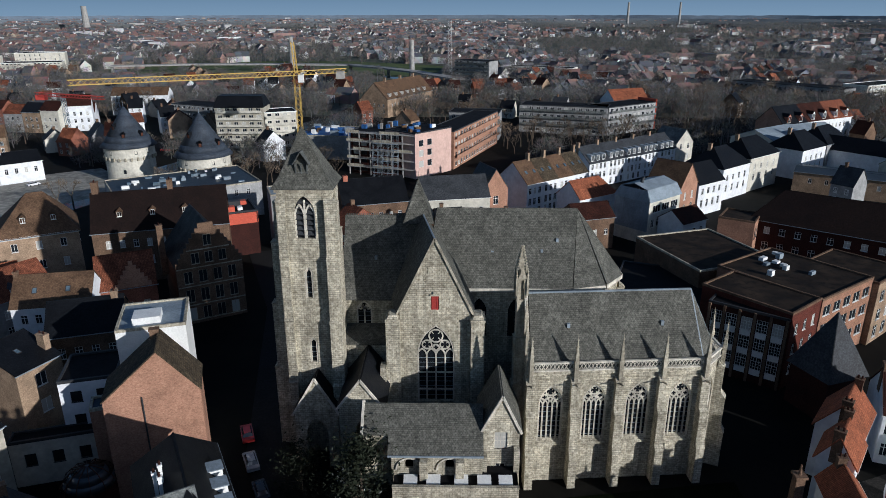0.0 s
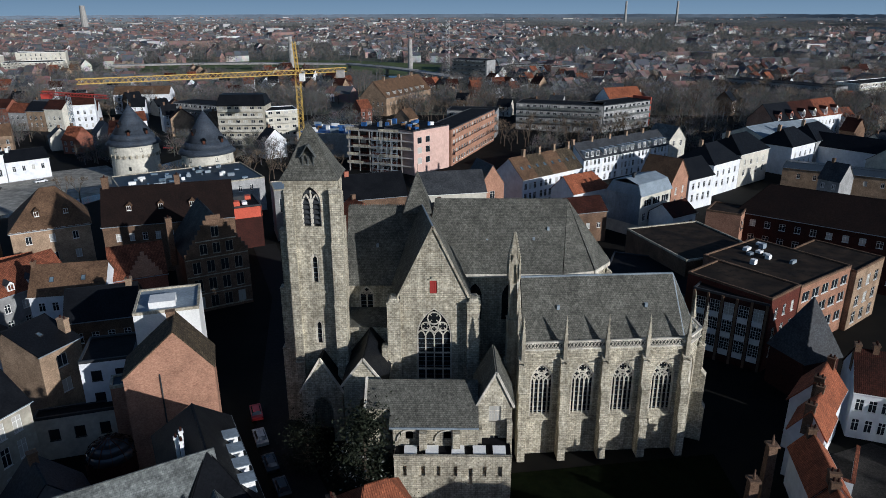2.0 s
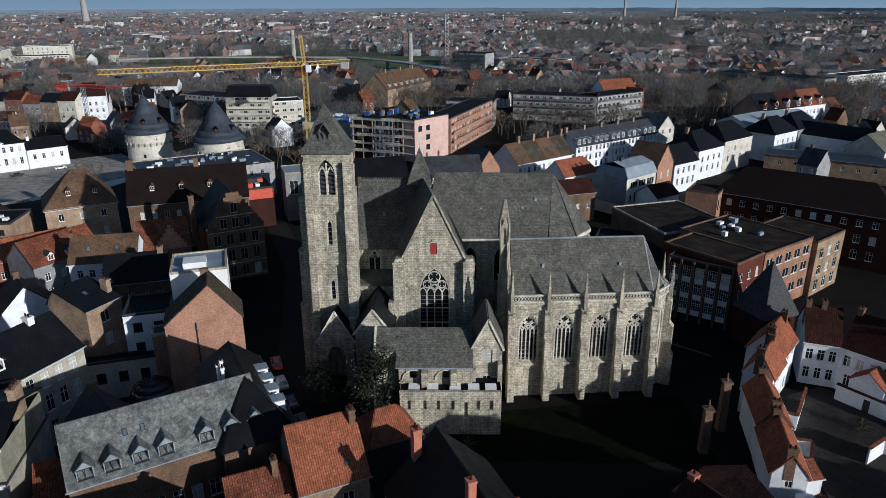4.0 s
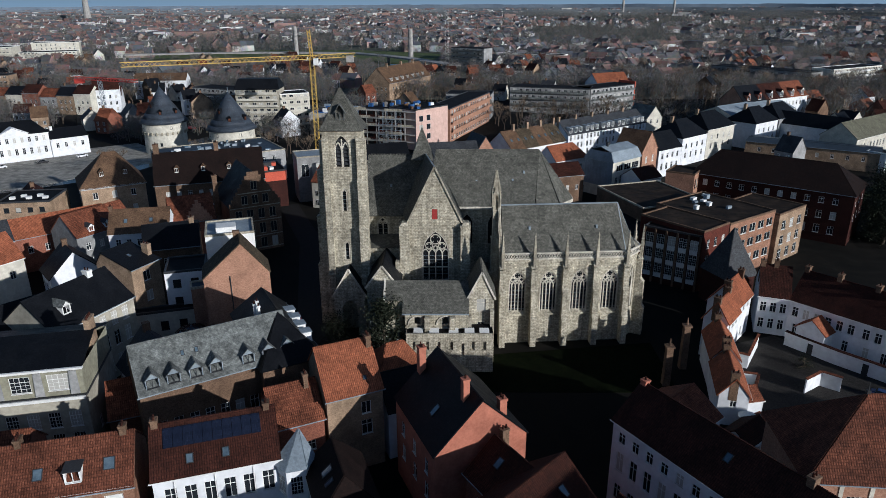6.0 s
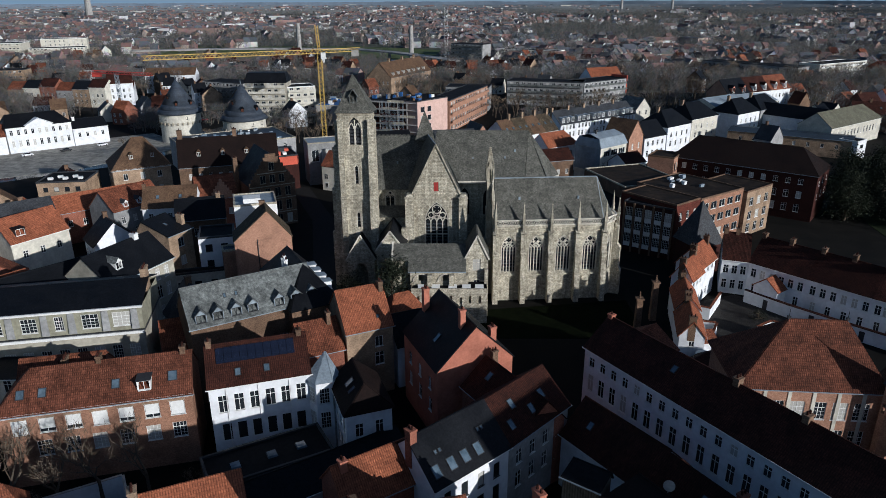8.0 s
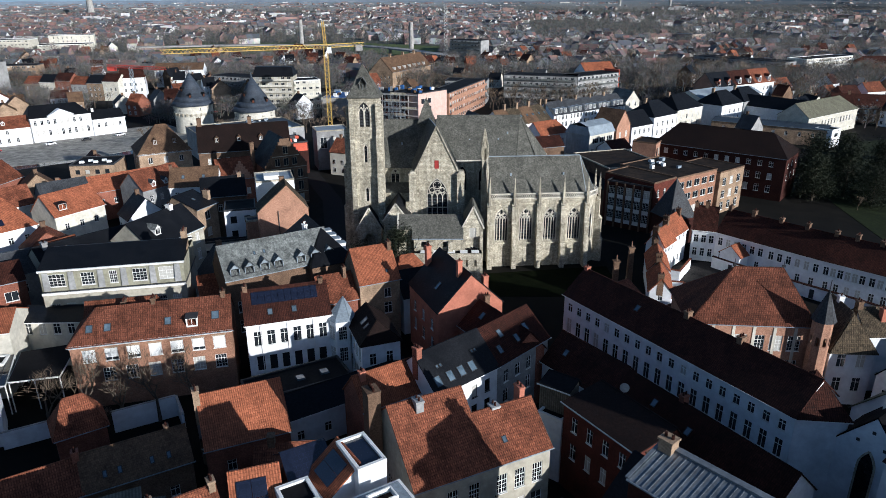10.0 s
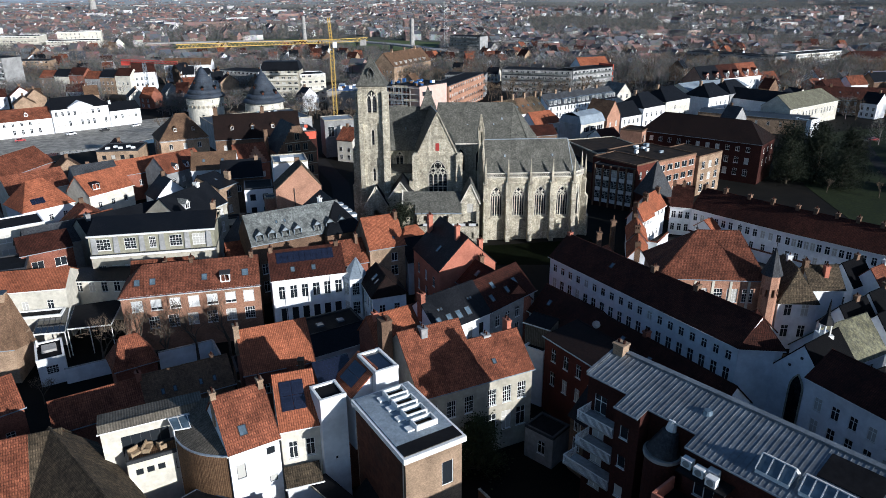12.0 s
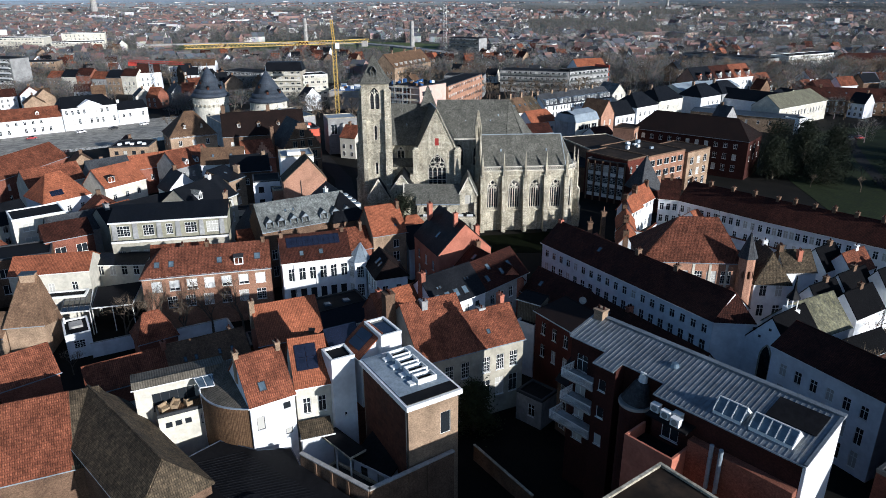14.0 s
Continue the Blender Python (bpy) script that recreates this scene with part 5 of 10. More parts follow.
# pale slate building with dormers
q = House("long building with pale weathered slate roof and dormers", (-38.55, 35.75), (-21.15, 46.6), 9.2, 12.4, 4.8, wall=BRICK_BROWN, tile=SLATE_PALE,
          rows={"front": [(6.6, 2.2, 1.2, 9, "sash"), (2.6, 2.4, 1.2, 9, "sash")], "right": [(6.4, 1.8, 1.1, 3, "sash")]}, category="building")
for s in (1.8, 4.4, 7.2, 9.8, 14.1, 16.9, 19.6):
    q.dormer("front", s, .06, 1.7, 1.3, "gable", LEAD, SLATE_PALE, DARKTRIM)
for s in (6.2, 8.0):
    q.skylight("front", s, .55, .5, .8)
q2 = House("slate-roofed rear wing with stepped white gable dormers", (-17.2, 46.2), (-26.7, 63.8), 8.34, 12.4, 4.8, hips=(6.8, 3.6), wall=BRICK_BROWN, tile=SLATE_DARK, rows=rows(4, (6.5, 2.0), (2.5, 2.2), sides=("front", "back")))
for s in (4.4, 7.2, 10.0, 12.8):
    q2.dormer("front", s, .1, 1.5, 1.5, "flat", TRIM, LEAD)
for x_, y_ in ((9.5, 6.2), (10.4, 6.6), (11.4, 6.0)):
    q2.chimney(x_, y_, .3, .35, .35, TRIM, 1)

# small orange-roofed house
s_ = House("tan brick house with orange clay-tiled roof", (-15.1, 37.0), (-8.2, 40.3), 10, 11, 5.0, wall=BRICK_TAN, tile=TILE_BRIGHT,
           rows={"front": [(8.6, 1.8, 1.3, 1, "pair", .4, .02), (5.4, 2.2, 1.5, 1, "sash", .4, .02)], "right": [(6, 1.7, 1.1, 2, "sash")]})
s_.chimney(7.2, 4.4, .8, .7, 1.1)
s_.skylight("front", 5.6, .2, .5, .6)
sl = House("low dark shed roof beside the tan brick house", (-21.5, 34.2), (-15.6, 37.0), 8, 8.5, 3.6, wall=BRICK, tile=TILE, rows=rows(2, (5, 1.4)))
sl.chimney(5.2, 3.5, 1.4, .6, 1.0)
hs = House("low white-walled annex with dark tiles", (-7.6, 40.8), (0.2, 44.5), 8, 6.6, 3.8, wall=WHITE, tile=SLATE_DARK, rows=rows(2, (3, 1.5)))
hs = House("orange-tiled hipped cottage by the churchyard", (-9.5, 49.5), (-2.5, 53.0), 8, 6.2, 3.6, hips=(2.5, 2.5), wall=BRICK, tile=TILE_BRIGHT, rows=rows(2, (3, 1.4)))

# red gabled house
r = House("house with an orange-red painted brick gable and dark slate roof", (-0.9, 25.9), (9.9, 30.6), 13.5, 10.8, 5.8, roof="cross", rf=.5, wall=BRICK_ORANGE, tile=SLATE_DARK,
          rows={"left": [(7.6, 2.0, 1.1, 3, "sash"), (4, 2.2, 1.2, 3, "sash")]}, over=.2)
r.chimney(4.9, 2.6, 1.8, .8, .8, BRICK_ORANGE, 1)
r.chimney(9.0, 1.2, -1.0, .9, .9, BRICK_ORANGE, 2, low=10)
r.chimney(3.4, 12.8, 1.2, .9, 1.0, BRICK_ORANGE, 2)
r.skylight("left", 8.2, .3, .9, 1.5)
r2 = House("dark-tiled brick house with orange ridge slope", (2.6, 25.8), (9.6, 14.6), 7, 8.8, 3.4, rf=.57, wall=BRICK, tile=TILE_DARK, rows=rows(3, (6.2, 1.8), (2.6, 2)))
for s, f in ((3, .5), (6.2, .35), (8.6, .6)):
    r2.skylight("front", s, f, .9, 1.3)
r2.chimney(.4, 5, .9)

# white and grey pair
f = House("white house with black pantile roof and roof windows", (-0.8, 3.2), (7.8, 10.8), 9, 10, 4.0, wall=WHITE, tile=SLATE_DARK,
          rows={"front": [(7.6, 2.0, 1.0, 4, "plain"), (4.2, 2.2, 1.1, 4, "plain"), (.8, 2.2, 1.1, 3, "plain")]}, frame_m=DARKTRIM)
for s in (1.2, 3.4, 5.4, 7.4):
    f.skylight("front", s, .12, 1.1, 1.5)
for s in (2.2, 2.8, 8.6, 9.2):
    f.skylight("front", s, .52, .45, .5)
f.chimney(.3, 4.3, 1.3, .9, 1.0, BRICK)
f2 = House("grey rendered house with dark red tiles and roof windows", (7.8, 10.8), (16.2, 19.6), 9, 10, 3.8, wall=GREY, tile=TILE_DARK,
           rows={"front": [(7.4, 2.0, 1.1, 4, "sash"), (4, 2.2, 1.1, 4, "sash")]})
for s, fr in ((2, .2), (3.8, .55), (6.2, .25), (9, .4)):
    f2.skylight("front", s, fr, .9, 1.3)

# big orange roof with cream front
e1 = House("cream town house with a tall orange clay roof", (-2.7, -16.4), (5.4, -12.3), 14.2, 11, 6.0, wall=BEIGE, tile=TILE,
           rows={"front": [(7.6, 2.6, 1.35, 3, "grid"), (3.2, 3.0, 1.5, 3, "french")], "left": [(7, 2, 1.1, 3, "sash")]}, hips=(0, 0), category="town house")
e1.chimney(3.4, 6.4, .5, .9, 1.3, GREY, 2)
e1.chimney(-1.0, 9.2, 1.5, 1.5, 1.8, BRICK_BROWN, 4, low=7)
e2 = House("cream town house wing with orange clay roof", (5.4, -12.3), (12.6, -8.7), 9.2, 11, 3.8, wall=BEIGE, tile=TILE,
           rows={"front": [(7.6, 2.6, 1.35, 3, "grid"), (3.2, 3.0, 1.5, 3, "french")], "right": [(7.6, 2.2, 1.0, 2, "sash")]}, category="town house")
e2.chimney(3.2, 4.8, .3, 1.0, 1.1, GREY, 2)
e2.chimney(7.0, 5.4, 1.5, .7, 1.3, BRICK_ORANGE, 2)
e2.skylight("front", 2.8, .3, .6, .8)
e0 = House("orange-tiled rear house with clay chimneys", (-10.2, 1.2), (-2.0, 6.6), 6, 9, 3.4, wall=BRICK, tile=TILE_BRIGHT, rows=rows(2, (5.5, 1.6)))
e0.chimney(1.2, 2.6, .8, .8, .8, BRICK_ORANGE, 2)

# box building with the white flat roof
d = House("flat-roofed town house with rust-brown side and tan brick front", (-3.3, -35.4), (2.4, -31.8), 11.8, 16.6, .01, roof="flat", wall=BRICK_TAN, tile=LEAD,
          rows={"front": [(12.2, 3.0, 1.4, 1, "bare", .5, .02)]}, category="town house")
bm = bmesh.new()
for q_ in ((-.35, -.4, d.L + .35, -.02), (-.35, d.D + .02, d.L + .35, d.D + .3), (-.35, -.02, -.06, d.D + .02), (d.L + .06, -.02, d.L + .35, d.D + .02)):
    box(bm, q_[0], q_[1], 17.1, q_[2], q_[3], 17.72)
part("roof_edge", bm, TRIM, d.root, "broad white roof edge")
bm = bmesh.new()
slab(bm, [(-.04, 1.9, 17.75), (d.L + .04, 1.9, 17.75), (d.L + .04, d.D, 17.75), (-.04, d.D, 17.75)], .06)
part("roof_sheet", bm, LEAD, d.root, "pale blue-grey roof sheet")
bm = bmesh.new()
slab(bm, [(-.04, .02, 17.75), (d.L + .04, .02, 17.75), (d.L + .04, 1.84, 17.75), (-.04, 1.84, 17.75)], .06)
part("roof_felt", bm, ROOFING, d.root)
bm = bmesh.new()
poly(bm, [(-.06, d.D - .3, 3), (-.06, .3, 3), (-.06, .3, 17.0), (-.06, d.D - .3, 17.0)])
part("side_cladding", bm, RUST, d.root, "rust-brown boarded side wall")
for i in range(4):
    y_ = 2.9 + i * 2.15
    x_ = 3.0
    bm = bmesh.new()
    for q_ in ((0, 0, .16, 1.5), (2.4, 0, 2.56, 1.5), (.16, 0, 2.4, .16), (.16, 1.34, 2.4, 1.5)):
        box(bm, x_ + q_[0], y_ + q_[1], 17.82, x_ + q_[2], y_ + q_[3], 18.5)
    ob = part("roof_light", bm, TRIM, d.root, "white boxed roof light")
    bm = bmesh.new()
    box(bm, x_ + .1, y_ + .1, 17.85, x_ + 2.46, y_ + 1.4, 17.95)
    part("pane", bm, ROOF_GRAVEL, ob)
    bm = bmesh.new()
    box(bm, x_ - .9, y_ + .3, 17.82, x_ - .02, y_ + 1.2, 18.0)
    part("duct", bm, TRIM, d.root)
bm = bmesh.new()
rod(bm, (-.16, .25, 0), (-.16, .25, 17), .07, sides=6)
part("downpipe", bm, DARKTRIM, d.root)
hs = House("white flat-roofed stair tower between the houses", (-13.5, -25.7), (-10.8, -24.1), 3.4, 16.7, .01, roof="flat", wall=WHITE, tile=ROOFING, rows={"front": [(9.2, .5, .4, 1, "plain")]}, category="stair tower")
st = House("white rooftop studio with orange-tiled slope and solar panels", (-12.9, -19.1), (-10.2, -22.9), 3.4, 15.6, 2.5, rf=.97, wall=WHITE, tile=TILE_BRIGHT, rows={}, base=8, category="studio")
st.panels("front", .7, .12, 2, 2, 1.5, 1.4)
st = House("white box of the rooftop studio with black panels", (-7.5, -22.2), (-5.0, -20.6), 5, 18.3, .01, roof="flat", wall=WHITE, tile=SOLAR, rows={}, base=8, category="studio")

# white house pair with solar panels
b = House("white house with orange clay-tiled roof", (-22.9, -30.3), (-18.15, -27.2), 9, 13.2, 4.4, wall=WHITE, tile=TILE, frame_m=DARKTRIM,
          rows={"front": [(12.2, .95, .95, 1, "bare", .66, .03), (10.3, 1.9, 1.0, 1, "bare", .03, .62), (8.4, .9, .9, 1, "bare", .66, .03)]})
b.skylight("front", 2.1, .2, .9, 1.2)
b.chimney(.1, 4.6, .9, .6, .8, BRICK_TAN, 2)
b.chimney(5.4, 4.4, .9, .6, .9, BRICK_TAN, 2)
c = House("cream house with bright orange tiles and solar panels", (-18.15, -26.4), (-13.9, -24.9), 9, 13.4, 4.4, wall=CREAM, tile=TILE_BRIGHT,
          rows={"front": [(10.2, 2.3, 1.0, 2, "french"), (6.2, 2.4, 1.1, 2, "french")]})
c.panels("front", .5, .3, 2, 2, 1.4, 1.75)
bl = House("black solar lean-to behind the white houses", (-14.4, -20.6), (-10.6, -18.4), 5, 15.4, 1.8, wall=BRICK, tile=SOLAR, rows={})
hs = House("small lean-to porch with a mossy roof", (-17.1, -29.3), (-13.5, -28.0), 2.4, 7.8, .7, rf=.95, wall=WHITE, tile=TILE_MOSS, rows={}, category="porch")
cy = tagged(new("canopy"), "dark flat canopy on white posts in the yard", "canopy")
cy.matrix_world = Matrix.Translation((-15.0, -28.2, 5.2)) @ Matrix.Rotation(math.atan2(-4.5, 4.4), 4, "Z")
bm = bmesh.new()
slab(bm, [(0, 0, 2.2), (6.3, 0, 2.2), (6.3, 2.3, 2.3), (0, 2.3, 2.3)], .08)
part("roof", bm, ROOFING, cy)
bm = bmesh.new()
box(bm, -.02, -.1, 2.1, 6.4, -.003, 2.34)
box(bm, 6.31, 0, 2.1, 6.4, 2.3, 2.38)
part("edge_trim", bm, STONE_TRIM, cy)
for x_ in (.2, 3.1, 6.1):
    bm = bmesh.new()
    box(bm, x_ - .08, .05, -2.2, x_ + .08, .21, 2.2)
    part("post", bm, TRIM, cy)
hs = House("low white rear building beside the rust-brown side", (-10.6, -30.6), (-5.6, -34.0), 5.0, 6.0, 1.6, rf=.95, wall=WHITE, tile=ROOFING, rows={"front": [(4.2, 2, 1.1, 2, "plain")]}, frame_m=DARKTRIM, category="annex")
hs = House("raised dark back yard of setts", (-16.3, -33.0), (-8.2, -38.9), 5.2, 4.0, .01, roof="flat", wall=BRICK_DARK, tile=COBBLE, rows={}, category="yard", gutter=False)
for (xa, ya), (xb, yb) in (((-16.4, -33.2), (-7.5, -39.5)), ((-7.5, -39.5), (1.8, -32.7))):
    dd = Vector((xb - xa, yb - ya))
    bm = bmesh.new()
    box(bm, 0, -.2, 0, dd.length, .2, 9.5)
    ob = tagged(part("yard_wall", bm, BRICK_BROWN), "tall weathered brick wall round the back yard", "wall", "tall yard walls")
    ob.matrix_world = Matrix.Translation((xa, ya, GZ)) @ Matrix.Rotation(math.atan2(dd.y, dd.x), 4, "Z")
    bm = bmesh.new()
    box(bm, -.1, -.28, 9.5, dd.length + .1, .28, 9.66)
    part("coping", bm, CONCRETE, ob)
    for k_ in range(1, int(dd.length / 2.6)):
        bm = bmesh.new()
        box(bm, k_ * 2.6 - .2, -.32, 0, k_ * 2.6 + .2, -.205, 9.4)
        part("pier", bm, BRICK_BROWN, ob)

# modern terrace house
t_ = House("cream modern house with a thin corrugated roof", (-38.6, -26.9), (-28.6, -21.9), 2.9, 13.6, .3, rf=.08, wall=CREAM, tile=CORRUGATED, frame_m=DARKTRIM,
           rows={"front": [(10.5, 2.5, 5.2, 1, "band", .16, .34)]})
hs = House("cream terrace block with small square windows", (-35.4, -28.3), (-30.2, -25.6), 2.6, 10.2, .01, roof="flat", wall=CREAM, tile=WOOD, frame_m=DARKTRIM,
           rows={"front": [(9.2, .8, .8, 3, "bare", .1, .3), (8.6, 1.5, .5, 1, "bare", .84, .02)]})
for x_, y_, sx in ((1.0, 1.4, 1.3), (2.4, 1.7, 1.6), (3.9, 1.3, .9)):
    bm = bmesh.new()
    box(bm, -sx / 2, -.4, .12, sx / 2, .4, .42)
    box(bm, -sx / 2, .3, .42, sx / 2, .45, .9)
    box(bm, -sx / 2, -.4, .42, -sx / 2 + .15, .3, .66)
    box(bm, sx / 2 - .15, -.4, .42, sx / 2, .3, .66)
    for a_ in (-sx / 2 + .08, sx / 2 - .08):
        rod(bm, (a_, -.32, 0), (a_, -.32, .12), .04)
        rod(bm, (a_, .32, 0), (a_, .32, .12), .04)
    ob = tagged(part("terrace_sofa", bm, FURNISH), "tan woven seat on the roof terrace", "sofa", "terrace seats")
    ob.matrix_world = hs.root.matrix_world @ Matrix.Translation((x_, y_, hs.h - .14)) @ Matrix.Rotation(x_ * .5, 4, "Z")
gl = tagged(new("glass_canopy"), "teal glass canopy with white frame over the terrace", "canopy")
g0, g1, g2, g3 = (-31.8, -24.3, 13.35), (-28.0, -22.6, 13.35), (-27.0, -24.9, 13.0), (-30.5, -26.0, 13.0)
for k_ in range(4):
    f0, f1 = k_ / 4 + .02, (k_ + 1) / 4 - .02
    la, lb = Vector(g0).lerp(Vector(g1), f0), Vector(g0).lerp(Vector(g1), f1)
    na, nb = Vector(g3).lerp(Vector(g2), f0), Vector(g3).lerp(Vector(g2), f1)
    bm = bmesh.new()
    slab(bm, [na, nb, lb, la], .04)
    part("pane", bm, SKYGLASS, gl)
for k_ in range(5):
    bm = bmesh.new()
    rod(bm, Vector(g0).lerp(Vector(g1), k_ / 4), Vector(g3).lerp(Vector(g2), k_ / 4), .06)
    part("bar", bm, TRIM, gl)
for p_, q_ in ((g0, g1), (g3, g2)):
    bm = bmesh.new()
    rod(bm, p_, q_, .09)
    part("rail", bm, TRIM, gl)
for p_ in (g3, g2):
    bm = bmesh.new()
    rod(bm, p_, (p_[0], p_[1], GZ), .06)
    part("post", bm, TRIM, gl)
wood = tagged(new("curved_annex"), "curved annex clad in vertical brown timber", "annex")
wood.matrix_world = pose(0, 0, GZ)
arc = []
for k_ in range(25):
    u_ = k_ / 24
    p_ = Vector((-31.1, -25.0)) * (1 - u_) ** 2 + Vector((-28.4, -30.0)) * 2 * u_ * (1 - u_) + Vector((-22.95, -30.0)) * u_ * u_
    arc.append((p_.x, p_.y, 13.0 + .5 * u_))
bmr, bme = bmesh.new(), bmesh.new()
apex = [(-28.6, -21.6, 15.4), (-26.4, -21.2, 15.4)]
for k_ in range(24):
    a0, a1 = arc[k_], arc[k_ + 1]
    bm = bmesh.new()
    poly(bm, [(a0[0], a0[1], 0), (a1[0], a1[1], 0), a1, a0])
    ob = part("timber_board", bm, WOOD, wood)
    slab(bmr, [a0, a1, Vector(apex[0]).lerp(Vector(apex[1]), k_ / 24)], .08)
    slab(bmr, [a1, Vector(apex[0]).lerp(Vector(apex[1]), (k_ + 1) / 24), Vector(apex[0]).lerp(Vector(apex[1]), k_ / 24)], .08)
    rod(bme, (a0[0], a0[1], a0[2] + .06), (a1[0], a1[1], a1[2] + .06), .13)
part("roof", bmr, CORRUGATED, wood)
part("roof_edge", bme, LEAD, wood)
# black roof of the workshop below
blk = tagged(new("workshop"), "workshop with a broad black seamed roof", "workshop")
blk.matrix_world = pose(0, 0, GZ)
ring = [(-30.9, -32.4), (-26.3, -37.0), (-25.0, -43.5), (-14, -50), (-8.2, -40.2), (-16.6, -33.4), (-18.4, -30.2), (-22.4, -30.7), (-27.7, -28.8)]
bm = bmesh.new()
for p_, q_ in zip(ring, ring[1:] + ring[:1]):
    poly(bm, [(*p_, 0), (*q_, 0), (*q_, 7.9), (*p_, 7.9)])
part("wall", bm, BRICK_DARK, blk)
bm = bmesh.new()
slab(bm, [(x_, y_, 7.9) for x_, y_ in ring], .12)
ob = part("roof", bm, ROOFING, blk)
for k_ in range(22):
    bm = bmesh.new()
    rod(bm, (-29.6 + k_ * .36, -33.4 - k_ * .36, 8.04), (-24.0 + k_ * .5, -31.0 - k_ * .36, 8.04), .045)
    part("seam", bm, SLATE_DARK, ob)
for p_, q_ in zip(ring[5:], ring[6:] + ring[:1]):
    bm = bmesh.new()
    rod(bm, (*p_, 8.05), (*q_, 8.05), .08)
    part("edge_trim", bm, SLATE_BLUE, blk)
bm = bmesh.new()
rod(bm, (-20.6, -40.2, 8.0), (-20.6, -40.2, 8.4), 1.5, sides=20, r2=1.3)
part("roof_dome", bm, SLATE_DARK, blk)

# big mossy roof close to the camera
a = House("old building with mossy brown tiled roof", (-47.9, -28.7), (-31.3, -44.5), 8.4, 8.7, 4.3, hips=(0, 1.6), wall=BRICK_BROWN, tile=TILE_MOSS, rows={}, category="building")
hs = House("orange-tiled lower wing of the old building", (-68.0, -44.8), (-43.8, -33.95), 15, 7, 6.0, wall=BRICK_BROWN, tile=TILE, rows={})
hs = House("moss-grown end of the orange-tiled wing", (-43.75, -33.93), (-40.6, -32.5), 15, 7, 5.9, wall=BRICK_BROWN, tile=TILE_MOSS, rows={}, gutter=False)

# orange house, long low roofs
j = House("house with orange pantile roof and tall chimney", (-28.7, -5.7), (-19.3, -1.5), 10.2, 8, 4.5, wall=BRICK, tile=TILE_BRIGHT, rows=rows(2, (5, 1.6)))
j.chimney(-.1, 4.6, 1.4, .8, 1.2, BRICK_TAN, 3)
n1 = House("long low house with orange pantiles", (-49.8, -18.3), (-40.4, -12.2), 6.8, 7, 2.6, wall=BRICK, tile=TILE, rows=rows(3, (3.6, 1.4)))
n2 = House("long low house with brown pantiles and roof windows", (-40.4, -12.2), (-30.2, -6.2), 6.8, 7, 2.8, wall=BRICK_BROWN, tile=TILE_BROWN, rows=rows(3, (3.6, 1.4)))
for s in (2.4, 4.0, 7.5, 9.4):
    n2.skylight("front", s, .2, .5, .9)
n2.chimney(-.2, 3.2, .9, .7, .9, BRICK, 2)
n2.chimney(9.8, 3.6, .6, .5, .8, BRICK_BROWN, 1)
j0 = House("orange-tiled cottage with blue window shutters", (-61.1, -20.0), (-55.6, -14.7), 8, 8.6, 3.0, wall=BRICK, tile=TILE, rows=rows(2, (5, 1.5)))
j0b = House("low outbuilding with dark red tiles", (-72, -26), (-62, -19.5), 8, 7, 2.8, wall=BRICK, tile=TILE_DARK, rows=rows(2, (4, 1.4)))
cc = House("white rendered studio with flat dark roof", (-66.2, 4.8), (-62.7, 7.0), 7, 3.8, .01, roof="flat", wall=WHITE, tile=ROOFING, rows={"front": [(2.0, 1.5, 1.8, 1, "grid")]})
bm = bmesh.new()
box(bm, .9, 2.8, cc.h - .2, 3.2, 5.4, cc.h + .25, taper=.1)
part("roof_light", bm, CONCRETE, cc.root, "pale grey roof light")
bm = bmesh.new()
rod(bm, (.4, 6.0, cc.h - .2), (.4, 6.0, cc.h + 1.0), .18, sides=10)
part("flue_pipe", bm, TRIM, cc.root)
def yard_roof(label, ring, z0, z1, sheet, posts):
    """An open yard roof: a thin sheet falling from z1 at the back to z0 at the front, a white beam and posts."""
    root = tagged(new("carport"), label, "carport", "yard roofs")
    root.matrix_world = pose(ring[0][0], ring[0][1], GZ)
    pts = [Vector((x_ - ring[0][0], y_ - ring[0][1], (z0 if i < 2 else z1) - GZ)) for i, (x_, y_) in enumerate(ring)]
    OCC.append((sum(p_[0] for p_ in ring) / 4, sum(p_[1] for p_ in ring) / 4, 5))
    bm = bmesh.new()
    slab(bm, pts, .1)
    part("roof", bm, sheet, root)
    for a_, b_ in ((pts[0], pts[1]), (pts[1], pts[2]), (pts[3], pts[0])):
        bm = bmesh.new()
        rod(bm, a_ + Vector((0, 0, -.12)), b_ + Vector((0, 0, -.12)), .16)
        part("beam", bm, TRIM, root)
    for i in range(posts):
        p_ = pts[0].lerp(pts[1], i / (posts - 1))
        for q_ in (p_, pts[3].lerp(pts[2], i / (posts - 1))):
            bm = bmesh.new()
            rod(bm, (q_.x, q_.y, 0), (q_.x, q_.y, q_.z - .1), .09)
            part("post", bm, TRIM, root)
    return root


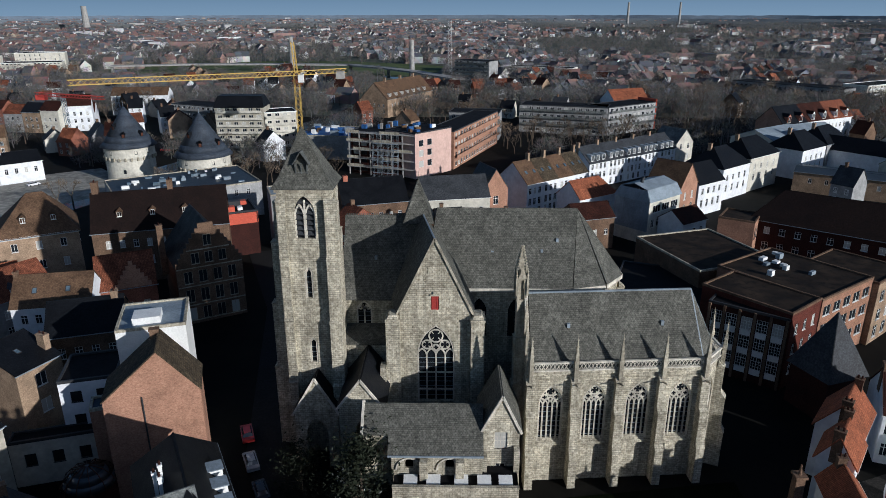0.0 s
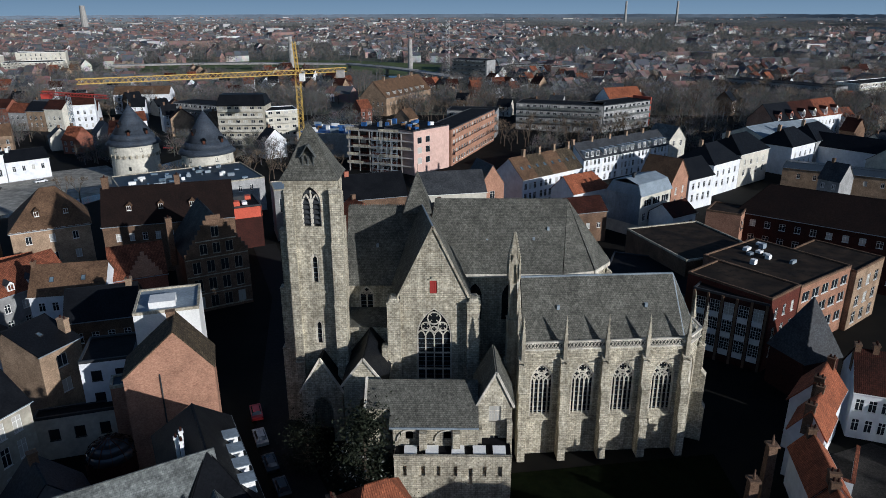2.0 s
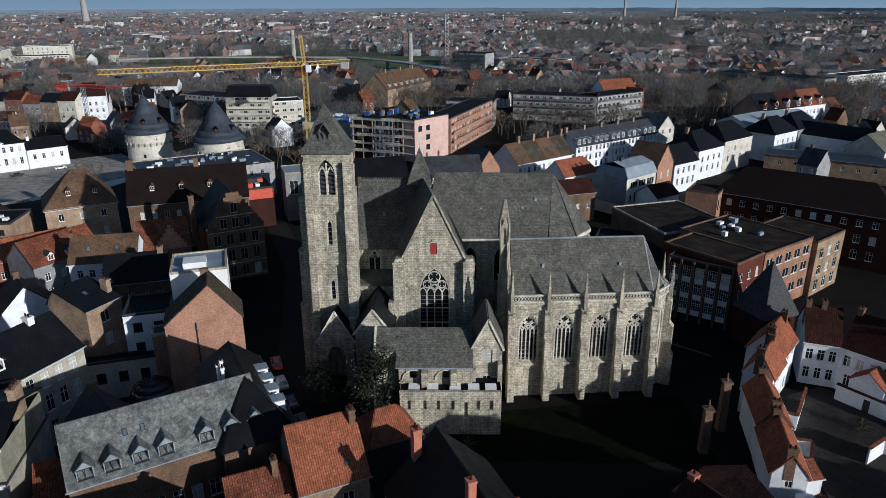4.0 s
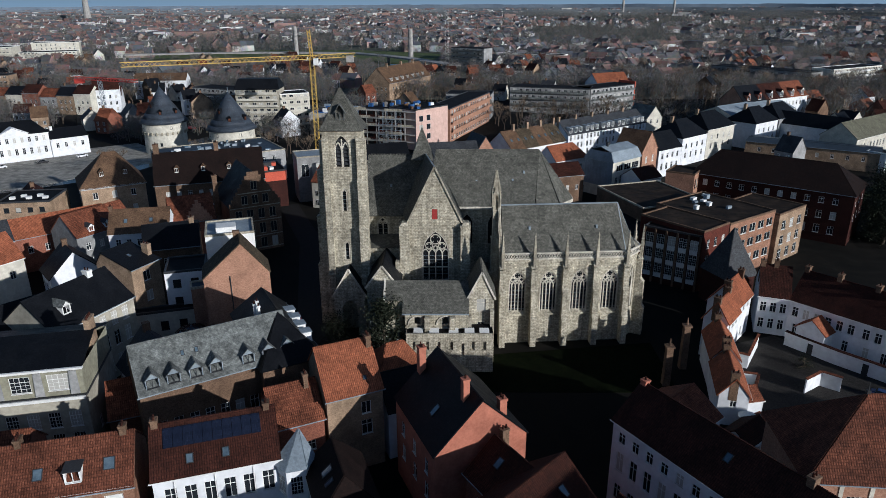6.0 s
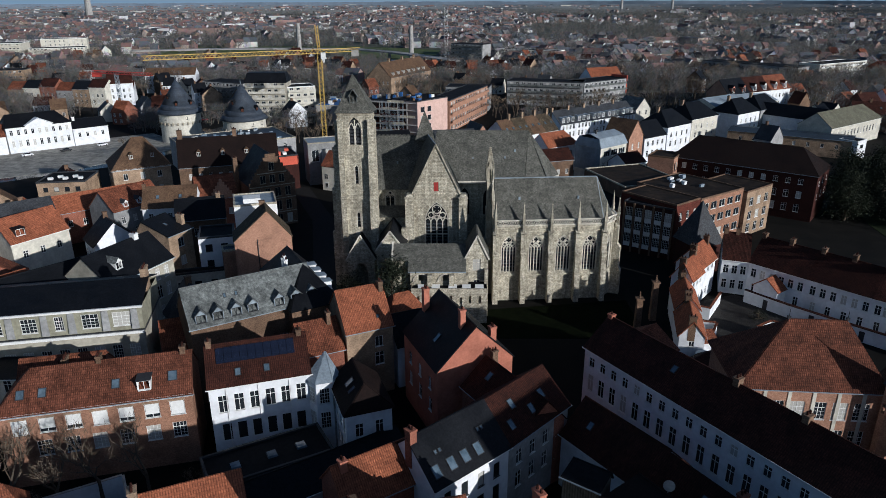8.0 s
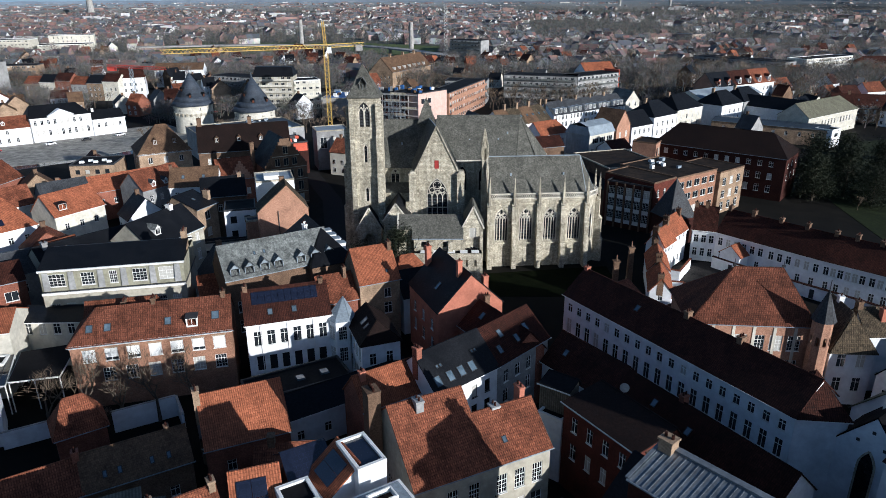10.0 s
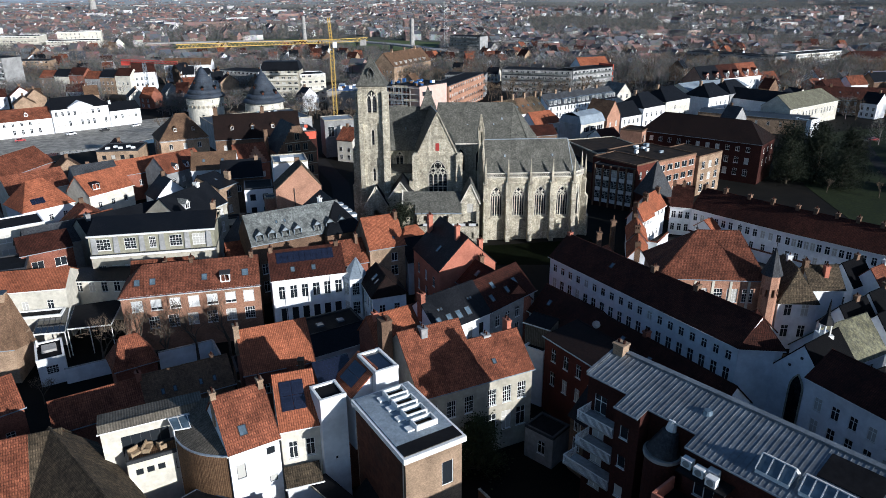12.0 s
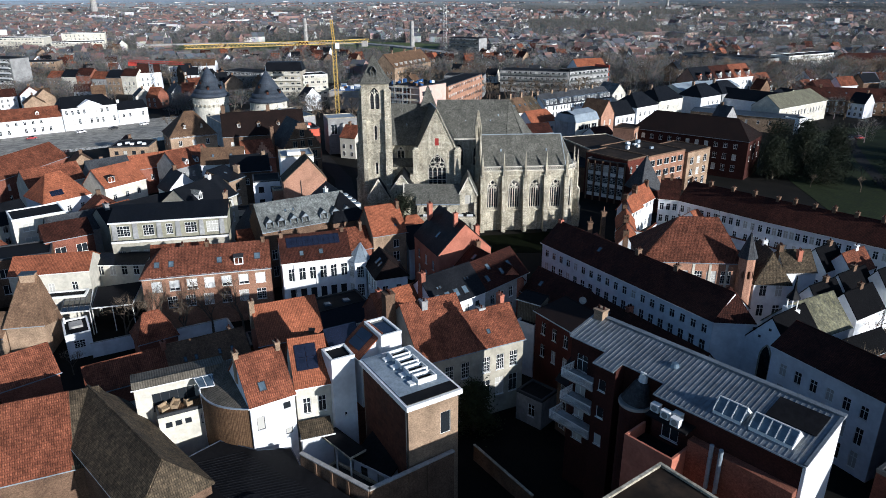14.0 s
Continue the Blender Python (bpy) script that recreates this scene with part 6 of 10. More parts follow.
yard_roof("black carport roof on white posts", [(-66.5, 15.2), (-59.6, 17.0), (-61.6, 26.6), (-69.4, 23.6)], 4.4, 4.8, ROOFING, 3)
gl_ = yard_roof("dark glazed yard roof with white posts", [(-71.6, 13.6), (-66.7, 14.6), (-69.8, 22.4), (-74.4, 21.4)], 4.2, 5.0, GLASS_DARK, 2)
for i in range(6):
    bm = bmesh.new()
    rod(bm, (.1 + i * .96, .1 + i * .2, 5.33), (-2.7 + i * .9, 7.7 + i * .2, 6.13), .05)
    part("glazing_bar", bm, DARKTRIM, gl_)
ee = House("small hipped outhouse with orange tiles", (-51.0, .4), (-46.0, 4.0), 5.5, 5.0, 3.8, hips=(1.8, 1.8), wall=BRICK, tile=TILE, rows={})
gg = House("brown building with a steep tan tiled roof", (-76.4, 5.0), (-70.4, 6.2), 7.4, 5.6, 6.6, rf=.9, hips=(1.4, 1.8), wall=BRICK_TAN, tile=TILE_TAN, rows={}, category="building")
bm = bmesh.new()
box(bm, 1.6, 5.6, gg.h + 5.6, 4.0, 7.2, gg.h + 7.2)
part("roof_cap", bm, BRICK_TAN, gg.root)
bm = bmesh.new()
box(bm, 1.5, 5.5, gg.h + 7.2, 4.1, 7.3, gg.h + 7.4)
part("cap_sheet", bm, LEAD_DARK, gg.root)
gg2 = House("lower building with a tan tiled roof", (-85.0, 4.6), (-76.8, 4.2), 7, 4.0, 3.0, wall=BRICK_TAN, tile=TILE_TAN, rows={}, category="building")
h1 = House("orange-tiled house with cream gable", (-84.0, 19.4), (-70.0, 22.7), 9, 9, 2.2, wall=CREAM, tile=TILE_BRIGHT, rows=rows(3, (6, 1.8), (2.5, 1.8)))
hs = House("low cream extension with flat black roof", (-80.5, 16.6), (-69.6, 19.2), 3.0, 5.2, .01, roof="flat", wall=CREAM, tile=ROOFING, rows={}, category="annex")
h2 = House("black-roofed link building with white windows", (-73.0, 29.0), (-62.0, 29.4), 5, 7.5, .9, rf=.9, wall=CREAM, tile=SLATE_DARK, rows=rows(4, (6.2, 2.0), w=1.2))
i1 = House("white balconied flats with a flat roof", (-99.1, 46.2), (-90.4, 53.2), 9, 11.5, .01, roof="flat", wall=CREAM, tile=ROOFING,
           rows={"front": [(9.3, 1.9, 2.6, 2, "band"), (5.8, 2.0, 2.6, 2, "band"), (2.4, 2, 2.6, 2, "band")]}, category="flats")
i2 = House("red brick house with white windows", (-86.0, 36.0), (-78.5, 42.0), 8, 10, 2.6, wall=BRICK, tile=TILE_DARK, rows=rows(2, (7.2, 1.9), (3.4, 2.0), w=2.2, style="band"))
i3 = House("brown brick flats with flat roof", (-92, 26), (-82, 31), 9, 9.5, .01, roof="flat", wall=BRICK_BROWN, tile=ROOFING, rows=rows(3, (6.4, 1.9), (2.8, 2.0), w=1.8, style="pair"))

# narrow brick gable by the tower
bg = House("tall red brick gabled house beside the church tower", (-41.5, 68.6), (-31.0, 72.2), 6.5, 14.4, 5.7, roof="cross", rf=.6, wall=BRICK_PINK, tile=TILE_MOSS, over=.1, rows={})
bg.chimney(6.2, 5.6, .7, 1.1, .8, BRICK_BROWN, 0, low=15)
bm = bmesh.new()
rod(bm, (4.4, -.12, 2), (4.4, -.12, 15.5), .1, sides=6)
part("downpipe", bm, DARKTRIM, bg.root)
wb = House("white box penthouse with lead-grey roof", (-44.4, 79.3), (-36.0, 82.0), 9, 18.6, .01, roof="flat", wall=TRIM, tile=LEAD, rows={}, category="penthouse")
bm = bmesh.new()
box(bm, 2.0, 1.5, 19.1, 5.6, 4.6, 20.4)
part("lift_box", bm, TRIM, wb.root)
hs = House("tan brick town house with slate roof", (-59.3, 79.6), (-56.6, 86.0), 9, 11.6, 2.4, rf=.8, wall=BRICK_TAN, tile=SLATE_DARK, rows={"front": [(9.4, 2.0, 1.6, 1, "pair", .3, .3), (5.2, 2.1, 1.6, 1, "pair", .3, .3)]})
hs.chimney(6.4, 2.4, .6, .9, 1.6, BRICK_TAN, 2, low=8)
hs.skylight("front", 3.2, .45, .7, 1.0)
hs = House("white rear house with a black flat roof", (-51.8, 76.6), (-44.9, 78.6), 8, 12.4, .01, roof="flat", wall=WHITE, tile=ROOFING, rows={"front": [(10.2, 1.6, 1.4, 2, "plain"), (6.4, 1.9, 1.4, 2, "plain")]}, frame_m=DARKTRIM)
hs = House("low brick annex with a slate-edged flat roof", (-45.2, 71.8), (-42.2, 73.0), 3.2, 11.4, .01, roof="flat", wall=BRICK_PINK, tile=LEAD_DARK, rows={}, category="annex")
hs = House("low cream court wing", (-57.2, 72.4), (-46.6, 75.8), 2.6, 5.8, .01, roof="flat", wall=CREAM, tile=ROOFING, rows={"front": [(3.0, 1.8, 1.4, 3, "plain")]}, frame_m=DARKTRIM, category="annex")
pav = tagged(new("round_pavilion"), "round brown glazed garden pavilion with a ribbed dome", "pavilion")
pav.matrix_world = pose(-44.6, 68.2, GZ)
OCC.append((-44.6, 68.2, 4))
bm = bmesh.new()
rod(bm, (0, 0, 0), (0, 0, 4.6), 3.2, sides=24)
part("drum", bm, BRICK_DARK, pav)
bm = bmesh.new()
for z0, z1, r0, r1 in ((4.6, 5.6, 3.3, 2.8), (5.6, 6.4, 2.8, 1.9), (6.4, 6.9, 1.9, .3)):
    rod(bm, (0, 0, z0), (0, 0, z1), r0, sides=24, r2=r1)
part("dome", bm, GLASS_DARK, pav, smooth=True)
for k_ in range(12):
    a0 = k_ * math.pi / 6
    bm = bmesh.new()
    sweep(bm, [(3.34 * math.cos(a0), 3.34 * math.sin(a0), 4.6), (2.84 * math.cos(a0), 2.84 * math.sin(a0), 5.64), (1.94 * math.cos(a0), 1.94 * math.sin(a0), 6.44), (.3 * math.cos(a0), .3 * math.sin(a0), 6.95)], .06)
    part("rib", bm, RUST, pav)
m_ = House("beige town house with a long black slate roof", (-59.5, 53.5), (-53.8, 68.0), 11, 11.7, 4.4, wall=BEIGE, tile=SLATE_DARK, cornice=TRIM,
           rows={"front": [(9.4, 2.3, 1.2, 6, "sash"), (5.6, 2.6, 1.2, 6, "sash"), (1.4, 2.6, 1.2, 6, "sash")]})
m_.dormer("front", 4.2, .3, 1.5, 1.4, "gable", TRIM, SLATE_PALE)
m_.chimney(12, 5.4, .9, 1.0, 1.2, TRIM, 2)
l3 = House("long black slate roof over a beige house", (-76.0, 45.0), (-63.5, 60.0), 11, 9.6, 4.0, wall=BEIGE, tile=SLATE_DARK, rows=rows(4, (6.8, 2.1), (3, 2.2)))
l3.chimney(2, 5, .9, 1, 1.2, GREY, 2)
l3b = House("orange-roofed cottage between slate roofs", (-79.5, 52.0), (-75.5, 58.0), 6, 9.4, 3.0, wall=WHITE, tile=TILE_BRIGHT, rows=rows(2, (6, 1.8)))
hs = House("rear house with blue-grey slate roof", (-88, 42), (-80, 49), 8, 9, 3.4, wall=GREY, tile=SLATE, rows=rows(2, (6, 1.8)))
n1_ = House("orange-tiled row house with small dormers", (-83.6, 105.3), (-76.0, 118.1), 10, 9, 4.4, wall=GREY, tile=TILE, rows=rows(4, (6.4, 1.7), (3, 1.8)))
for s in (4, 8, 12):
    n1_.dormer("front", s, .08, 1.3, 1.2, "gable", TRIM, SLATE)
n1b = House("white row house with brown tiles", (-75.6, 104.0), (-63.0, 106.6), 9, 10.4, 4.2, wall=WHITE, tile=TILE_BROWN, rows=rows(5, (8.2, 1.7), (4, 1.8)))
n1b.skylight("front", 3.6, .4)
n1b.skylight("front", 9, .4)
n1b.chimney(.2, 4.5, .9)
hs = House("dark slate roofs behind the brick gable", (-62.5, 92.0), (-52.0, 95.5), 10, 11, 3.8, wall=BRICK_BROWN, tile=SLATE_DARK, rows=rows(4, (8, 1.8)))
hs.chimney(9.8, 5, 1.0, 1.0, 1.2, BRICK_TAN, 2)
sg = House("orange-roofed house with stepped gable", (-64.5, 112), (-55.5, 116.5), 11, 10.2, 4.8, wall=BRICK, tile=TILE, rows=rows(3, (6.5, 1.7)))
bm = bmesh.new()
for i in range(6):
    box(bm, 3.0 + i * .55, -.35, 11 + i * .85, 9.2 - i * .55, .1, 11.9 + i * .85)
part("stepped_gable", bm, BRICK_PINK, sg.root)
l2 = House("house with bright orange hipped roof", (-104.5, 68.0), (-97.0, 77.5), 12, 9, 6.0, hips=(4, 4), wall=WHITE, tile=TILE_BRIGHT, rows=rows(3, (6.4, 1.6)))
l2.panels("front", 2.5, .15, 3, 1, 1.1, 1.7)
l1 = House("orange-tiled house with dark dormers", (-95.2, 82.0), (-88.6, 93.5), 10, 9, 4.6, wall=CREAM, tile=TILE_BRIGHT, rows=rows(3, (6, 1.7)))
l1.dormer("front", 3, .2, 2.2, 1.6, "flat", DARKTRIM, SLATE_DARK)
hs = House("long terrace with red-brown clay roof", (-132, 92), (-128, 124), 12, 8.6, 4.6, wall=BRICK, tile=TILE, rows=rows(7, (5.6, 1.8), (2, 2)))
hs = House("cream corner house with orange tiles", (-118, 84), (-108, 96), 9, 8.6, 4.2, wall=CREAM, tile=TILE, rows=rows(3, (5.6, 1.8)))
hs = House("grey-roofed house among the orange roofs", (-106, 96), (-97, 104), 9, 9, 3.6, wall=GREY, tile=SLATE, rows=rows(3, (5.6, 1.8)))
hs = House("flat-roofed tan brick flats with roof plant", (-114.2, 125.2), (-101.5, 127.2), 12, 11.4, .01, roof="flat", wall=BRICK_TAN, tile=ROOFING, rows={"front": [(9.6, 1.3, 1.3, 4, "plain"), (6, 1.3, 1.3, 4, "plain")]}, frame_m=DARKTRIM, category="flats")
for i in range(5):
    bm = bmesh.new()
    box(bm, 2 + i * 2, 3 + (i % 2) * 2, 12.1, 3.2 + i * 2, 4 + (i % 2) * 2, 12.9)
    part("roof_plant", bm, TRIM, hs.root)
hs = House("low brick range with bright orange tiles", (-100, 108), (-84.5, 122), 8, 7.6, 3.6, wall=BRICK, tile=TILE_BRIGHT, rows=rows(5, (4.6, 1.7)))

# hipped brown building and its dark wing, stepped gable house
p = House("tan brick building with a brown hipped roof and dormers", (-95.5, 131.5), (-82.0, 139.6), 15, 13.2, 7.4, hips=(7, 5.5), wall=BRICK_TAN, tile=TILE_BROWN, cornice=TRIM,
          rows={"front": [(11, 1.8, 1.2, 3, "pair"), (6.6, 1.9, 1.2, 3, "pair")], "left": [(10.5, 1.8, 1.2, 3, "pair")], "right": [(11, 1.8, 1.2, 3, "pair")]}, category="building")
p.dormer("front", 5.6, .3, 1.2, 1.2, "gable", TILE_BROWN, TILE_BROWN)
p.dormer("front", 11.4, .3, 1.2, 1.2, "gable", TILE_BROWN, TILE_BROWN)
p2 = House("long brown-tiled wing, its roof darkened for shade", (-80.5, 141.5), (-52.5, 150.5), 13, 11.6, 7.4, wall=BRICK_BROWN, tile=TILE_BLACK, rows=rows(9, (8.6, 1.8), (4.4, 1.9)), category="building")
for s in (6, 13, 20):
    p2.dormer("front", s, .35, 1.2, 1.2, "gable", TILE_BROWN, TILE_BROWN)
p2.chimney(1, 7, 2.6, 1.4, 1.6, BRICK_BROWN, 2)
p2.chimney(17, 7, 2.2, 1.2, 1.6, BRICK_BROWN, 2)
sp = House("brick house with a high stepped gable and pale stone bands", (-53.6, 121.0), (-42.6, 127.6), 15, 11.2, 8.4, roof="cross", wall=BRICK_BROWN, tile=SLATE_DARK, over=.05, frame_m=STONE_TRIM,
           rows={"front": [(8.6, 2.5, 1.6, 4, "pair"), (4.6, 2.7, 1.6, 4, "pair"), (.8, 2.6, 1.6, 4, "pair")]}, category="house")
half = sp.L / 2
bm = bmesh.new()
for i in range(9):
    box(bm, i * .62, -.3, 12.1 + i * .95, sp.L - i * .62, .28, 13.1 + i * .95)
part("stepped_gable", bm, BRICK_BROWN, sp.root)
for i, (z_, n_) in enumerate(((12.7, 3), (16.2, 1))):
    for kx in range(n_):
        put_window(sp.root, Matrix.Translation((half + (kx - (n_ - 1) / 2) * 2.6, -.34, z_)), 1.5, 2.2, "pair", STONE_TRIM)
for z_ in (.6, 3.9, 7.9, 11.7, 15.4):
    bm = bmesh.new()
    ins = max(0, (z_ - 12) * .62 / .95) + .1
    box(bm, ins, -.42 if z_ > 12 else -.1, z_, sp.L - ins, -.303 if z_ > 12 else -.003, z_ + .2)
    part("stone_band", bm, STONE_TRIM, sp.root)
sp.chimney(-.8, 10, -2.0, 1.2, 1.2, BRICK_BROWN, 2, low=8)

# ---- long white building, hall and almshouses ----
lw = House("long white three-storey building with dark red tiles", (20.9, 33.2), (43.4, -3.0), 8.8, 11, 3.7, wall=WHITE, tile=TILE_DARK, category="building",
           rows={"front": [(9.2, 1.5, 1.05, 19, "sash", .01, .01), (5.2, 2.7, 1.15, 19, "sash", .01, .01), (1.0, 2.2, 1.1, 19, "sash", .01, .01)], "left": [(6, 2, 1, 1, "sash")]})
lw.chimney(.4, 4.4, .6, .8, .8, BRICK_ORANGE, 1)
lw.chimney(22, 4.4, 1.0, .8, 1.0, BRICK_BROWN, 2)
lw.chimney(31, 4.4, .9, .8, 1.0, BRICK_BROWN, 2)
lw.skylight("front", 14, .5)
ge = House("white end bay with a dark red hipped roof", (43.5, -3.0), (49.6, -3.6), 8, 11, 4.2, hips=(3.0, 3.0), wall=WHITE, tile=TILE_DARK, rows={})
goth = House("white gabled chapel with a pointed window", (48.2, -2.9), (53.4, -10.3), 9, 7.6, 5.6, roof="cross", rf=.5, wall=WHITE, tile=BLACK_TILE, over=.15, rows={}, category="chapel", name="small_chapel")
bm = bmesh.new()
sweep(bm, [(goth.L * .5 + x, -.06, z) for x, z in arch(0, 1.9, 1.5, 7.2, 9.6)], .16)
part("window_surround", bm, STONE_TRIM, goth.root)
bm = bmesh.new()
bm.faces.new([bm.verts.new((goth.L * .5 + x, -.08, z)) for x, z in arch(0, 1.8, 1.5, 7.2, 9.5)])
rod(bm, (goth.L * .5, -.1, 1.5), (goth.L * .5, -.1, 8), .06)
part("pointed_window", bm, GLASS_LEAD, goth.root, "dark pointed chapel window")
for x_, z_ in ((-1.5, 10.3), (1.5, 10.3), (0, 12)):
    bm = bmesh.new()
    box(bm, goth.L * .5 + x_ - .2, -.05, z_, goth.L * .5 + x_ + .2, -.003, z_ + .4)
    part("vent", bm, DARKTRIM, goth.root)
bell = tagged(new("bell_turret"), "small white open bell turret with slate cap", "bell turret")
bell.matrix_world = pose(55.6, -2.6, 13.0)
bm = bmesh.new()
for k in range(6):
    a0 = k * math.pi / 3
    rod(bm, (.8 * math.cos(a0), .8 * math.sin(a0), 0), (.8 * math.cos(a0), .8 * math.sin(a0), 1.8), .11)
box(bm, -.95, -.95, -2.4, .95, .95, .1)
part("lantern", bm, TRIM, bell)
bm = bmesh.new()
for k in range(6):
    a0, a1 = k * math.pi / 3, (k + 1) * math.pi / 3
    slab(bm, [(1.1 * math.cos(a0), 1.1 * math.sin(a0), 1.75), (1.1 * math.cos(a1), 1.1 * math.sin(a1), 1.75), (.3 * math.cos(a1), .3 * math.sin(a1), 3.0), (.3 * math.cos(a0), .3 * math.sin(a0), 3.0)], .05)
    slab(bm, [(.3 * math.cos(a0), .3 * math.sin(a0), 3.0), (.3 * math.cos(a1), .3 * math.sin(a1), 3.0), (0, 0, 5.6)], .03)
part("cap", bm, SLATE_DARK, bell)
hall = House("brick hall with white-banded windows and a hipped orange roof", (38.5, 21.2), (56.8, 19.8), 12, 12.1, 6.5, rf=.5, hips=(7.4, 3.4), wall=BRICK_PINK, tile=TILE_RED, category="hall", over=.5,
             rows={"front": [(8.2, 2.6, 1.9, 6, "grid"), (3.6, 3.0, 1.9, 6, "grid")], "right": [(8, 2.6, 1.8, 3, "grid")]})
for i in range(7):
    bm = bmesh.new()
    box(bm, .2 + i * 3.1, -.1, .2, .65 + i * 3.1, -.003, 12.2)
    part("stone_band", bm, CREAM, hall.root)
for x_ in (7.4, hall.L - 3.4):
    bm = bmesh.new()
    rod(bm, (x_, 6, 19.3), (x_, 6, 21.2), .1, r2=.03)
    box(bm, x_ - .2, 5.8, 19.9, x_ + .2, 6.2, 20.2)
    part("finial", bm, DARKTRIM, hall.root)
tur = tagged(new("stair_turret"), "slim brick stair turret with a grey pointed slate roof", "turret")
tur.matrix_world = pose(57.2, 18.3, GZ)
bm, bmr = bmesh.new(), bmesh.new()
rg = [(1.45 * math.cos(k * math.pi / 4 + .39), 1.45 * math.sin(k * math.pi / 4 + .39)) for k in range(8)]
for k in range(8):
    a0, b0 = rg[k], rg[(k + 1) % 8]
    dd = Vector(b0) - Vector(a0)
    facade(bm, (*a0, 0), (*dd.normalized(), 0), dd.length, 0, 14.6, [(.4, .9, 10.5, 12)])
    slab(bmr, [(a0[0] * 1.2, a0[1] * 1.2, 14.5), (b0[0] * 1.2, b0[1] * 1.2, 14.5), (0, 0, 19.4)], .07)
rod(bmr, (0, 0, 18.8), (0, 0, 21), .06)
part("wall", bm, BRICK_PINK, tur)
part("roof", bmr, SLATE, tur)
w3 = House("white house with a steep mossy hipped roof", (59.7, 27.0), (59.1, 18.0), 6.6, 8.5, 5.2, hips=(0, 2.0), wall=WHITE, tile=TILE_MOSS, rows={"right": [(6.6, 2.2, 1.3, 2, "sash"), (2.4, 2.4, 1.3, 2, "sash")]})
w3.chimney(2.4, 3.4, 1.0, .8, .8, TRIM, 1)
hs = House("brown-tiled rear range with two chimneys", (66.4, 21.6), (72.6, 21.8), 7, 9, 3.2, wall=WHITE, tile=TILE_MOSS, rows={})
hs.chimney(.3, 3.6, 1.2, .8, 1.0, BRICK_BROWN, 2)
hs.chimney(3.4, 2.0, .6, .8, 1.0, BRICK_ORANGE, 2)
for i, (x_, y_, h_, r_, D_) in enumerate(((81.0, 28.7, 6.4, 3.6, 8), (71.0, 9.4, 6.2, 3.8, 9), (66.4, 12.4, 6.0, 4.0, 8), (74.2, 17.4, 6.0, 4.2, 9), (82.5, 19.0, 6.2, 4.2, 9), (90.0, 21.0, 6.4, 4.2, 9), (76.5, 30.5, 6.4, 4.0, 7))):
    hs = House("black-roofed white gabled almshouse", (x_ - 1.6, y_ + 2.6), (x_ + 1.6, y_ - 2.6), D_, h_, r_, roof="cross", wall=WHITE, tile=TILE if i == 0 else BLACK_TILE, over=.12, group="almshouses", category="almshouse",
               rows={"front": [(3.4, 1.7, 1.1, 2, "sash")]})
    hs.chimney(hs.L / 2, 5, 1.0, .7, 1.0, TRIM if i == 0 else BRICK_BROWN, 1)
OCC += [(54, 8, 8), (76, 14, 14), (62, 12, 8), (172, 205, 20), (188, 205, 20), (205, 228, 14), (82, 5, 10)]
cp = House("old chapel with a lichen-grown slate roof", (59.2, -2.6), (69.0, 2.6), 8.4, 7.2, 4.6, wall=WHITE, tile=LICHEN, rows=rows(2, (4.5, 2.2)), category="chapel", name="old_chapel")
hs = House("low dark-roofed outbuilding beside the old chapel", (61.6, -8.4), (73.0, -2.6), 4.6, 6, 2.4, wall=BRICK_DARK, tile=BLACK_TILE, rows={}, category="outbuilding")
rc = House("white row house with dark red roof", (48.7, -12.1), (56.4, -26.7), 9, 11.6, 2.8, wall=WHITE, tile=TILE_DARK,
           rows={"front": [(8.6, 1.9, 1.1, 6, "sash"), (4.6, 2.6, 1.1, 6, "sash"), (1, 2.5, 1.1, 6, "sash")]}, category="terrace")

# added unseen neighbour of the white row; its shade falls over the black-roofed houses
hs = House("tall unseen brick building added beside the white row for its shade", (64.8, -39.6), (74.4, -28.2), 11, 27.0, 5.5, wall=BRICK_DARK, tile=SLATE_DARK, category="building",
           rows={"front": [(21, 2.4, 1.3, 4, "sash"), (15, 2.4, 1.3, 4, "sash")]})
# almshouse row round the court
n_rows = [((59.0, 79.6), (64.0, 77.8)), ((64.0, 77.8), (71.8, 68.6)), ((71.8, 68.6), (79.6, 59.4)), ((79.6, 59.4), (85.6, 53.2)), ((85.6, 53.2), (92.0, 46.6)), ((92, 46.6), (100, 38.4)), ((100, 38.4), (108, 30))]
for i, (A_, B_) in enumerate(n_rows):
    hs = House("white almshouse row with dark tiled roof and tall windows", A_, B_, 9.5, 6.8, 4.4, wall=WHITE, tile=TILE_DARK, group="almshouse row", category="almshouse",
               rows={"front": [(4.6, 1.9, 1.1, 3 if i == 0 else 6, "sash", .02, .02), (1.2, 2.0, 1.0, 3 if i == 0 else 4, "sash", .02, .02)]})
    hs.chimney(hs.L * .5, 4.8, 1.2, .8, 1.1, BRICK_BROWN, 2)
    hs.chimney(.3, 4.8, 1.0, .8, 1.1, BRICK_BROWN, 1)
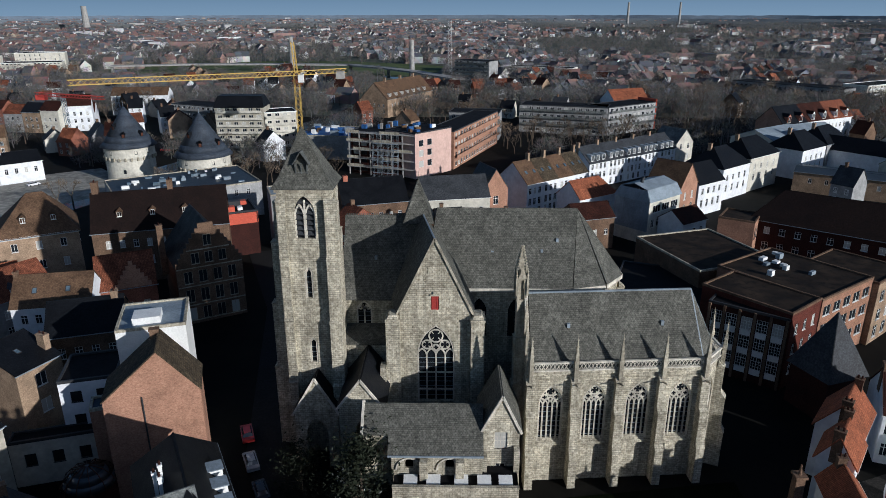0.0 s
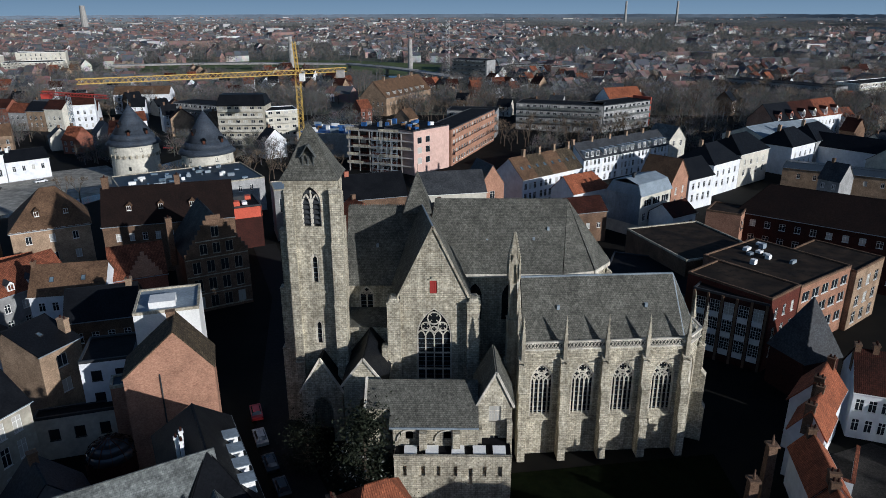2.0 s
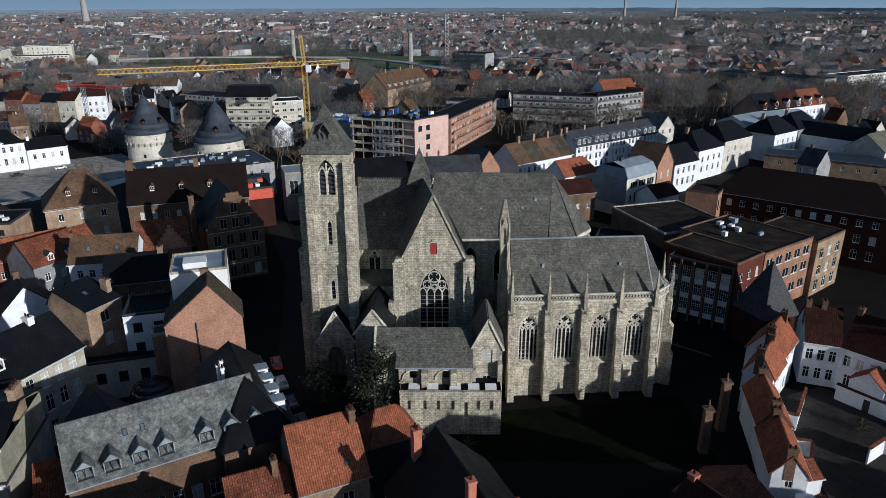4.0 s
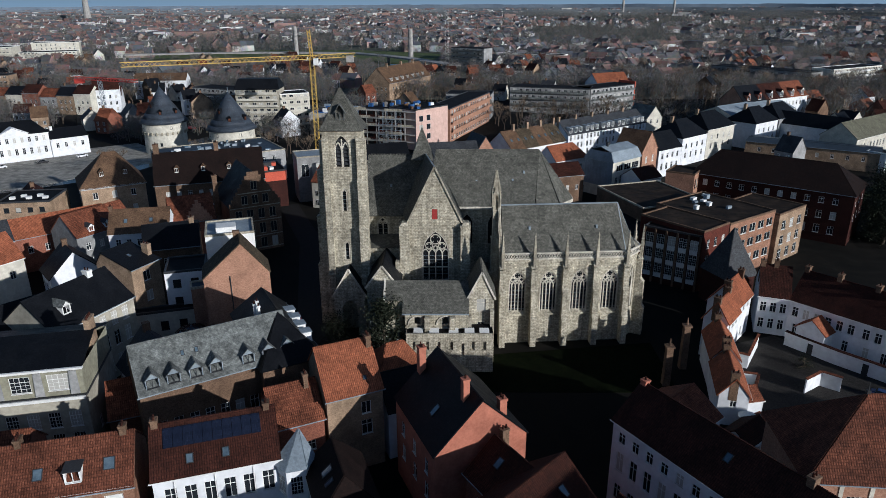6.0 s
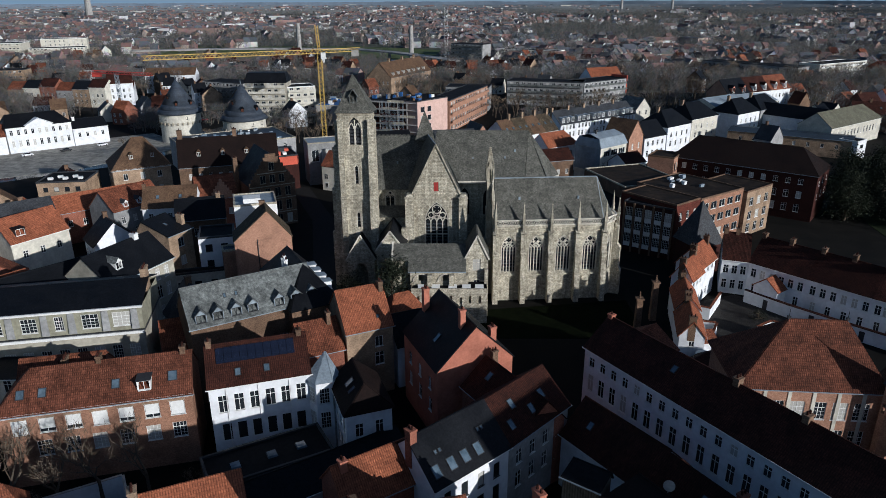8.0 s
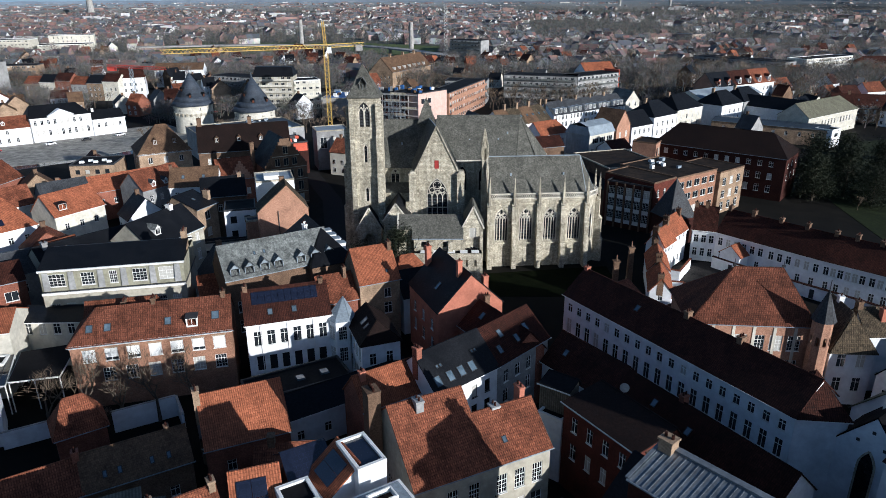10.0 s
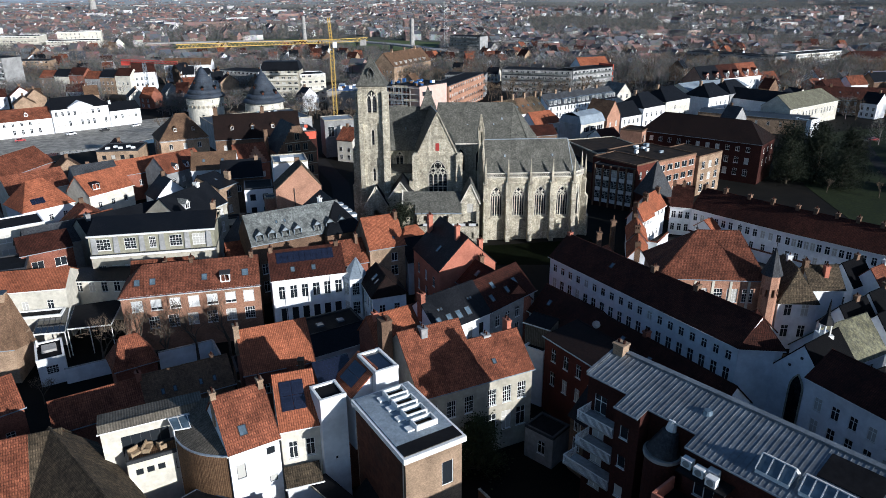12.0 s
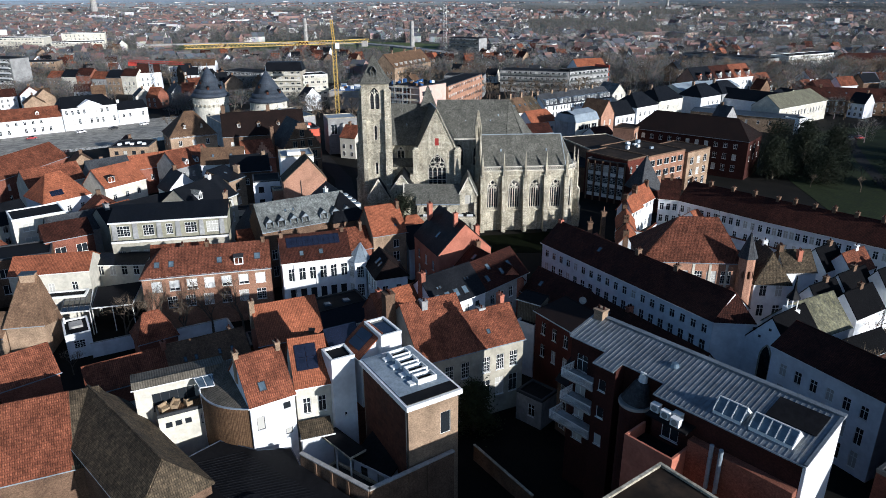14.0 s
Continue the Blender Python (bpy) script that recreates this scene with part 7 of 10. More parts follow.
for i, (A_, B_) in enumerate((((62.4, 74.4), (68.0, 67.0)), ((68, 67), (74, 60.2)), ((74, 60.2), (80, 53.6)), ((80, 53.6), (86.5, 46)))):
    dd = Vector(B_) - Vector(A_)
    gw = tagged(new("garden_wall"), "white garden wall with a small gate", "garden wall", "court walls")
    gw.matrix_world = Matrix.Translation((*A_, GZ)) @ Matrix.Rotation(math.atan2(dd.y, dd.x), 4, "Z")
    bm = bmesh.new()
    Lw = dd.length
    facade(bm, (0, 0, 0), (1, 0, 0), Lw, 0, 2.7, [(Lw * .5 - .5, Lw * .5 + .5, 0.02, 2.1)], .3)
    poly(bm, [(Lw, .3, 0), (0, .3, 0), (0, .3, 2.7), (Lw, .3, 2.7)])
    poly(bm, [(0, 0, 2.7), (Lw, 0, 2.7), (Lw, .3, 2.7), (0, .3, 2.7)])
    part("wall", bm, WHITE, gw)
    bm = bmesh.new()
    box(bm, Lw * .5 - .48, .1, 0.03, Lw * .5 + .48, .18, 2.08)
    part("gate", bm, DARKTRIM, gw)
    bm = bmesh.new()
    slab(bm, [(-.05, -.15, 2.7), (Lw + .05, -.15, 2.7), (Lw + .05, .45, 2.85), (-.05, .45, 2.85)], .08)
    part("coping", bm, TILE_DARK, gw)
    if i == 0:
        poly_roof = House("small red-roofed gatehouse of the court", (A_[0] + 1.2, A_[1] - 1.0), (A_[0] + 4.2, A_[1] - 5.0), 4, 3.4, 2.0, roof="cross", wall=WHITE, tile=TILE_BRIGHT, rows={"front": [(1.0, 1.4, .8, 2, "sash")]}, category="gatehouse")
rr_ = [((52.5, 73.6), (57.7, 79.9), 7.0, 3.5), ((48.8, 68.2), (52.9, 73.4), 6.5, 3.2), ((47.2, 58.4), (49.2, 68.1), 4.8, 2.6), ((44.8, 48.6), (47.1, 58.3), 4.2, 2.6)]
for i, (A_, B_, h_, r_) in enumerate(rr_):
    hs = House("white almshouse with bright orange tiled roof", A_, B_, 5.4 if i == 0 else 4.2, h_, r_, wall=WHITE, tile=TILE_BRIGHT, group="orange-roofed almshouses", category="almshouse",
               rows={"front": [(h_ - .9, 1.6, .9, 3, "sash"), (1.0, 1.6, .9, 3, "sash")], "left": [(3.2, 1.4, .9, 1, "sash")]})
    hs.chimney(.4, 2.3, 1.0, .9, 1.2, BRICK_BROWN, 2)
    hs.chimney(hs.L - .6, 2.3, 1.0, .9, 1.0, BRICK_BROWN, 2)
hs = House("low brick cottage with orange tiles by the lane", (32.4, 36.8), (37.6, 41.2), 9, 6.0, 2.8, wall=WHITE, tile=TILE, rows=rows(2, (3, 1.4)))
hs = House("low red-tiled scullery in the white yard", (44.4, 50.6), (48.2, 51.4), 4.2, 2.0, 1.2, wall=WHITE, tile=TILE, rows={}, category="scullery")
hs = House("low red-tiled scullery behind the long building", (40.6, 38.4), (45.2, 42.0), 4.0, 3.0, 1.4, wall=WHITE, tile=TILE_DARK, rows=rows(1, (1.4, 1.3)), category="scullery")
for line in ([(48.3, 67.9), (52.1, 65.6), (57.2, 73.4)], [(47.0, 60.3), (51.0, 59.4), (48.9, 55.6), (48.3, 51.6)], [(58.2, 57.8), (61.8, 60.2), (64.1, 58.3)], [(44.2, 47.0), (46.8, 48.4), (45.4, 42.2)]):
    for (xa, ya), (xb, yb) in zip(line, line[1:]):
        dd = Vector((xb - xa, yb - ya))
        bm = bmesh.new()
        box(bm, 0, 0, 0, dd.length, .24, 2.6)
        ob = tagged(part("yard_wall", bm, WHITE), "low whitewashed yard wall with red tile coping", "garden wall", "almshouse yard walls")
        ob.matrix_world = Matrix.Translation((xa, ya, GZ)) @ Matrix.Rotation(math.atan2(dd.y, dd.x), 4, "Z")
        bm = bmesh.new()
        slab(bm, [(-.05, -.12, 2.6), (dd.length + .05, -.12, 2.6), (dd.length + .05, .36, 2.72), (-.05, .36, 2.72)], .09)
        part("coping", bm, TILE, ob)
for x_, y_ in ((44.6, 47.6), (43.4, 44.4)):
    ps = tagged(new("parasol"), "white garden parasol in the yard", "parasol", "yard parasols")
    ps.matrix_world = pose(x_, y_, GZ)
    bm = bmesh.new()
    rod(bm, (0, 0, 0), (0, 0, 3.3), .04, sides=6)
    part("pole", bm, DARKTRIM, ps)
    bm = bmesh.new()
    for k_ in range(8):
        a0, a1 = k_ * math.pi / 4, (k_ + 1) * math.pi / 4
        slab(bm, [(1.5 * math.cos(a0), 1.5 * math.sin(a0), 2.6), (1.5 * math.cos(a1), 1.5 * math.sin(a1), 2.6), (0, 0, 3.3)], .03)
    part("canopy", bm, TRIM, ps)
spk = tagged(new("slate_spire"), "square house tower under a tall slate pyramid roof", "tower")
spk.matrix_world = pose(58.6, 93.5, GZ, 0, 0, 20)
bm, bmr = bmesh.new(), bmesh.new()
box(bm, -3.6, -3.6, 0, 3.6, 3.6, 7)
for q_ in (((-4, -4), (4, -4)), ((4, -4), (4, 4)), ((4, 4), (-4, 4)), ((-4, 4), (-4, -4))):
    slab(bmr, [(*q_[0], 6.9), (*q_[1], 6.9), (0, 0, 16.5)], .08)
part("wall", bm, BRICK_DARK, spk)
part("roof", bmr, SLATE, spk)
for (x_, y_, h_) in ((36.5, 60.5, 7.0), (41.0, 66.0, 8.0)):
    bm = bmesh.new()
    box(bm, -.6, -.6, 0, .6, .6, h_, taper=.08)
    box(bm, -.7, -.7, h_, .7, .7, h_ + .3)
    rod(bm, (0, 0, h_ + .3), (0, 0, h_ + 1.6), .22, sides=8, r2=.08)
    ob = tagged(part("gate_pier", bm, BRICK_BROWN), "brick gate pier with stone finial", "gate pier", "gate piers")
    ob.matrix_world = pose(x_, y_, GZ)
hs = House("dark-roofed cottage beside the long white building", (15.2, 17.5), (22.8, 6.6), 8, 7, 3.8, wall=WHITE, tile=TILE_DARK, rows=rows(3, (4, 1.7)))
hs.skylight("front", 3, .4)
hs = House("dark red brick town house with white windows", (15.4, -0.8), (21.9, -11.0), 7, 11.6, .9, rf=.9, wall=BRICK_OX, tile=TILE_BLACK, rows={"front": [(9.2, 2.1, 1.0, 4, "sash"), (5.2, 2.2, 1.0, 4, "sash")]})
hs = House("row of dark-tiled rear houses with a white gable", (22.9, 6.5), (36.0, -15.0), 7.4, 7.0, 3.6, wall=WHITE, tile=TILE_DARK, rows=rows(5, (5, 1.7)))
hs.skylight("front", 6, .5)
hs.skylight("front", 12, .35)
hs.chimney(9, 4, 1, .8, 1, BRICK, 2)
dish = tagged(new("satellite_dish"), "grey satellite dish on a pole above the dark roof", "satellite dish")
dish.matrix_world = pose(23.2, 0.8, 9.2)
bm = bmesh.new()
rod(bm, (0, 0, 0), (0, 0, 3.6), .05, sides=6)
part("pole", bm, LEAD, dish)
bm = bmesh.new()
rod(bm, (0, -.1, 3.6), (-.05, -.28, 3.66), .25, sides=16, r2=.6)
part("reflector", bm, CONCRETE, dish)
hs = House("white-walled annex beside the brick town house", (12.5, 1.6), (15.3, -.6), 4, 8.6, .01, roof="flat", wall=WHITE, tile=ROOFING, rows={}, category="annex")
hs = House("weathered grey boarded loft over the white annex", (12.8, 3.0), (16.2, .6), 3, 12.0, .5, rf=.9, wall=CORRUGATED, tile=ROOFING, rows={}, base=7.0, category="loft")

# zinc-roofed apartment building
z = tagged(new("apartment_building"), "brown brick apartment building with standing-seam zinc roof and balconies", "apartment building")
z.matrix_world = Matrix.Translation((20.0, -22.8, GZ)) @ Matrix.Rotation(math.atan2(-.755, .656), 4, "Z")
ZK = .24                                         # fall of the roof towards the front
zr = lambda y: 22.8 + ZK * y                     # its height over the street, y from the ridge
ZSEG = [(0.0, 5.3, -5.0), (5.3, 8.2, -7.3), (8.2, 13.5, -5.6), (13.5, 29.2, -7.6)]
ZL = 29.2
hz = {0: [(1.0, 2.6, q_, q_ + 2.3) for q_ in (17.2, 13.9, 10.6, 7.2)], 1: [(.7, 1.7, q_, q_ + 1.5) for q_ in (17.6, 14.0, 10.2)], 2: [], 3: [(1.2, 3.2, 16.2, 18.6)]}
bmw, bmr = bmesh.new(), bmesh.new()
seams = []
for i, (xa, xb, yf) in enumerate(ZSEG):
    yw = yf + .35
    facade(bmw, (xa, yw, 0), (1, 0, 0), xb - xa, 0, zr(yw) - .02, hz[i], .2)
    for s0, s1, za, zb in hz[i]:
        put_window(z, Matrix.Translation((xa + (s0 + s1) / 2, yw + .12, za)), s1 - s0, zb - za, "french" if i != 1 else "plain")
    slab(bmr, [(xa, yf, zr(yf)), (xb, yf, zr(yf)), (xb, .1, zr(.1)), (xa, .1, zr(.1))], .14)
    n_ = int((xb - xa) / .56)
    seams += [(xa + (k_ + .5) * (xb - xa) / n_, yf) for k_ in range(n_)]
for (xa, y0_, y1_) in ((5.3, -6.95, -4.65), (8.2, -6.95, -5.25), (13.5, -7.25, -5.25), (0.0, -4.65, 0)):
    ya, yb = sorted((y0_, y1_))
    poly(bmw, [(xa, yb, 0), (xa, ya, 0), (xa, ya, zr(ya) - .02), (xa, yb, zr(yb) - .02)])
poly(bmw, [(ZL, 0, 0), (0, 0, 0), (0, 0, 22.8), (ZL, 0, 22.8)])
part("wall", bmw, BRICK_DARK, z)
roof_z = part("roof", bmr, ZINC, z)
bm = bmesh.new()
box(bm, ZL - .3, -7.3, 0, ZL - .02, .02, zr(-7.6))
poly(bm, [(ZL - .02, -7.3, zr(-7.6)), (ZL - .02, .02, zr(-7.6)), (ZL - .02, .02, zr(0)), (ZL - .02, -7.3, zr(-7.3))])
part("end_wall", bm, WHITE, z, "white rendered end wall")
tilt = math.atan(ZK)
SEAM = {}
for x_, yf in seams:
    if yf not in SEAM:
        bm = bmesh.new()
        rod(bm, (0, 0, 0), (0, -yf / math.cos(tilt), 0), .042)
        SEAM[yf] = to_mesh("seam", bm, ZINC)
    part("seam", SEAM[yf], None, roof_z, m=Matrix.Translation((x_, yf, zr(yf) + .165)) @ Matrix.Rotation(tilt, 4, "X"))
bm = bmesh.new()
box(bm, -.15, -.25, 22.75, ZL + .15, .45, 23.1)
for x_, y0_, y1_ in ((-.02, -5.0, -.25), (ZL, -7.6, -.25)):
    slab(bm, [(x_ - .16, y0_, zr(y0_) + .1), (x_ + .16, y0_, zr(y0_) + .1), (x_ + .16, y1_, zr(y1_) + .1), (x_ - .16, y1_, zr(y1_) + .1)], .16)
part("ridge_capping", bm, ZINC, z)
for xa, xb, yf in ZSEG:
    bm = bmesh.new()
    box(bm, xa, yf - .14, zr(yf) - .06, xb, yf, zr(yf) + .1)
    part("gutter", bm, LEAD, z)
for zz, x0_ in ((17.2, .6), (13.9, .6), (10.4, -.9)):
    bm = bmesh.new()
    box(bm, x0_, -7.1, zz - .2, 5.28, -4.66, zz)
    bl_ = part("balcony", bm, CONCRETE, z)
    bm = bmesh.new()
    box(bm, x0_, -7.1, zz + .95, 5.28, -7.03, zz + 1.04)
    box(bm, x0_, -7.03, zz + .95, x0_ + .07, -4.66, zz + 1.04)
    n_ = int((5.28 - x0_) / .15)
    for i in range(n_):
        box(bm, x0_ + i * .15, -7.09, zz, x0_ + .045 + i * .15, -7.05, zz + .95)
    for i in range(16):
        box(bm, x0_ + .01, -7.0 + i * .15, zz, x0_ + .05, -6.955 + i * .15, zz + .95)
    part("railing", bm, TRIM, bl_, "white slim balcony railing")
bm = bmesh.new()
rod(bm, (10.5, -5.9, 0), (10.5, -5.9, 17.6), 1.75, sides=24)
part("stair_tower", bm, BRICK_DARK, z, smooth=False)
bm = bmesh.new()
rod(bm, (10.5, -5.9, 17.6), (10.5, -5.9, 17.95), 1.95, sides=24)
part("tower_rim", bm, CONCRETE, z)
bm = bmesh.new()
rod(bm, (10.5, -5.9, 17.95), (10.8, -5.5, 20.4), 1.75, sides=24, r2=.75)
part("tower_cap", bm, SLATE, z)
bm = bmesh.new()
rod(bm, (10.8, -5.5, 20.4), (10.9, -5.4, 21.5), .55, sides=10, r2=.42)
box(bm, 10.55, -5.75, 21.5, 11.25, -5.05, 21.62)
part("vent_cowl", bm, TRIM, z)
bm = bmesh.new()
box(bm, 12.6, -10.9, 0, 18.3, -7.26, 15.6)
for q_ in ((12.6, -10.9, 18.3, -10.65), (18.05, -10.65, 18.3, -7.26), (12.6, -10.65, 12.85, -7.3)):
    box(bm, q_[0], q_[1], 15.6, q_[2], q_[3], 17.0)
part("lower_block", bm, BRICK_ORANGE, z, "orange-red brick lower block")
bm = bmesh.new()
slab(bm, [(12.9, -10.6, 15.62), (18.0, -10.6, 15.62), (18.0, -7.3, 15.62), (12.9, -7.3, 15.62)], .06)
part("terrace_floor", bm, ROOFING, z)
bm = bmesh.new()
box(bm, 18.32, -8.3, 0, ZL - .35, -7.27, 18.2)
part("side_block", bm, BRICK, z, "red brick front wall")
for x_ in (21.0, 22.0):
    bm = bmesh.new()
    rod(bm, (x_, -8.6, 14), (x_, -8.6, 19.2), .22, sides=10)
    part("flue_pipe", bm, LEAD, z)
bm = bmesh.new()
box(bm, 13.7, -9.2, 19.2, 18.5, -7.3, 19.4)
part("canopy", bm, ROOFING, z)
for i, (x_, y_) in enumerate(((14.2, -8.0), (15.6, -8.3), (17.0, -8.7), (16.6, -7.7))):
    bm = bmesh.new()
    box(bm, x_ - .5, y_ - .35, 19.42, x_ + .5, y_ + .35, 20.3)
    ob = part("air_unit", bm, TRIM, z, "white air-conditioning unit")
    bm = bmesh.new()
    rod(bm, (x_, y_ - .36, 19.86), (x_, y_ - .4, 19.86), .34, sides=14)
    part("fan_grille", bm, GREY, ob)
for x_, w_ in ((19.6, 2.9), (23.3, 4.2)):
    y_, z_ = -6.6, zr(-5.4) - .1
    bm = bmesh.new()
    box(bm, x_, y_, z_ - .6, x_ + w_, y_ + 2.3, z_ + .3)
    ln = part("lantern_light", bm, TRIM, z, "white-framed glazed ridge lantern")
    n_ = int(w_ / .8)
    for i in range(n_):
        for sgn in (-1, 1):
            bm = bmesh.new()
            x0_, x1_ = x_ + w_ * i / n_ + .07, x_ + w_ * (i + 1) / n_ - .07
            slab(bm, [(x0_, y_ + 1.15 + sgn * 1.1, z_ + .32), (x1_, y_ + 1.15 + sgn * 1.1, z_ + .32), (x1_, y_ + 1.15, z_ + 1.4), (x0_, y_ + 1.15, z_ + 1.4)], .04)
            part("pane", bm, SKYGLASS, ln)
    for i in range(n_ + 1):
        bm = bmesh.new()
        xx = x_ + w_ * i / n_
        sweep(bm, [(xx, y_, z_ + .32), (xx, y_ + 1.15, z_ + 1.45), (xx, y_ + 2.3, z_ + .32)], .07)
        part("bar", bm, TRIM, ln)
    bm = bmesh.new()
    rod(bm, (x_, y_ + 1.15, z_ + 1.46), (x_ + w_, y_ + 1.15, z_ + 1.46), .08)
    poly(bm, [(x_ + w_, y_, z_ + .3), (x_ + w_, y_ + 2.3, z_ + .3), (x_ + w_, y_ + 1.15, z_ + 1.4)])
    part("ridge_bar", bm, TRIM, ln)
bm = bmesh.new()
rod(bm, (12.9, -2.8, zr(-2.8)), (12.9, -2.8, zr(-2.8) + .5), .6, sides=14, r2=.35)
part("dome_light", bm, SKYGLASS, z)
bm = bmesh.new()
box(bm, .2, -.9, 20, 1.5, .3, 23.9)
box(bm, .1, -1.0, 23.9, 1.6, .4, 24.1)
ob = part("chimney", bm, BRICK_TAN, z)
for x_ in (.5, 1.2):
    bm = bmesh.new()
    rod(bm, (x_, -.3, 24.1), (x_, -.3, 24.5), .15, sides=8)
    part("chimney_pot", bm, TILE_DARK, ob)
bm = bmesh.new()
slab(bm, [(23.6, -3.9, zr(-3.9) + .16), (28.4, -3.9, zr(-3.9) + .16), (28.4, -.9, zr(-.9) + .16), (23.6, -.9, zr(-.9) + .16)], .1)
part("felt_panel", bm, ROOFING, z)
hs = House("flat-roofed block with brown gravel roof and pale edge", (12.4, -52.7), (20.8, -63.9), 12, 17, .01, roof="flat", wall=BRICK_BROWN, tile=ROOF_GRAVEL, rows={}, category="block")
hs = House("dark brown brick block with a black flat roof", (42.0, -47.0), (52.0, -62.0), 16, 17.5, .01, roof="flat", wall=BRICK_DARK, tile=ROOFING, rows={}, category="block")
hs = House("low garden house with dark roof", (11.5, -12.2), (14.9, -15.3), 4, 4.0, .01, roof="flat", wall=GREY, tile=ROOFING, rows={"front": [(1.6, 2, 1.2, 1, "sash", .3, .1)]}, category="garden house")

# ---- river towers, mansion, streets behind the church ----
def river_tower(x, y):
    t = tagged(new("river_tower"), "round pale plastered medieval tower with slate cone roof", "tower", "river towers")
    t.matrix_world = pose(x, y, GZ)
    OCC.append((x, y, 12))
    bm = bmesh.new()
    rod(bm, (0, 0, 0), (0, 0, 8.2), 8.7, sides=40, r2=8.4)
    rod(bm, (0, 0, 8.2), (0, 0, 8.9), 8.4, sides=40, r2=8.75)
    rod(bm, (0, 0, 8.9), (0, 0, 12.9), 8.75, sides=40)
    part("wall", bm, CREAM, t)
    for k in range(26):
        a = 2 * math.pi * k / 26
        bm = bmesh.new()
        box(bm, -.3, -.25, 7.9, .3, .2, 9.2)
        part("corbel", bm, STONE_TRIM, t, m=Matrix.Rotation(a, 4, "Z") @ Matrix.Translation((0, -8.8, 0)))
    for k in range(12):
        a = 2 * math.pi * (k + .3) / 12
        put_window(t, Matrix.Rotation(a, 4, "Z") @ Matrix.Translation((0, -8.72, 3.6 if k % 3 == 0 else 10.3)), .9, 1.3, "plain", DARKTRIM)
    bm = bmesh.new()
    for (z0, r0), (z1, r1) in zip(((12.5, 9.9), (14.3, 8.3), (16.4, 6.9)), ((14.3, 8.3), (16.4, 6.9), (26.6, .25))):
        rod(bm, (0, 0, z0), (0, 0, z1), r0, sides=32, r2=r1)
    part("roof", bm, SLATE_BLUE, t, "dark blue slate cone roof", smooth=True)
    bm = bmesh.new()
    rod(bm, (0, 0, 26.4), (0, 0, 28.6), .12)
    part("finial", bm, LEAD, t)
    for a, r_, z_ in ((.25, 6.2, 16.2), (1.2, 6.2, 16.2), (-.5, 4.6, 18.8), (-2.2, 6.2, 16.2)):
        ob = new("roof_dormer")
        ob.parent = t
        ob["label"] = "small slate roof dormer with a red shutter"
        ob.matrix_local = Matrix.Rotation(a, 4, "Z") @ Matrix.Translation((0, -r_, z_))
        bm = bmesh.new()
        box(bm, -.55, -.9, 0, .55, 1.4, 1.3)
        slab(bm, [(-.75, -1.1, 1.2), (0, -1.1, 2.1), (0, 2.2, 2.1), (-.75, 1.4, 1.2)], .06)
        slab(bm, [(0, -1.1, 2.1), (.75, -1.1, 1.2), (.75, 1.4, 1.2), (0, 2.2, 2.1)], .06)
        part("cheeks", bm, SLATE_DARK, ob)
        bm = bmesh.new()
        box(bm, -.42, -.98, .1, .42, -.9, 1.25)
        part("shutter", bm, RUST, ob)


river_tower(-119.8, 246.2)
river_tower(-86.2, 229.6)
pal = House("white classical mansion with slate roof and pediment", (-180.3, 217.0), (-162.0, 233.0), 13, 9.6, 4.4, hips=(1.5, 4), wall=WHITE, tile=SLATE_DARK, cornice=TRIM, category="mansion",
            rows={"front": [(7.4, 2.1, 1.1, 9, "sash", .02, .02), (2.6, 2.6, 1.1, 9, "sash", .02, .02)]})
bm = bmesh.new()
c_ = pal.L / 2
poly(bm, [(c_ - 5.0, -.5, 11.0), (c_ + 5.0, -.5, 11.0), (c_, -.5, 13.4)])
slab(bm, [(c_ - 5.4, -.8, 10.9), (c_, -.8, 13.5), (c_, 4, 13.5), (c_ - 5.4, 4, 10.9)], .15)
slab(bm, [(c_, -.8, 13.5), (c_ + 5.4, -.8, 10.9), (c_ + 5.4, 4, 10.9), (c_, 4, 13.5)], .15)
box(bm, c_ - 5.1, -.5, 10.4, c_ + 5.1, -.3, 11.0)
part("pediment", bm, WHITE, pal.root)
House("white wing of the mansion with slate roof", (-161.8, 233.2), (-151.4, 243.0), 11, 6.4, 3.2, wall=WHITE, tile=SLATE_DARK, rows=rows(4, (3.6, 2.0)), category="mansion wing").chimney(2, 5, 1.2, 1, 1, TRIM, 2)
hs = House("long white wing of the mansion with red-brown roof", (-228, 177.4), (-180.6, 216.6), 12, 6.4, 4.2, wall=WHITE, tile=TILE, rows=rows(16, (5.0, 1.6), (1.2, 2.2)), category="mansion wing")
for s in (20, 34, 52):
    hs.dormer("front", s, .3, 1.4, 1.2, "gable", TRIM, TILE)
# flat-roofed school block and orange pavilion behind the tower
fb = House("large flat dark-roofed block with roof lights and pipes", (-92, 177), (-58, 199), 26, 9.6, .01, roof="flat", wall=GREY, tile=LEAD_DARK, rows=rows(10, (7, 1.8), (3, 1.8)), category="block")
rnd = random.Random(5)
for i in range(34):
    bm = bmesh.new()
    x_, y_ = rnd.uniform(2, 37), rnd.uniform(2, 23)
    box(bm, x_, y_, 10.2, x_ + rnd.uniform(.5, 2.2), y_ + rnd.uniform(.5, 1.5), 10.6 + rnd.uniform(0, .8))
    part("roof_plant", bm, rnd.choice((TRIM, LEAD, SKYGLASS)), fb.root)
pv_ = House("orange-red panelled pavilion with flat roof", (-57.4, 160.4), (-49.6, 164.2), 12, 10.6, .01, roof="flat", wall=BRICK_DARK, tile=ROOFING, rows={}, category="pavilion", frame_m=DARKTRIM)
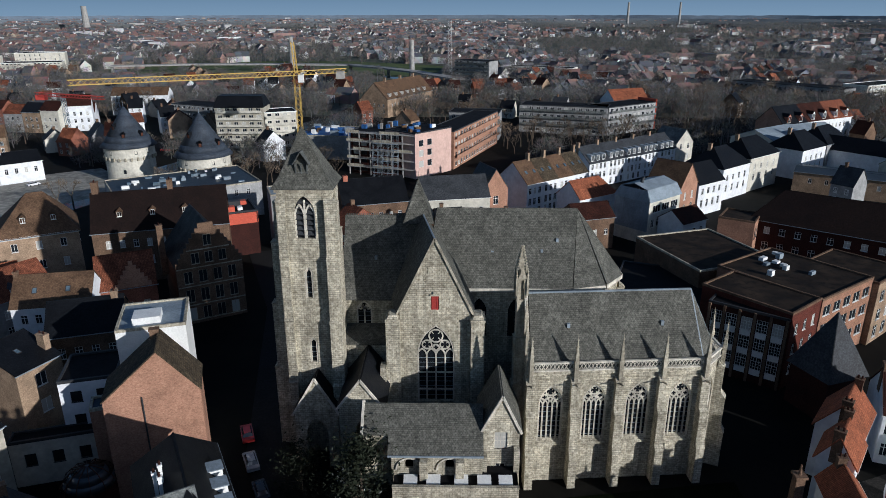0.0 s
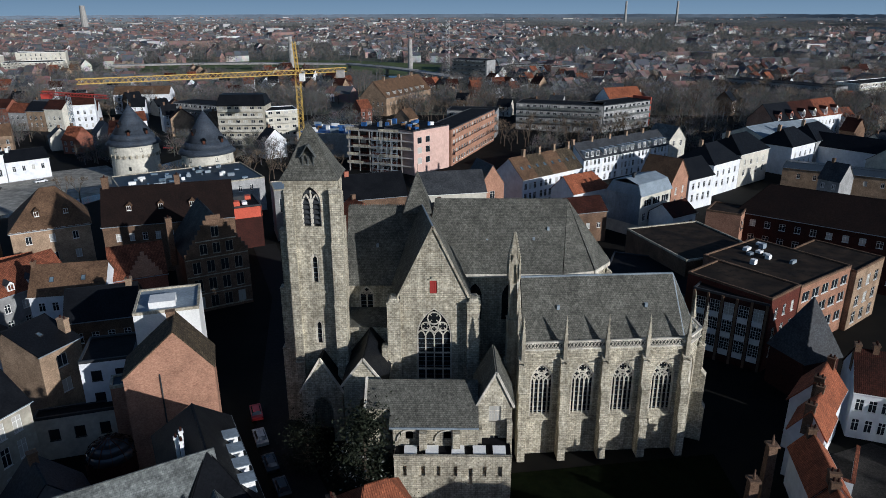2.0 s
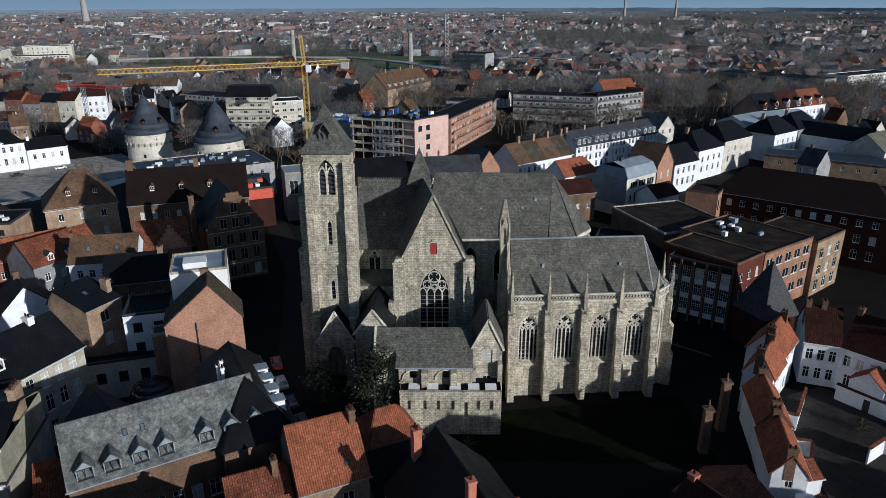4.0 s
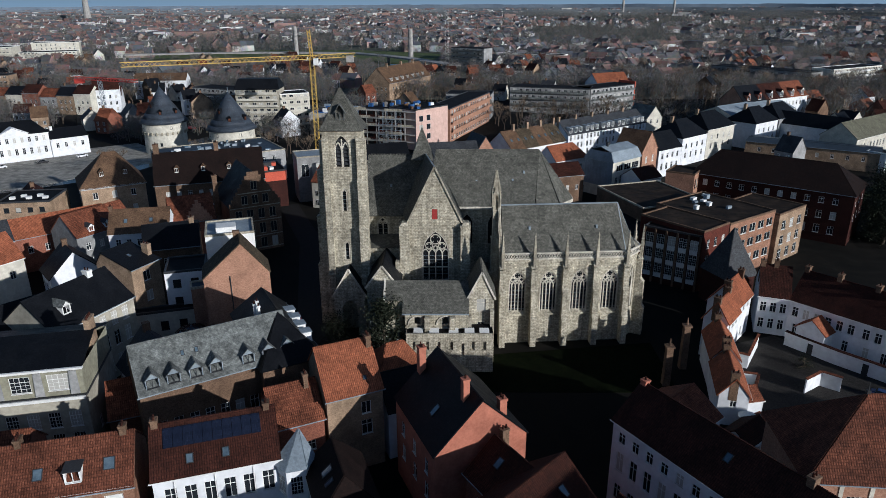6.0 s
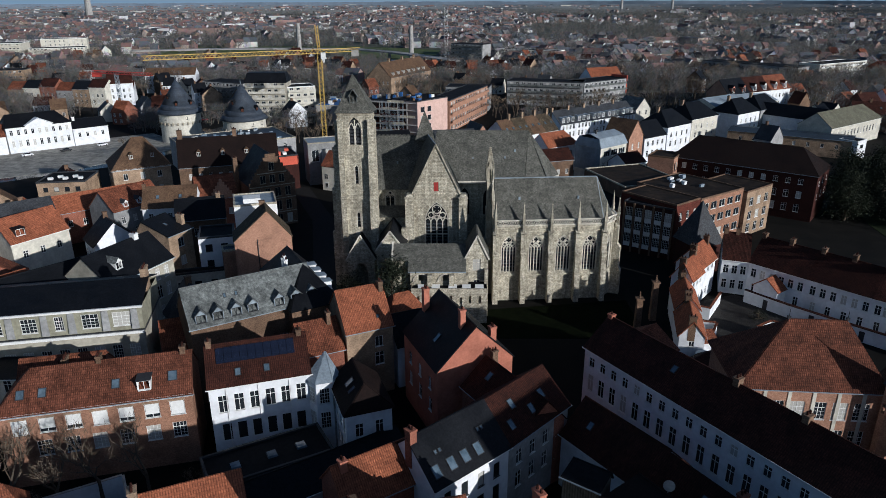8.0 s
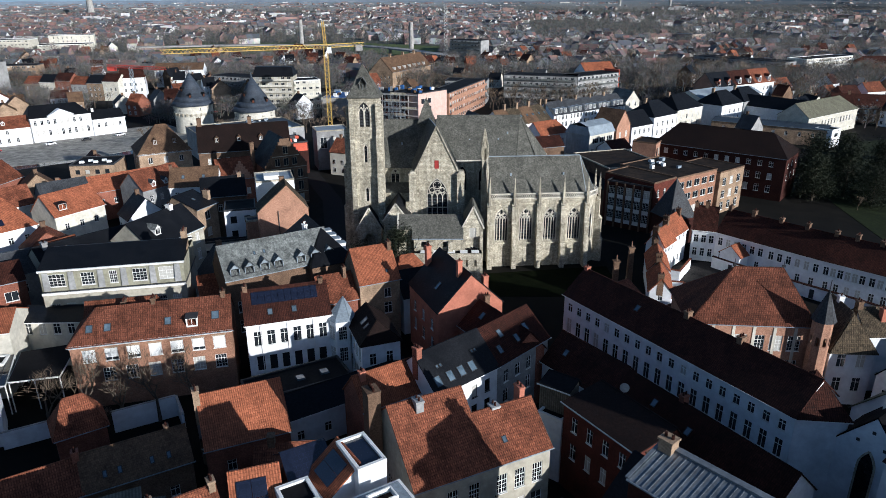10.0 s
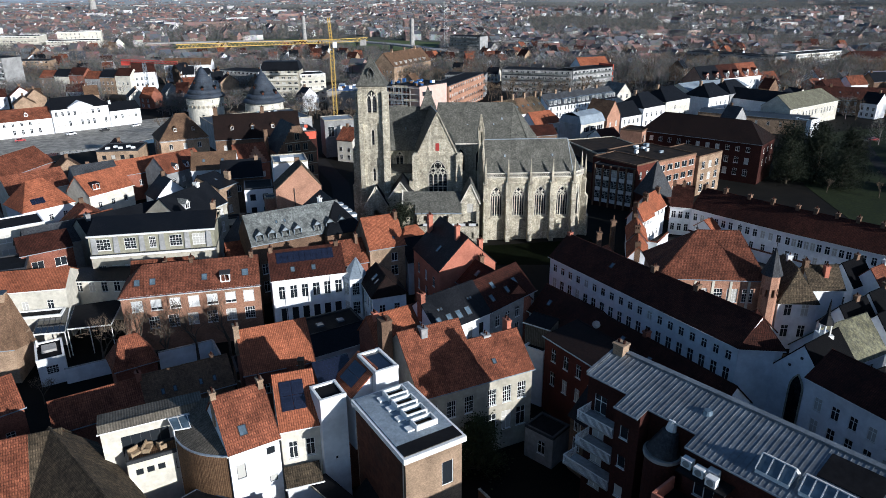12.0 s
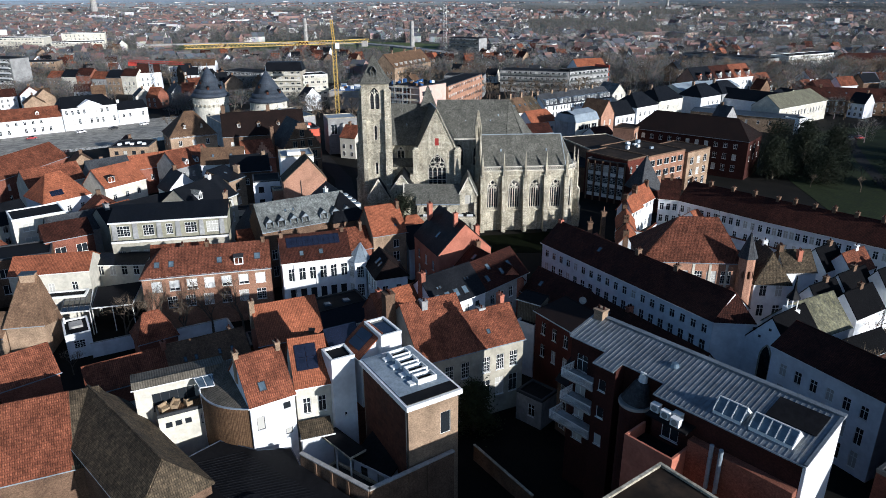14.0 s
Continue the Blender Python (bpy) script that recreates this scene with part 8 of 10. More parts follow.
for q_ in ((.3, -.12, pv_.L - .3, -.004), (pv_.L + .004, .3, pv_.L + .12, 11.7)):
    bm = bmesh.new()
    box(bm, q_[0], q_[1], 8.4, q_[2], q_[3], 11.2)
    part("cladding", bm, ORANGE, pv_.root, "orange-red upper cladding")
for x_, y_, w_, h_, m_k in ((.8, 1.2, 2.6, 1.3, ORANGE), (4.2, 2.0, 1.2, .8, TRIM), (2.0, 5.0, 3.4, 1.7, DARKTRIM), (5.6, 7.0, 1.6, 1.0, ORANGE), (1.0, 8.6, 1.2, .8, TRIM)):
    bm = bmesh.new()
    box(bm, x_, y_, 11.4, x_ + w_, y_ + 1.8, 11.4 + h_)
    part("roof_plant", bm, m_k, pv_.root)
House("black flat-roofed block beside the orange pavilion", (-66, 158), (-57.8, 160.2), 18, 10.2, .01, roof="flat", wall=GREY, tile=ROOFING, rows={}, category="block")
House("glazed white-roofed stair block", (-47.0, 168), (-36, 172), 10, 13.4, .01, roof="flat", wall=GREY, tile=LEAD, rows={"front": [(8, 4, 2.4, 3, "band")]}, category="block")
# roofs just behind the nave
House("slate-roofed range behind the nave", (-29, 172), (-12, 178), 12, 9.5, 5.5, wall=BRICK_BROWN, tile=SLATE_DARK, rows=rows(6, (6, 1.8)), category="building").chimney(2, 6, 1.2, 1.2, 1.2, BRICK_ORANGE, 2)
House("slate-roofed range with white eaves", (-8, 178), (10.5, 182), 12, 9.5, 5.0, wall=CREAM, tile=SLATE, rows=rows(6, (6, 1.8)), category="building")
House("pink brick gabled house", (9.0, 186), (16.0, 189), 11, 10.2, 5.6, roof="cross", wall=BRICK_PINK, tile=SLATE, over=.1, rows={"front": [(6.8, 2.4, 1.6, 1, "sash")]})
for i in range(4):
    k0, k1 = i / 4, (i + 1) / 4
    a_, b_ = (22.4 + 21.6 * k0, 197 + 18 * k0), (22.4 + 21.6 * k1, 197 + 18 * k1)
    hs = House("pale blue-white terraced house with grey-brown roof", a_, b_, 13, 9.2, 5.6, wall=WHITE, tile=TILE_MOSS if i % 2 else TILE_BROWN, group="street terrace", category="terraced house",
               rows={"front": [(6.8, 2.0, 1.1, 3, "sash"), (3.4, 2.2, 1.1, 3, "sash"), (.4, 2.2, 1.1, 3, "sash")]})
    hs.chimney(6.4, 6.5, 2.2, .9, 1.1, BRICK_TAN, 2)
    for s in (2.4, 5.8):
        hs.skylight("front", s, .4, 1.0, 1.3)
for i in range(5):
    k0, k1 = i / 5, (i + 1) / 5
    a_, b_ = (47.6 + 39.0 * k0, 231.4 + 30.0 * k0), (47.6 + 39.0 * k1, 231.4 + 30.0 * k1)
    hs = House("white terraced house with slate roof and white dormers", a_, b_, 12, 8.0, 5.0, wall=WHITE, tile=SLATE, group="dormered terrace", category="terraced house",
               rows={"front": [(6.6, 2.0, 1.1, 4, "sash"), (3.4, 2.2, 1.1, 4, "sash"), (.4, 2.2, 1.1, 3, "sash")]})
    for s in (2.0, 4.9, 7.8):
        hs.dormer("front", s, .1, 1.5, 2.0, "flat", TRIM, LEAD)
    hs.chimney(.2, 6, 1.6, .9, 1.1, BRICK_TAN, 2)
House("cream gabled corner house", (87, 262), (95, 267), 12, 9.4, 5, roof="cross", wall=CREAM, tile=SLATE_PALE, rows={"front": [(8, 2, 1.1, 2, "sash"), (4, 2, 1.1, 2, "sash")]})
# cluster right of the choir
House("white house with bright orange hipped roof", (35.3, 181.0), (47.3, 189.5), 9, 9.0, 4.2, hips=(0, 3.0), wall=WHITE, tile=TILE_BRIGHT, rows=rows(3, (6, 1.8)))
House("dark red shed roof near the choir", (32.0, 166), (42.5, 169.5), 9, 7.6, 3.0, wall=BRICK_BROWN, tile=TILE_DARK, rows=rows(3, (4, 1.5)))
hs = House("grey zinc-clad town house with roof boxes", (52.0, 172.0), (63.0, 181.5), 11, 10.6, 3.0, roof="mansard", wall=CREAM, tile=LEAD, rows={"front": [(8.4, 2.0, 3.4, 3, "band", .1, .04), (4.4, 2.2, 1.4, 5, "sash")]})
bm = bmesh.new()
slab(bm, [(-.06, hs.D - .1, 3.5), (-.06, .1, 3.5), (-.06, .1, 11.5), (-.06, hs.D - .1, 11.5)], .05)
part("side_cladding", bm, LEAD, hs.root, "lead-grey sheet cladding")
for k_ in range(9):
    bm = bmesh.new()
    box(bm, -.16, .4 + k_ * 1.25, 3.5, -.1, .46 + k_ * 1.25, 11.5)
    part("seam", bm, LEAD, hs.root)
hs.chimney(3, 5, 2.4, .6, .6, DARKTRIM, 0)
hs.chimney(5, 6, 2.2, .6, .6, DARKTRIM, 0)
House("brown-gabled house with dark roof", (66, 190), (73, 197), 11, 10.4, 6, roof="cross", wall=BRICK_PINK, tile=TILE_BROWN, rows={"front": [(7, 2.2, 1.2, 2, "sash"), (3.4, 2.2, 1.2, 2, "sash")]})
House("white house with dark slate roof", (74, 198), (84.5, 206), 11, 9.0, 5.0, wall=WHITE, tile=SLATE_DARK, rows=rows(4, (6.6, 2.0), (2.6, 2.4)))
House("small white house below the street", (60, 168), (68, 173.5), 8, 6, 2.8, wall=WHITE, tile=TILE_DARK, rows=rows(3, (3.4, 1.8)))
for a_, b_, h_ in (((88, 216), (101, 227), 9.8), ((101.5, 228), (117, 241), 10.8), ((128, 246), (142, 257), 10), ((143, 258), (158, 270), 10)):
    hs = House("large pale house with black slate hipped roof", a_, b_, 14, h_, 5.4, hips=(4.5, 4.5), wall=CREAM if h_ == 10.8 else WHITE if a_[0] < 130 else GREY, tile=SLATE_DARK, group="white street houses", category="town house", rows=rows(4, (h_ - 3.4, 2.0), (h_ - 7, 2.2)))
    hs.chimney(4, 8, 1.4, 1, 1.2, BRICK_TAN, 2)
# flat-roofed brick school
fl = House("pink-banded brick school with flat gravel roof", (62.6, 104.9), (77.2, 115.4), 20, 12.5, .01, roof="flat", wall=BRICK_WARM, tile=ROOF_GRAVEL, category="school",
           rows={"front": [(10.1, 1.9, 2.4, 5, "band", .02, .02), (6.6, 1.9, 2.4, 5, "band", .02, .02), (2.6, 2.0, 2.4, 5, "band", .02, .02)]})
for i in range(9):
    bm = bmesh.new()
    x_, y_ = rnd.uniform(2, 15), rnd.uniform(4, 17)
    box(bm, x_, y_, 13.3, x_ + rnd.uniform(.7, 1.6), y_ + rnd.uniform(.6, 1.2), 13.8 + rnd.uniform(0, .6))
    part("roof_plant", bm, rnd.choice((TRIM, LEAD)), fl.root)
f2_ = House("dark brick school wing with white window panels", (44.0, 106.0), (54.2, 98.4), 22, 11.8, .01, roof="flat", wall=BRICK_DARK, tile=ROOFING, category="school",
            rows={"front": [(z_, 2.3, 1.7, 5, "grid", .02, .02) for z_ in (9.2, 5.8, 2.4)]})
for i in range(5):
    for z_ in (8.2, 4.8, 1.4):
        bm = bmesh.new()
        x_ = f2_.L * (.02 + .96 * (i + .5) / 5)
        box(bm, x_ - .85, -.06, z_, x_ + .85, -.003, z_ + .9)
        part("white_panel", bm, TRIM, f2_.root)
for i in range(6):
    bm = bmesh.new()
    x_ = min(max(f2_.L * (.02 + .96 * i / 5), .25), f2_.L - .25)
    box(bm, x_ - .2, -.34, 0, x_ + .2, -.003, 12.6)
    part("pilaster", bm, BRICK_BROWN, f2_.root)
House("tan brick school end block with arched windows", (78.0, 114.6), (88.0, 122.6), 14, 11.6, .01, roof="flat", wall=BRICK_TAN, tile=ROOF_GRAVEL, category="school",
      rows={"front": [(8.4, 2.2, 1.8, 3, "sash"), (4.6, 2.2, 1.8, 3, "sash"), (1, 2.4, 1.8, 3, "sash")]})
House("dark red brick school stair tower", (54.5, 98.4), (62.3, 104.7), 16, 12.9, .01, roof="flat", wall=BRICK_OX, tile=ROOF_GRAVEL, rows={"front": [(z_, 2.0, 1.1, 3, "sash") for z_ in (9.6, 6.0, 2.4)]}, category="school")
bw = House("dark flat-roofed school range with an arcade", (48, 122), (66, 128), 22, 11.0, .01, roof="flat", wall=BRICK_BROWN, tile=ROOF_GRAVEL, category="school",
           rows=rows(6, (7.4, 2.2), w=1.8))
ar = House("arcaded pink brick pavilion on the school roof", (69.0, 147.5), (73.8, 155.0), 8, 13.0, .01, roof="flat", wall=BRICK_PINK, tile=ROOF_GRAVEL, rows={"front": [(9.6, 2.6, 1.4, 4, "plain")]}, frame_m=DARKTRIM, category="pavilion")
House("low dark flat-roofed range", (30, 118), (46, 112), 20, 7.5, .01, roof="flat", wall=BRICK_BROWN, tile=ROOFING, rows={}, category="block")
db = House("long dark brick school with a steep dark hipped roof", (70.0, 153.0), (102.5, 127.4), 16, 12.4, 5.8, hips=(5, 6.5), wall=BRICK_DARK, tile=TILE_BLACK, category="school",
           rows={"front": [(10.4, 1.6, 1.3, 11, "sash"), (6.4, 2.0, 1.4, 11, "sash"), (2.4, 2.2, 1.4, 11, "sash")], "right": [(10, 1.6, 1.3, 3, "sash"), (6, 2, 1.3, 3, "sash")]})
# halls to the right
House("low hall with a blue-grey sheet roof", (117.6, 229.7), (156.6, 205.4), 14, 6, .6, wall=BRICK_TAN, tile=LEAD_DARK, rows=rows(8, (3.6, 1.6)), category="hall")
House("long white hall with a black roof", (143, 262), (161, 239.5), 10, 8, 4.5, wall=WHITE, tile=SLATE_DARK, rows={}, category="hall")
House("cream school hall with an olive hipped roof", (155.8, 220.4), (192, 247.6), 14, 8.3, 5.4, hips=(0, 5), wall=CREAM, tile=TILE_OLIVE, rows=rows(14, (4.6, 2.6)), category="hall")
House("white cubic pavilion in the park", (157.6, 203.9), (163.6, 208.4), 7, 6.4, .01, roof="flat", wall=WHITE, tile=ROOFING, rows={"front": [(4.2, 1.6, 3, 1, "band")]}, category="pavilion")
House("lead-grey sheet roof hall", (126, 262), (166, 292), 20, 9.5, 4, wall=CREAM, tile=LEAD, rows=rows(6, (5, 1.8)), category="hall")
for i in range(3):
    a_ = (137 + i * 14.2, 283 + i * 8.6)
    hs = House("red brick town house with stepped gables" if i == 0 else "white town house with red-brown roof", a_, (a_[0] + 13.9, a_[1] + 8.4), 13, 13.5, 6.5, wall=(BRICK_PINK, WHITE, WHITE)[i], tile=(SLATE_DARK, TILE_DARK, TILE)[i], rows=rows(5, (10.4, 2.0), (6.6, 2.2)))
    for s in (4, 12):
        hs.dormer("front", s, .05, 2.2, 2.6, "gable", (BRICK_ORANGE, TRIM, TRIM)[i])

House("long low house with orange tiles beyond the park", (176, 330), (206, 342), 11, 6.5, 4.6, wall=CREAM, tile=TILE, rows=rows(8, (3.6, 1.7)), category="house").chimney(9, 5.5, 1.4, 1, 1, BRICK_TAN, 2)
dr_ = House("large house with a dark red roof and white windows", (190, 266), (230, 254), 14, 6.2, 5.6, hips=(0, 0), wall=BRICK_BROWN, tile=TILE_DARK, rows=rows(10, (4.4, 1.8), (1, 2.0)), category="house")
dr_.skylight("front", 12, .5)
dr_.skylight("front", 20, .5)
dr_.chimney(8, 7, 1.4, 1, 1.2, BRICK_BROWN, 2)
House("tan gabled brick house with brown roof", (233, 252), (244, 248), 15, 7.4, 6.4, roof="cross", wall=BRICK_TAN, tile=TILE_BROWN, rows={"front": [(6, 2.2, 1.6, 2, "sash"), (2, 2.2, 1.6, 2, "sash")]})
House("long hall with a red-brown roof", (316, 452), (380, 456), 22, 8, 5, wall=BRICK, tile=TILE_DARK, rows=rows(14, (4, 1.8)), category="hall")
for i in range(6):
    x_, y_ = 214 + i * 17, 300 + (i * 7) % 19
    House("town house with dark red roof beyond the park", (x_, y_), (x_ + 12, y_ + 4), 10, 6.6 + i % 3, 4.6, wall=(BRICK, WHITE, BRICK_BROWN)[i % 3], tile=(TILE_DARK, TILE, SLATE_DARK)[i % 3], rows=rows(3, (4, 1.7), (1, 1.9)), group="houses beyond the park").chimney(2, 5, 1.0, .8, 1, BRICK_BROWN, 1)

# flats and building sites on the left
def balconied(label, A, B, depth, h, floors, wall, tile=ROOFING, bands=TRIM):
    """Flats with a row of balcony slabs on every floor."""
    hs = House(label, A, B, depth, h, .01, roof="flat", wall=wall, tile=tile, category="flats",
               rows={"front": [(1 + i * (h + 1) / floors, 1.7, 1.9, max(3, int((Vector(B) - Vector(A)).length / 3.4)), "pair", .02, .02) for i in range(floors)]})
    for i in range(1, floors):
        z_ = .8 + i * (h + 1) / floors
        bm = bmesh.new()
        box(bm, .6, -1.3, z_ - .2, hs.L - .6, -.003, z_)
        box(bm, .6, -1.3, z_, hs.L - .6, -1.2, z_ + .95)
        part("balcony", bm, bands, hs.root)
    return hs


ap = balconied("six-storey pale flats with long balconies", (-106.5, 303), (-85, 304), 14, 17.5, 6, BEIGE, ROOFING, CREAM)
bm = bmesh.new()
slab(bm, [(-.3, -.3, 18.4), (ap.L + .3, -.3, 18.4), (ap.L - 1, 3.5, 23), (1, 3.5, 23)], .15)
slab(bm, [(ap.L + .3, 14.3, 18.4), (-.3, 14.3, 18.4), (1, 10, 23), (ap.L - 1, 10, 23)], .15)
slab(bm, [(1, 3.5, 23), (ap.L - 1, 3.5, 23), (ap.L - 1, 10, 23), (1, 10, 23)], .15)
slab(bm, [(-.3, 14.3, 18.4), (-.3, -.3, 18.4), (1, 3.5, 23), (1, 10, 23)], .15)
slab(bm, [(ap.L + .3, -.3, 18.4), (ap.L + .3, 14.3, 18.4), (ap.L - 1, 10, 23), (ap.L - 1, 3.5, 23)], .15)
part("mansard_roof", bm, SLATE_DARK, ap.root)
balconied("pale flats beside the six-storey block", (-84.6, 304.2), (-71, 310), 14, 15, 5, CREAM, ROOFING, CREAM)
balconied("dark modern flats with white balcony bands", (-146, 352), (-118, 338), 14, 13, 4, GREY, ROOFING, CONCRETE)
House("white gabled town house with red roof", (-200, 346), (-187.5, 351.5), 12, 12, 5, wall=WHITE, tile=TILE_DARK, rows=rows(4, (8, 1.9), (4.4, 2.0), (1, 2)))
House("long white school with brown roof", (-203, 404), (-171, 409), 14, 10.5, 4, wall=WHITE, tile=TILE_BROWN, rows=rows(11, (7.6, 1.9), (4, 2)), category="school")
for i in range(6):
    a_ = (-262 + i * 10.5, 350 - i * 1.5)
    House("terraced house facing the ring road", a_, (a_[0] + 10, a_[1] - 1.4), 11, 8.5 + (i % 3), 4, wall=(BRICK_TAN, CREAM, BRICK, GREY)[i % 4], tile=(TILE, SLATE_DARK, TILE_DARK)[i % 3], rows=rows(3, (6, 1.9), (2.4, 2)), group="ring road terrace", category="terraced house")
bigw = balconied("large white office building far behind the river", (-421, 641), (-374, 661), 26, 11.5, 4, CREAM, ROOFING, CREAM)
House("taller white rear block of the office building", (-424, 670), (-384, 687), 22, 19, .01, roof="flat", wall=CREAM, tile=ROOFING, rows=rows(9, (13, 2), (16.6, 2)), category="office")
balconied("long white office block beside the meadow", (-508, 626), (-428, 642), 24, 17, 5, CREAM, ROOFING, CREAM)
balconied("ochre brick flats among trees", (-330, 418), (-296, 424), 14, 12.5, 4, BRICK_TAN, ROOFING, BRICK_TAN)
balconied("grey glazed flats with balcony bands", (-322, 372), (-290, 360), 14, 20, 6, GREY)
# pink and grey unfinished flats
pf = House("unfinished grey flats with open concrete floors", (-39.0, 256.5), (-13.4, 248.2), 15, 15.2, .01, roof="flat", wall=BRICK_DARK, tile=ROOFING, category="flats", rows={"front": [(1 + i * 3.2, 2.0, 2.4, 8, "bare", .02, .02) for i in range(5)]}, frame_m=DARKTRIM)
for i in range(5):
    z_ = 3.0 + i * 3.2
    bm = bmesh.new()
    box(bm, -.6, -2.6, z_, pf.L + .2, -.003, z_ + .28)
    part("floor_slab", bm, CONCRETE, pf.root)
    bm = bmesh.new()
    for x0_, x1_ in (((-.6, 6.4), (10, 17.5)), ((-.6, 4.8), (13, 21)), ((2, 9), (19, 26)))[i % 3]:
        box(bm, x0_, -2.6, z_ + .28, x1_, -2.45, z_ + 1.2)
    part("parapet", bm, STONE_TRIM, pf.root)
for i in range(7):
    bm = bmesh.new()
    x_ = .2 + i * (pf.L - .6) / 6
    box(bm, x_ - .17, -2.3, 0, x_ + .17, -1.96, 15.8)
    part("column", bm, CONCRETE, pf.root)
pk = House("unfinished flats with a blank salmon wall", (-13.8, 245.4), (-0.6, 260.4), 16, 16.0, .01, roof="flat", wall=PINK, tile=ROOFING, rows={"front": [(11.8, 2.4, 2.4, 2, "bare", .05, .5), (8, 2.4, 2.4, 2, "bare", .05, .5), (4, 2.4, 2.4, 2, "bare", .05, .5)]}, category="flats")
for i in range(22):
    bm = bmesh.new()
    x_, y_ = rnd.uniform(1, 22 if i % 2 else 17), rnd.uniform(2, 15)
    box(bm, x_, y_, 16.0 if i % 2 else 16.8, x_ + rnd.uniform(.6, 2.6), y_ + rnd.uniform(.5, 1.5), 17.4 + rnd.uniform(0, .9))
    part("site_material", bm, rnd.choice((BLUEP, TRIM, BLUEP, CONCRETE, WOOD)), (pf if i % 2 else pk).root)
scf = tagged(new("scaffolding"), "steel tube scaffolding against the unfinished flats", "scaffolding")
scf.matrix_world = pose(-29.5, 249.0, GZ, 0, 0, -18)
for i in range(6):
    bm = bmesh.new()
    for y_ in (-1.2, -.1):
        rod(bm, (i * 2, y_, 0), (i * 2, y_, 16.5), .06)
    if i < 5:
        for k_ in range(6):
            rod(bm, (i * 2, -1.2, 2 + k_ * 2.2), (i * 2 + 2, -1.2, 2 + k_ * 2.2), .05)
            rod(bm, (i * 2, -1.2, k_ * 2.2), (i * 2 + 2, -1.2, 2 + k_ * 2.2), .04)
            box(bm, i * 2, -1.1, 1.9 + k_ * 2.2, i * 2 + 2, -.2, 1.96 + k_ * 2.2)
    part("bay", bm, LEAD, scf)
blu = House("blue-tarped building site deck", (-66, 282), (-36, 278), 24, 9, .01, roof="flat", wall=CONCRETE, tile=BLUEP, rows={}, category="building site")
for i in range(26):
    bm = bmesh.new()
    x_, y_ = rnd.uniform(1, 29), rnd.uniform(1, 21)
    box(bm, x_, y_, 9.8, x_ + rnd.uniform(.6, 3.6), y_ + rnd.uniform(.5, 2.0), 10.4 + rnd.uniform(0, 1.5))
    part("site_material", bm, rnd.choice((BLUEP, TRIM, DARKTRIM, CONCRETE, WOOD, LEAD)), blu.root)
for a_, b_, d_, h_, lab in (((-2, 330), (22, 326), 14, 12, "grey flats with dark flat roof"), ((34, 350), (76, 337), 15, 13, "grey balconied flats behind bare trees"), ((77, 338), (106, 360), 15, 13, "grey flats with a red end wall"),
                            ((1, 586), (29, 567), 14, 19, "blue-grey glazed flats with flat roof"), ((50, 640), (104, 612), 16, 10, "pale low flats with flat roof"), ((196, 488), (242, 430), 16, 12, "long dark grey flats with balconies"),
                            ((262, 440), (312, 470), 16, 13, "long flats with white balcony bands"), ((0.4, 262), (20.8, 318), 12, 14, "pink-brown brick flats with balconies")):
    balconied(lab, a_, b_, d_, h_, max(3, int(h_ / 3.1)), GREY if "grey" in lab else (CREAM if "pale" in lab or "white" in lab else BRICK_PINK), ROOFING, TRIM if "white" in lab or "pale" in lab else BRICK_PINK if "pink" in lab else SLATE_PALE)
bm = bmesh.new()
box(bm, 0, 0, 0, .5, 12, 15.5)
red_end = tagged(part("end_wall", bm, ORANGE), "red-orange panelled end wall of the grey flats", "wall")
red_end.matrix_world = Matrix.Translation((106.4, 360.2, GZ)) @ Matrix.Rotation(.65, 4, "Z")
House("orange-roofed white school pavilion", (92, 392), (114, 402), 14, 9, 6, wall=WHITE, tile=TILE_BRIGHT, rows=rows(8, (5, 1.8)), category="school")
bb_ = House("big brown-roofed gabled town house with dormers", (-38.0, 396), (-13.5, 446), 18, 9.5, 9, wall=BRICK_TAN, tile=TILE_BROWN, rows={"front": [(6, 1.9, 1.1, 14, "sash")], "left": [(9.2, 1.6, 1.1, 3, "sash"), (6, 1.9, 1.1, 5, "sash"), (2.4, 1.9, 1.1, 5, "sash")]}, category="town house")
for s in range(5, 52, 7):
    bb_.dormer("front", s, .12, 2, 1.8, "flat", TRIM, TILE_BROWN)
for s in (12, 30, 46):
    bb_.chimney(s, 9, 2.0, 1.2, 1.4, BRICK_TAN, 2)

# cranes
def lattice(bm, a, b, w, n):
    a, b = Vector(a), Vector(b)
    d = (b - a).normalized()
    s = d.cross(Vector((0, 0, 1)) if abs(d.z) < .9 else Vector((1, 0, 0))).normalized() * w / 2
    t = d.cross(s).normalized() * w / 2
    cs = [s + t, s - t, -s - t, -s + t]
    for c in cs:
        rod(bm, a + c, b + c, .11)
    for i in range(n):
        p, q = a + (b - a) * i / n, a + (b - a) * (i + 1) / n
        for k in range(4):
            rod(bm, p + cs[k], q + cs[(k + 1) % 4], .075)


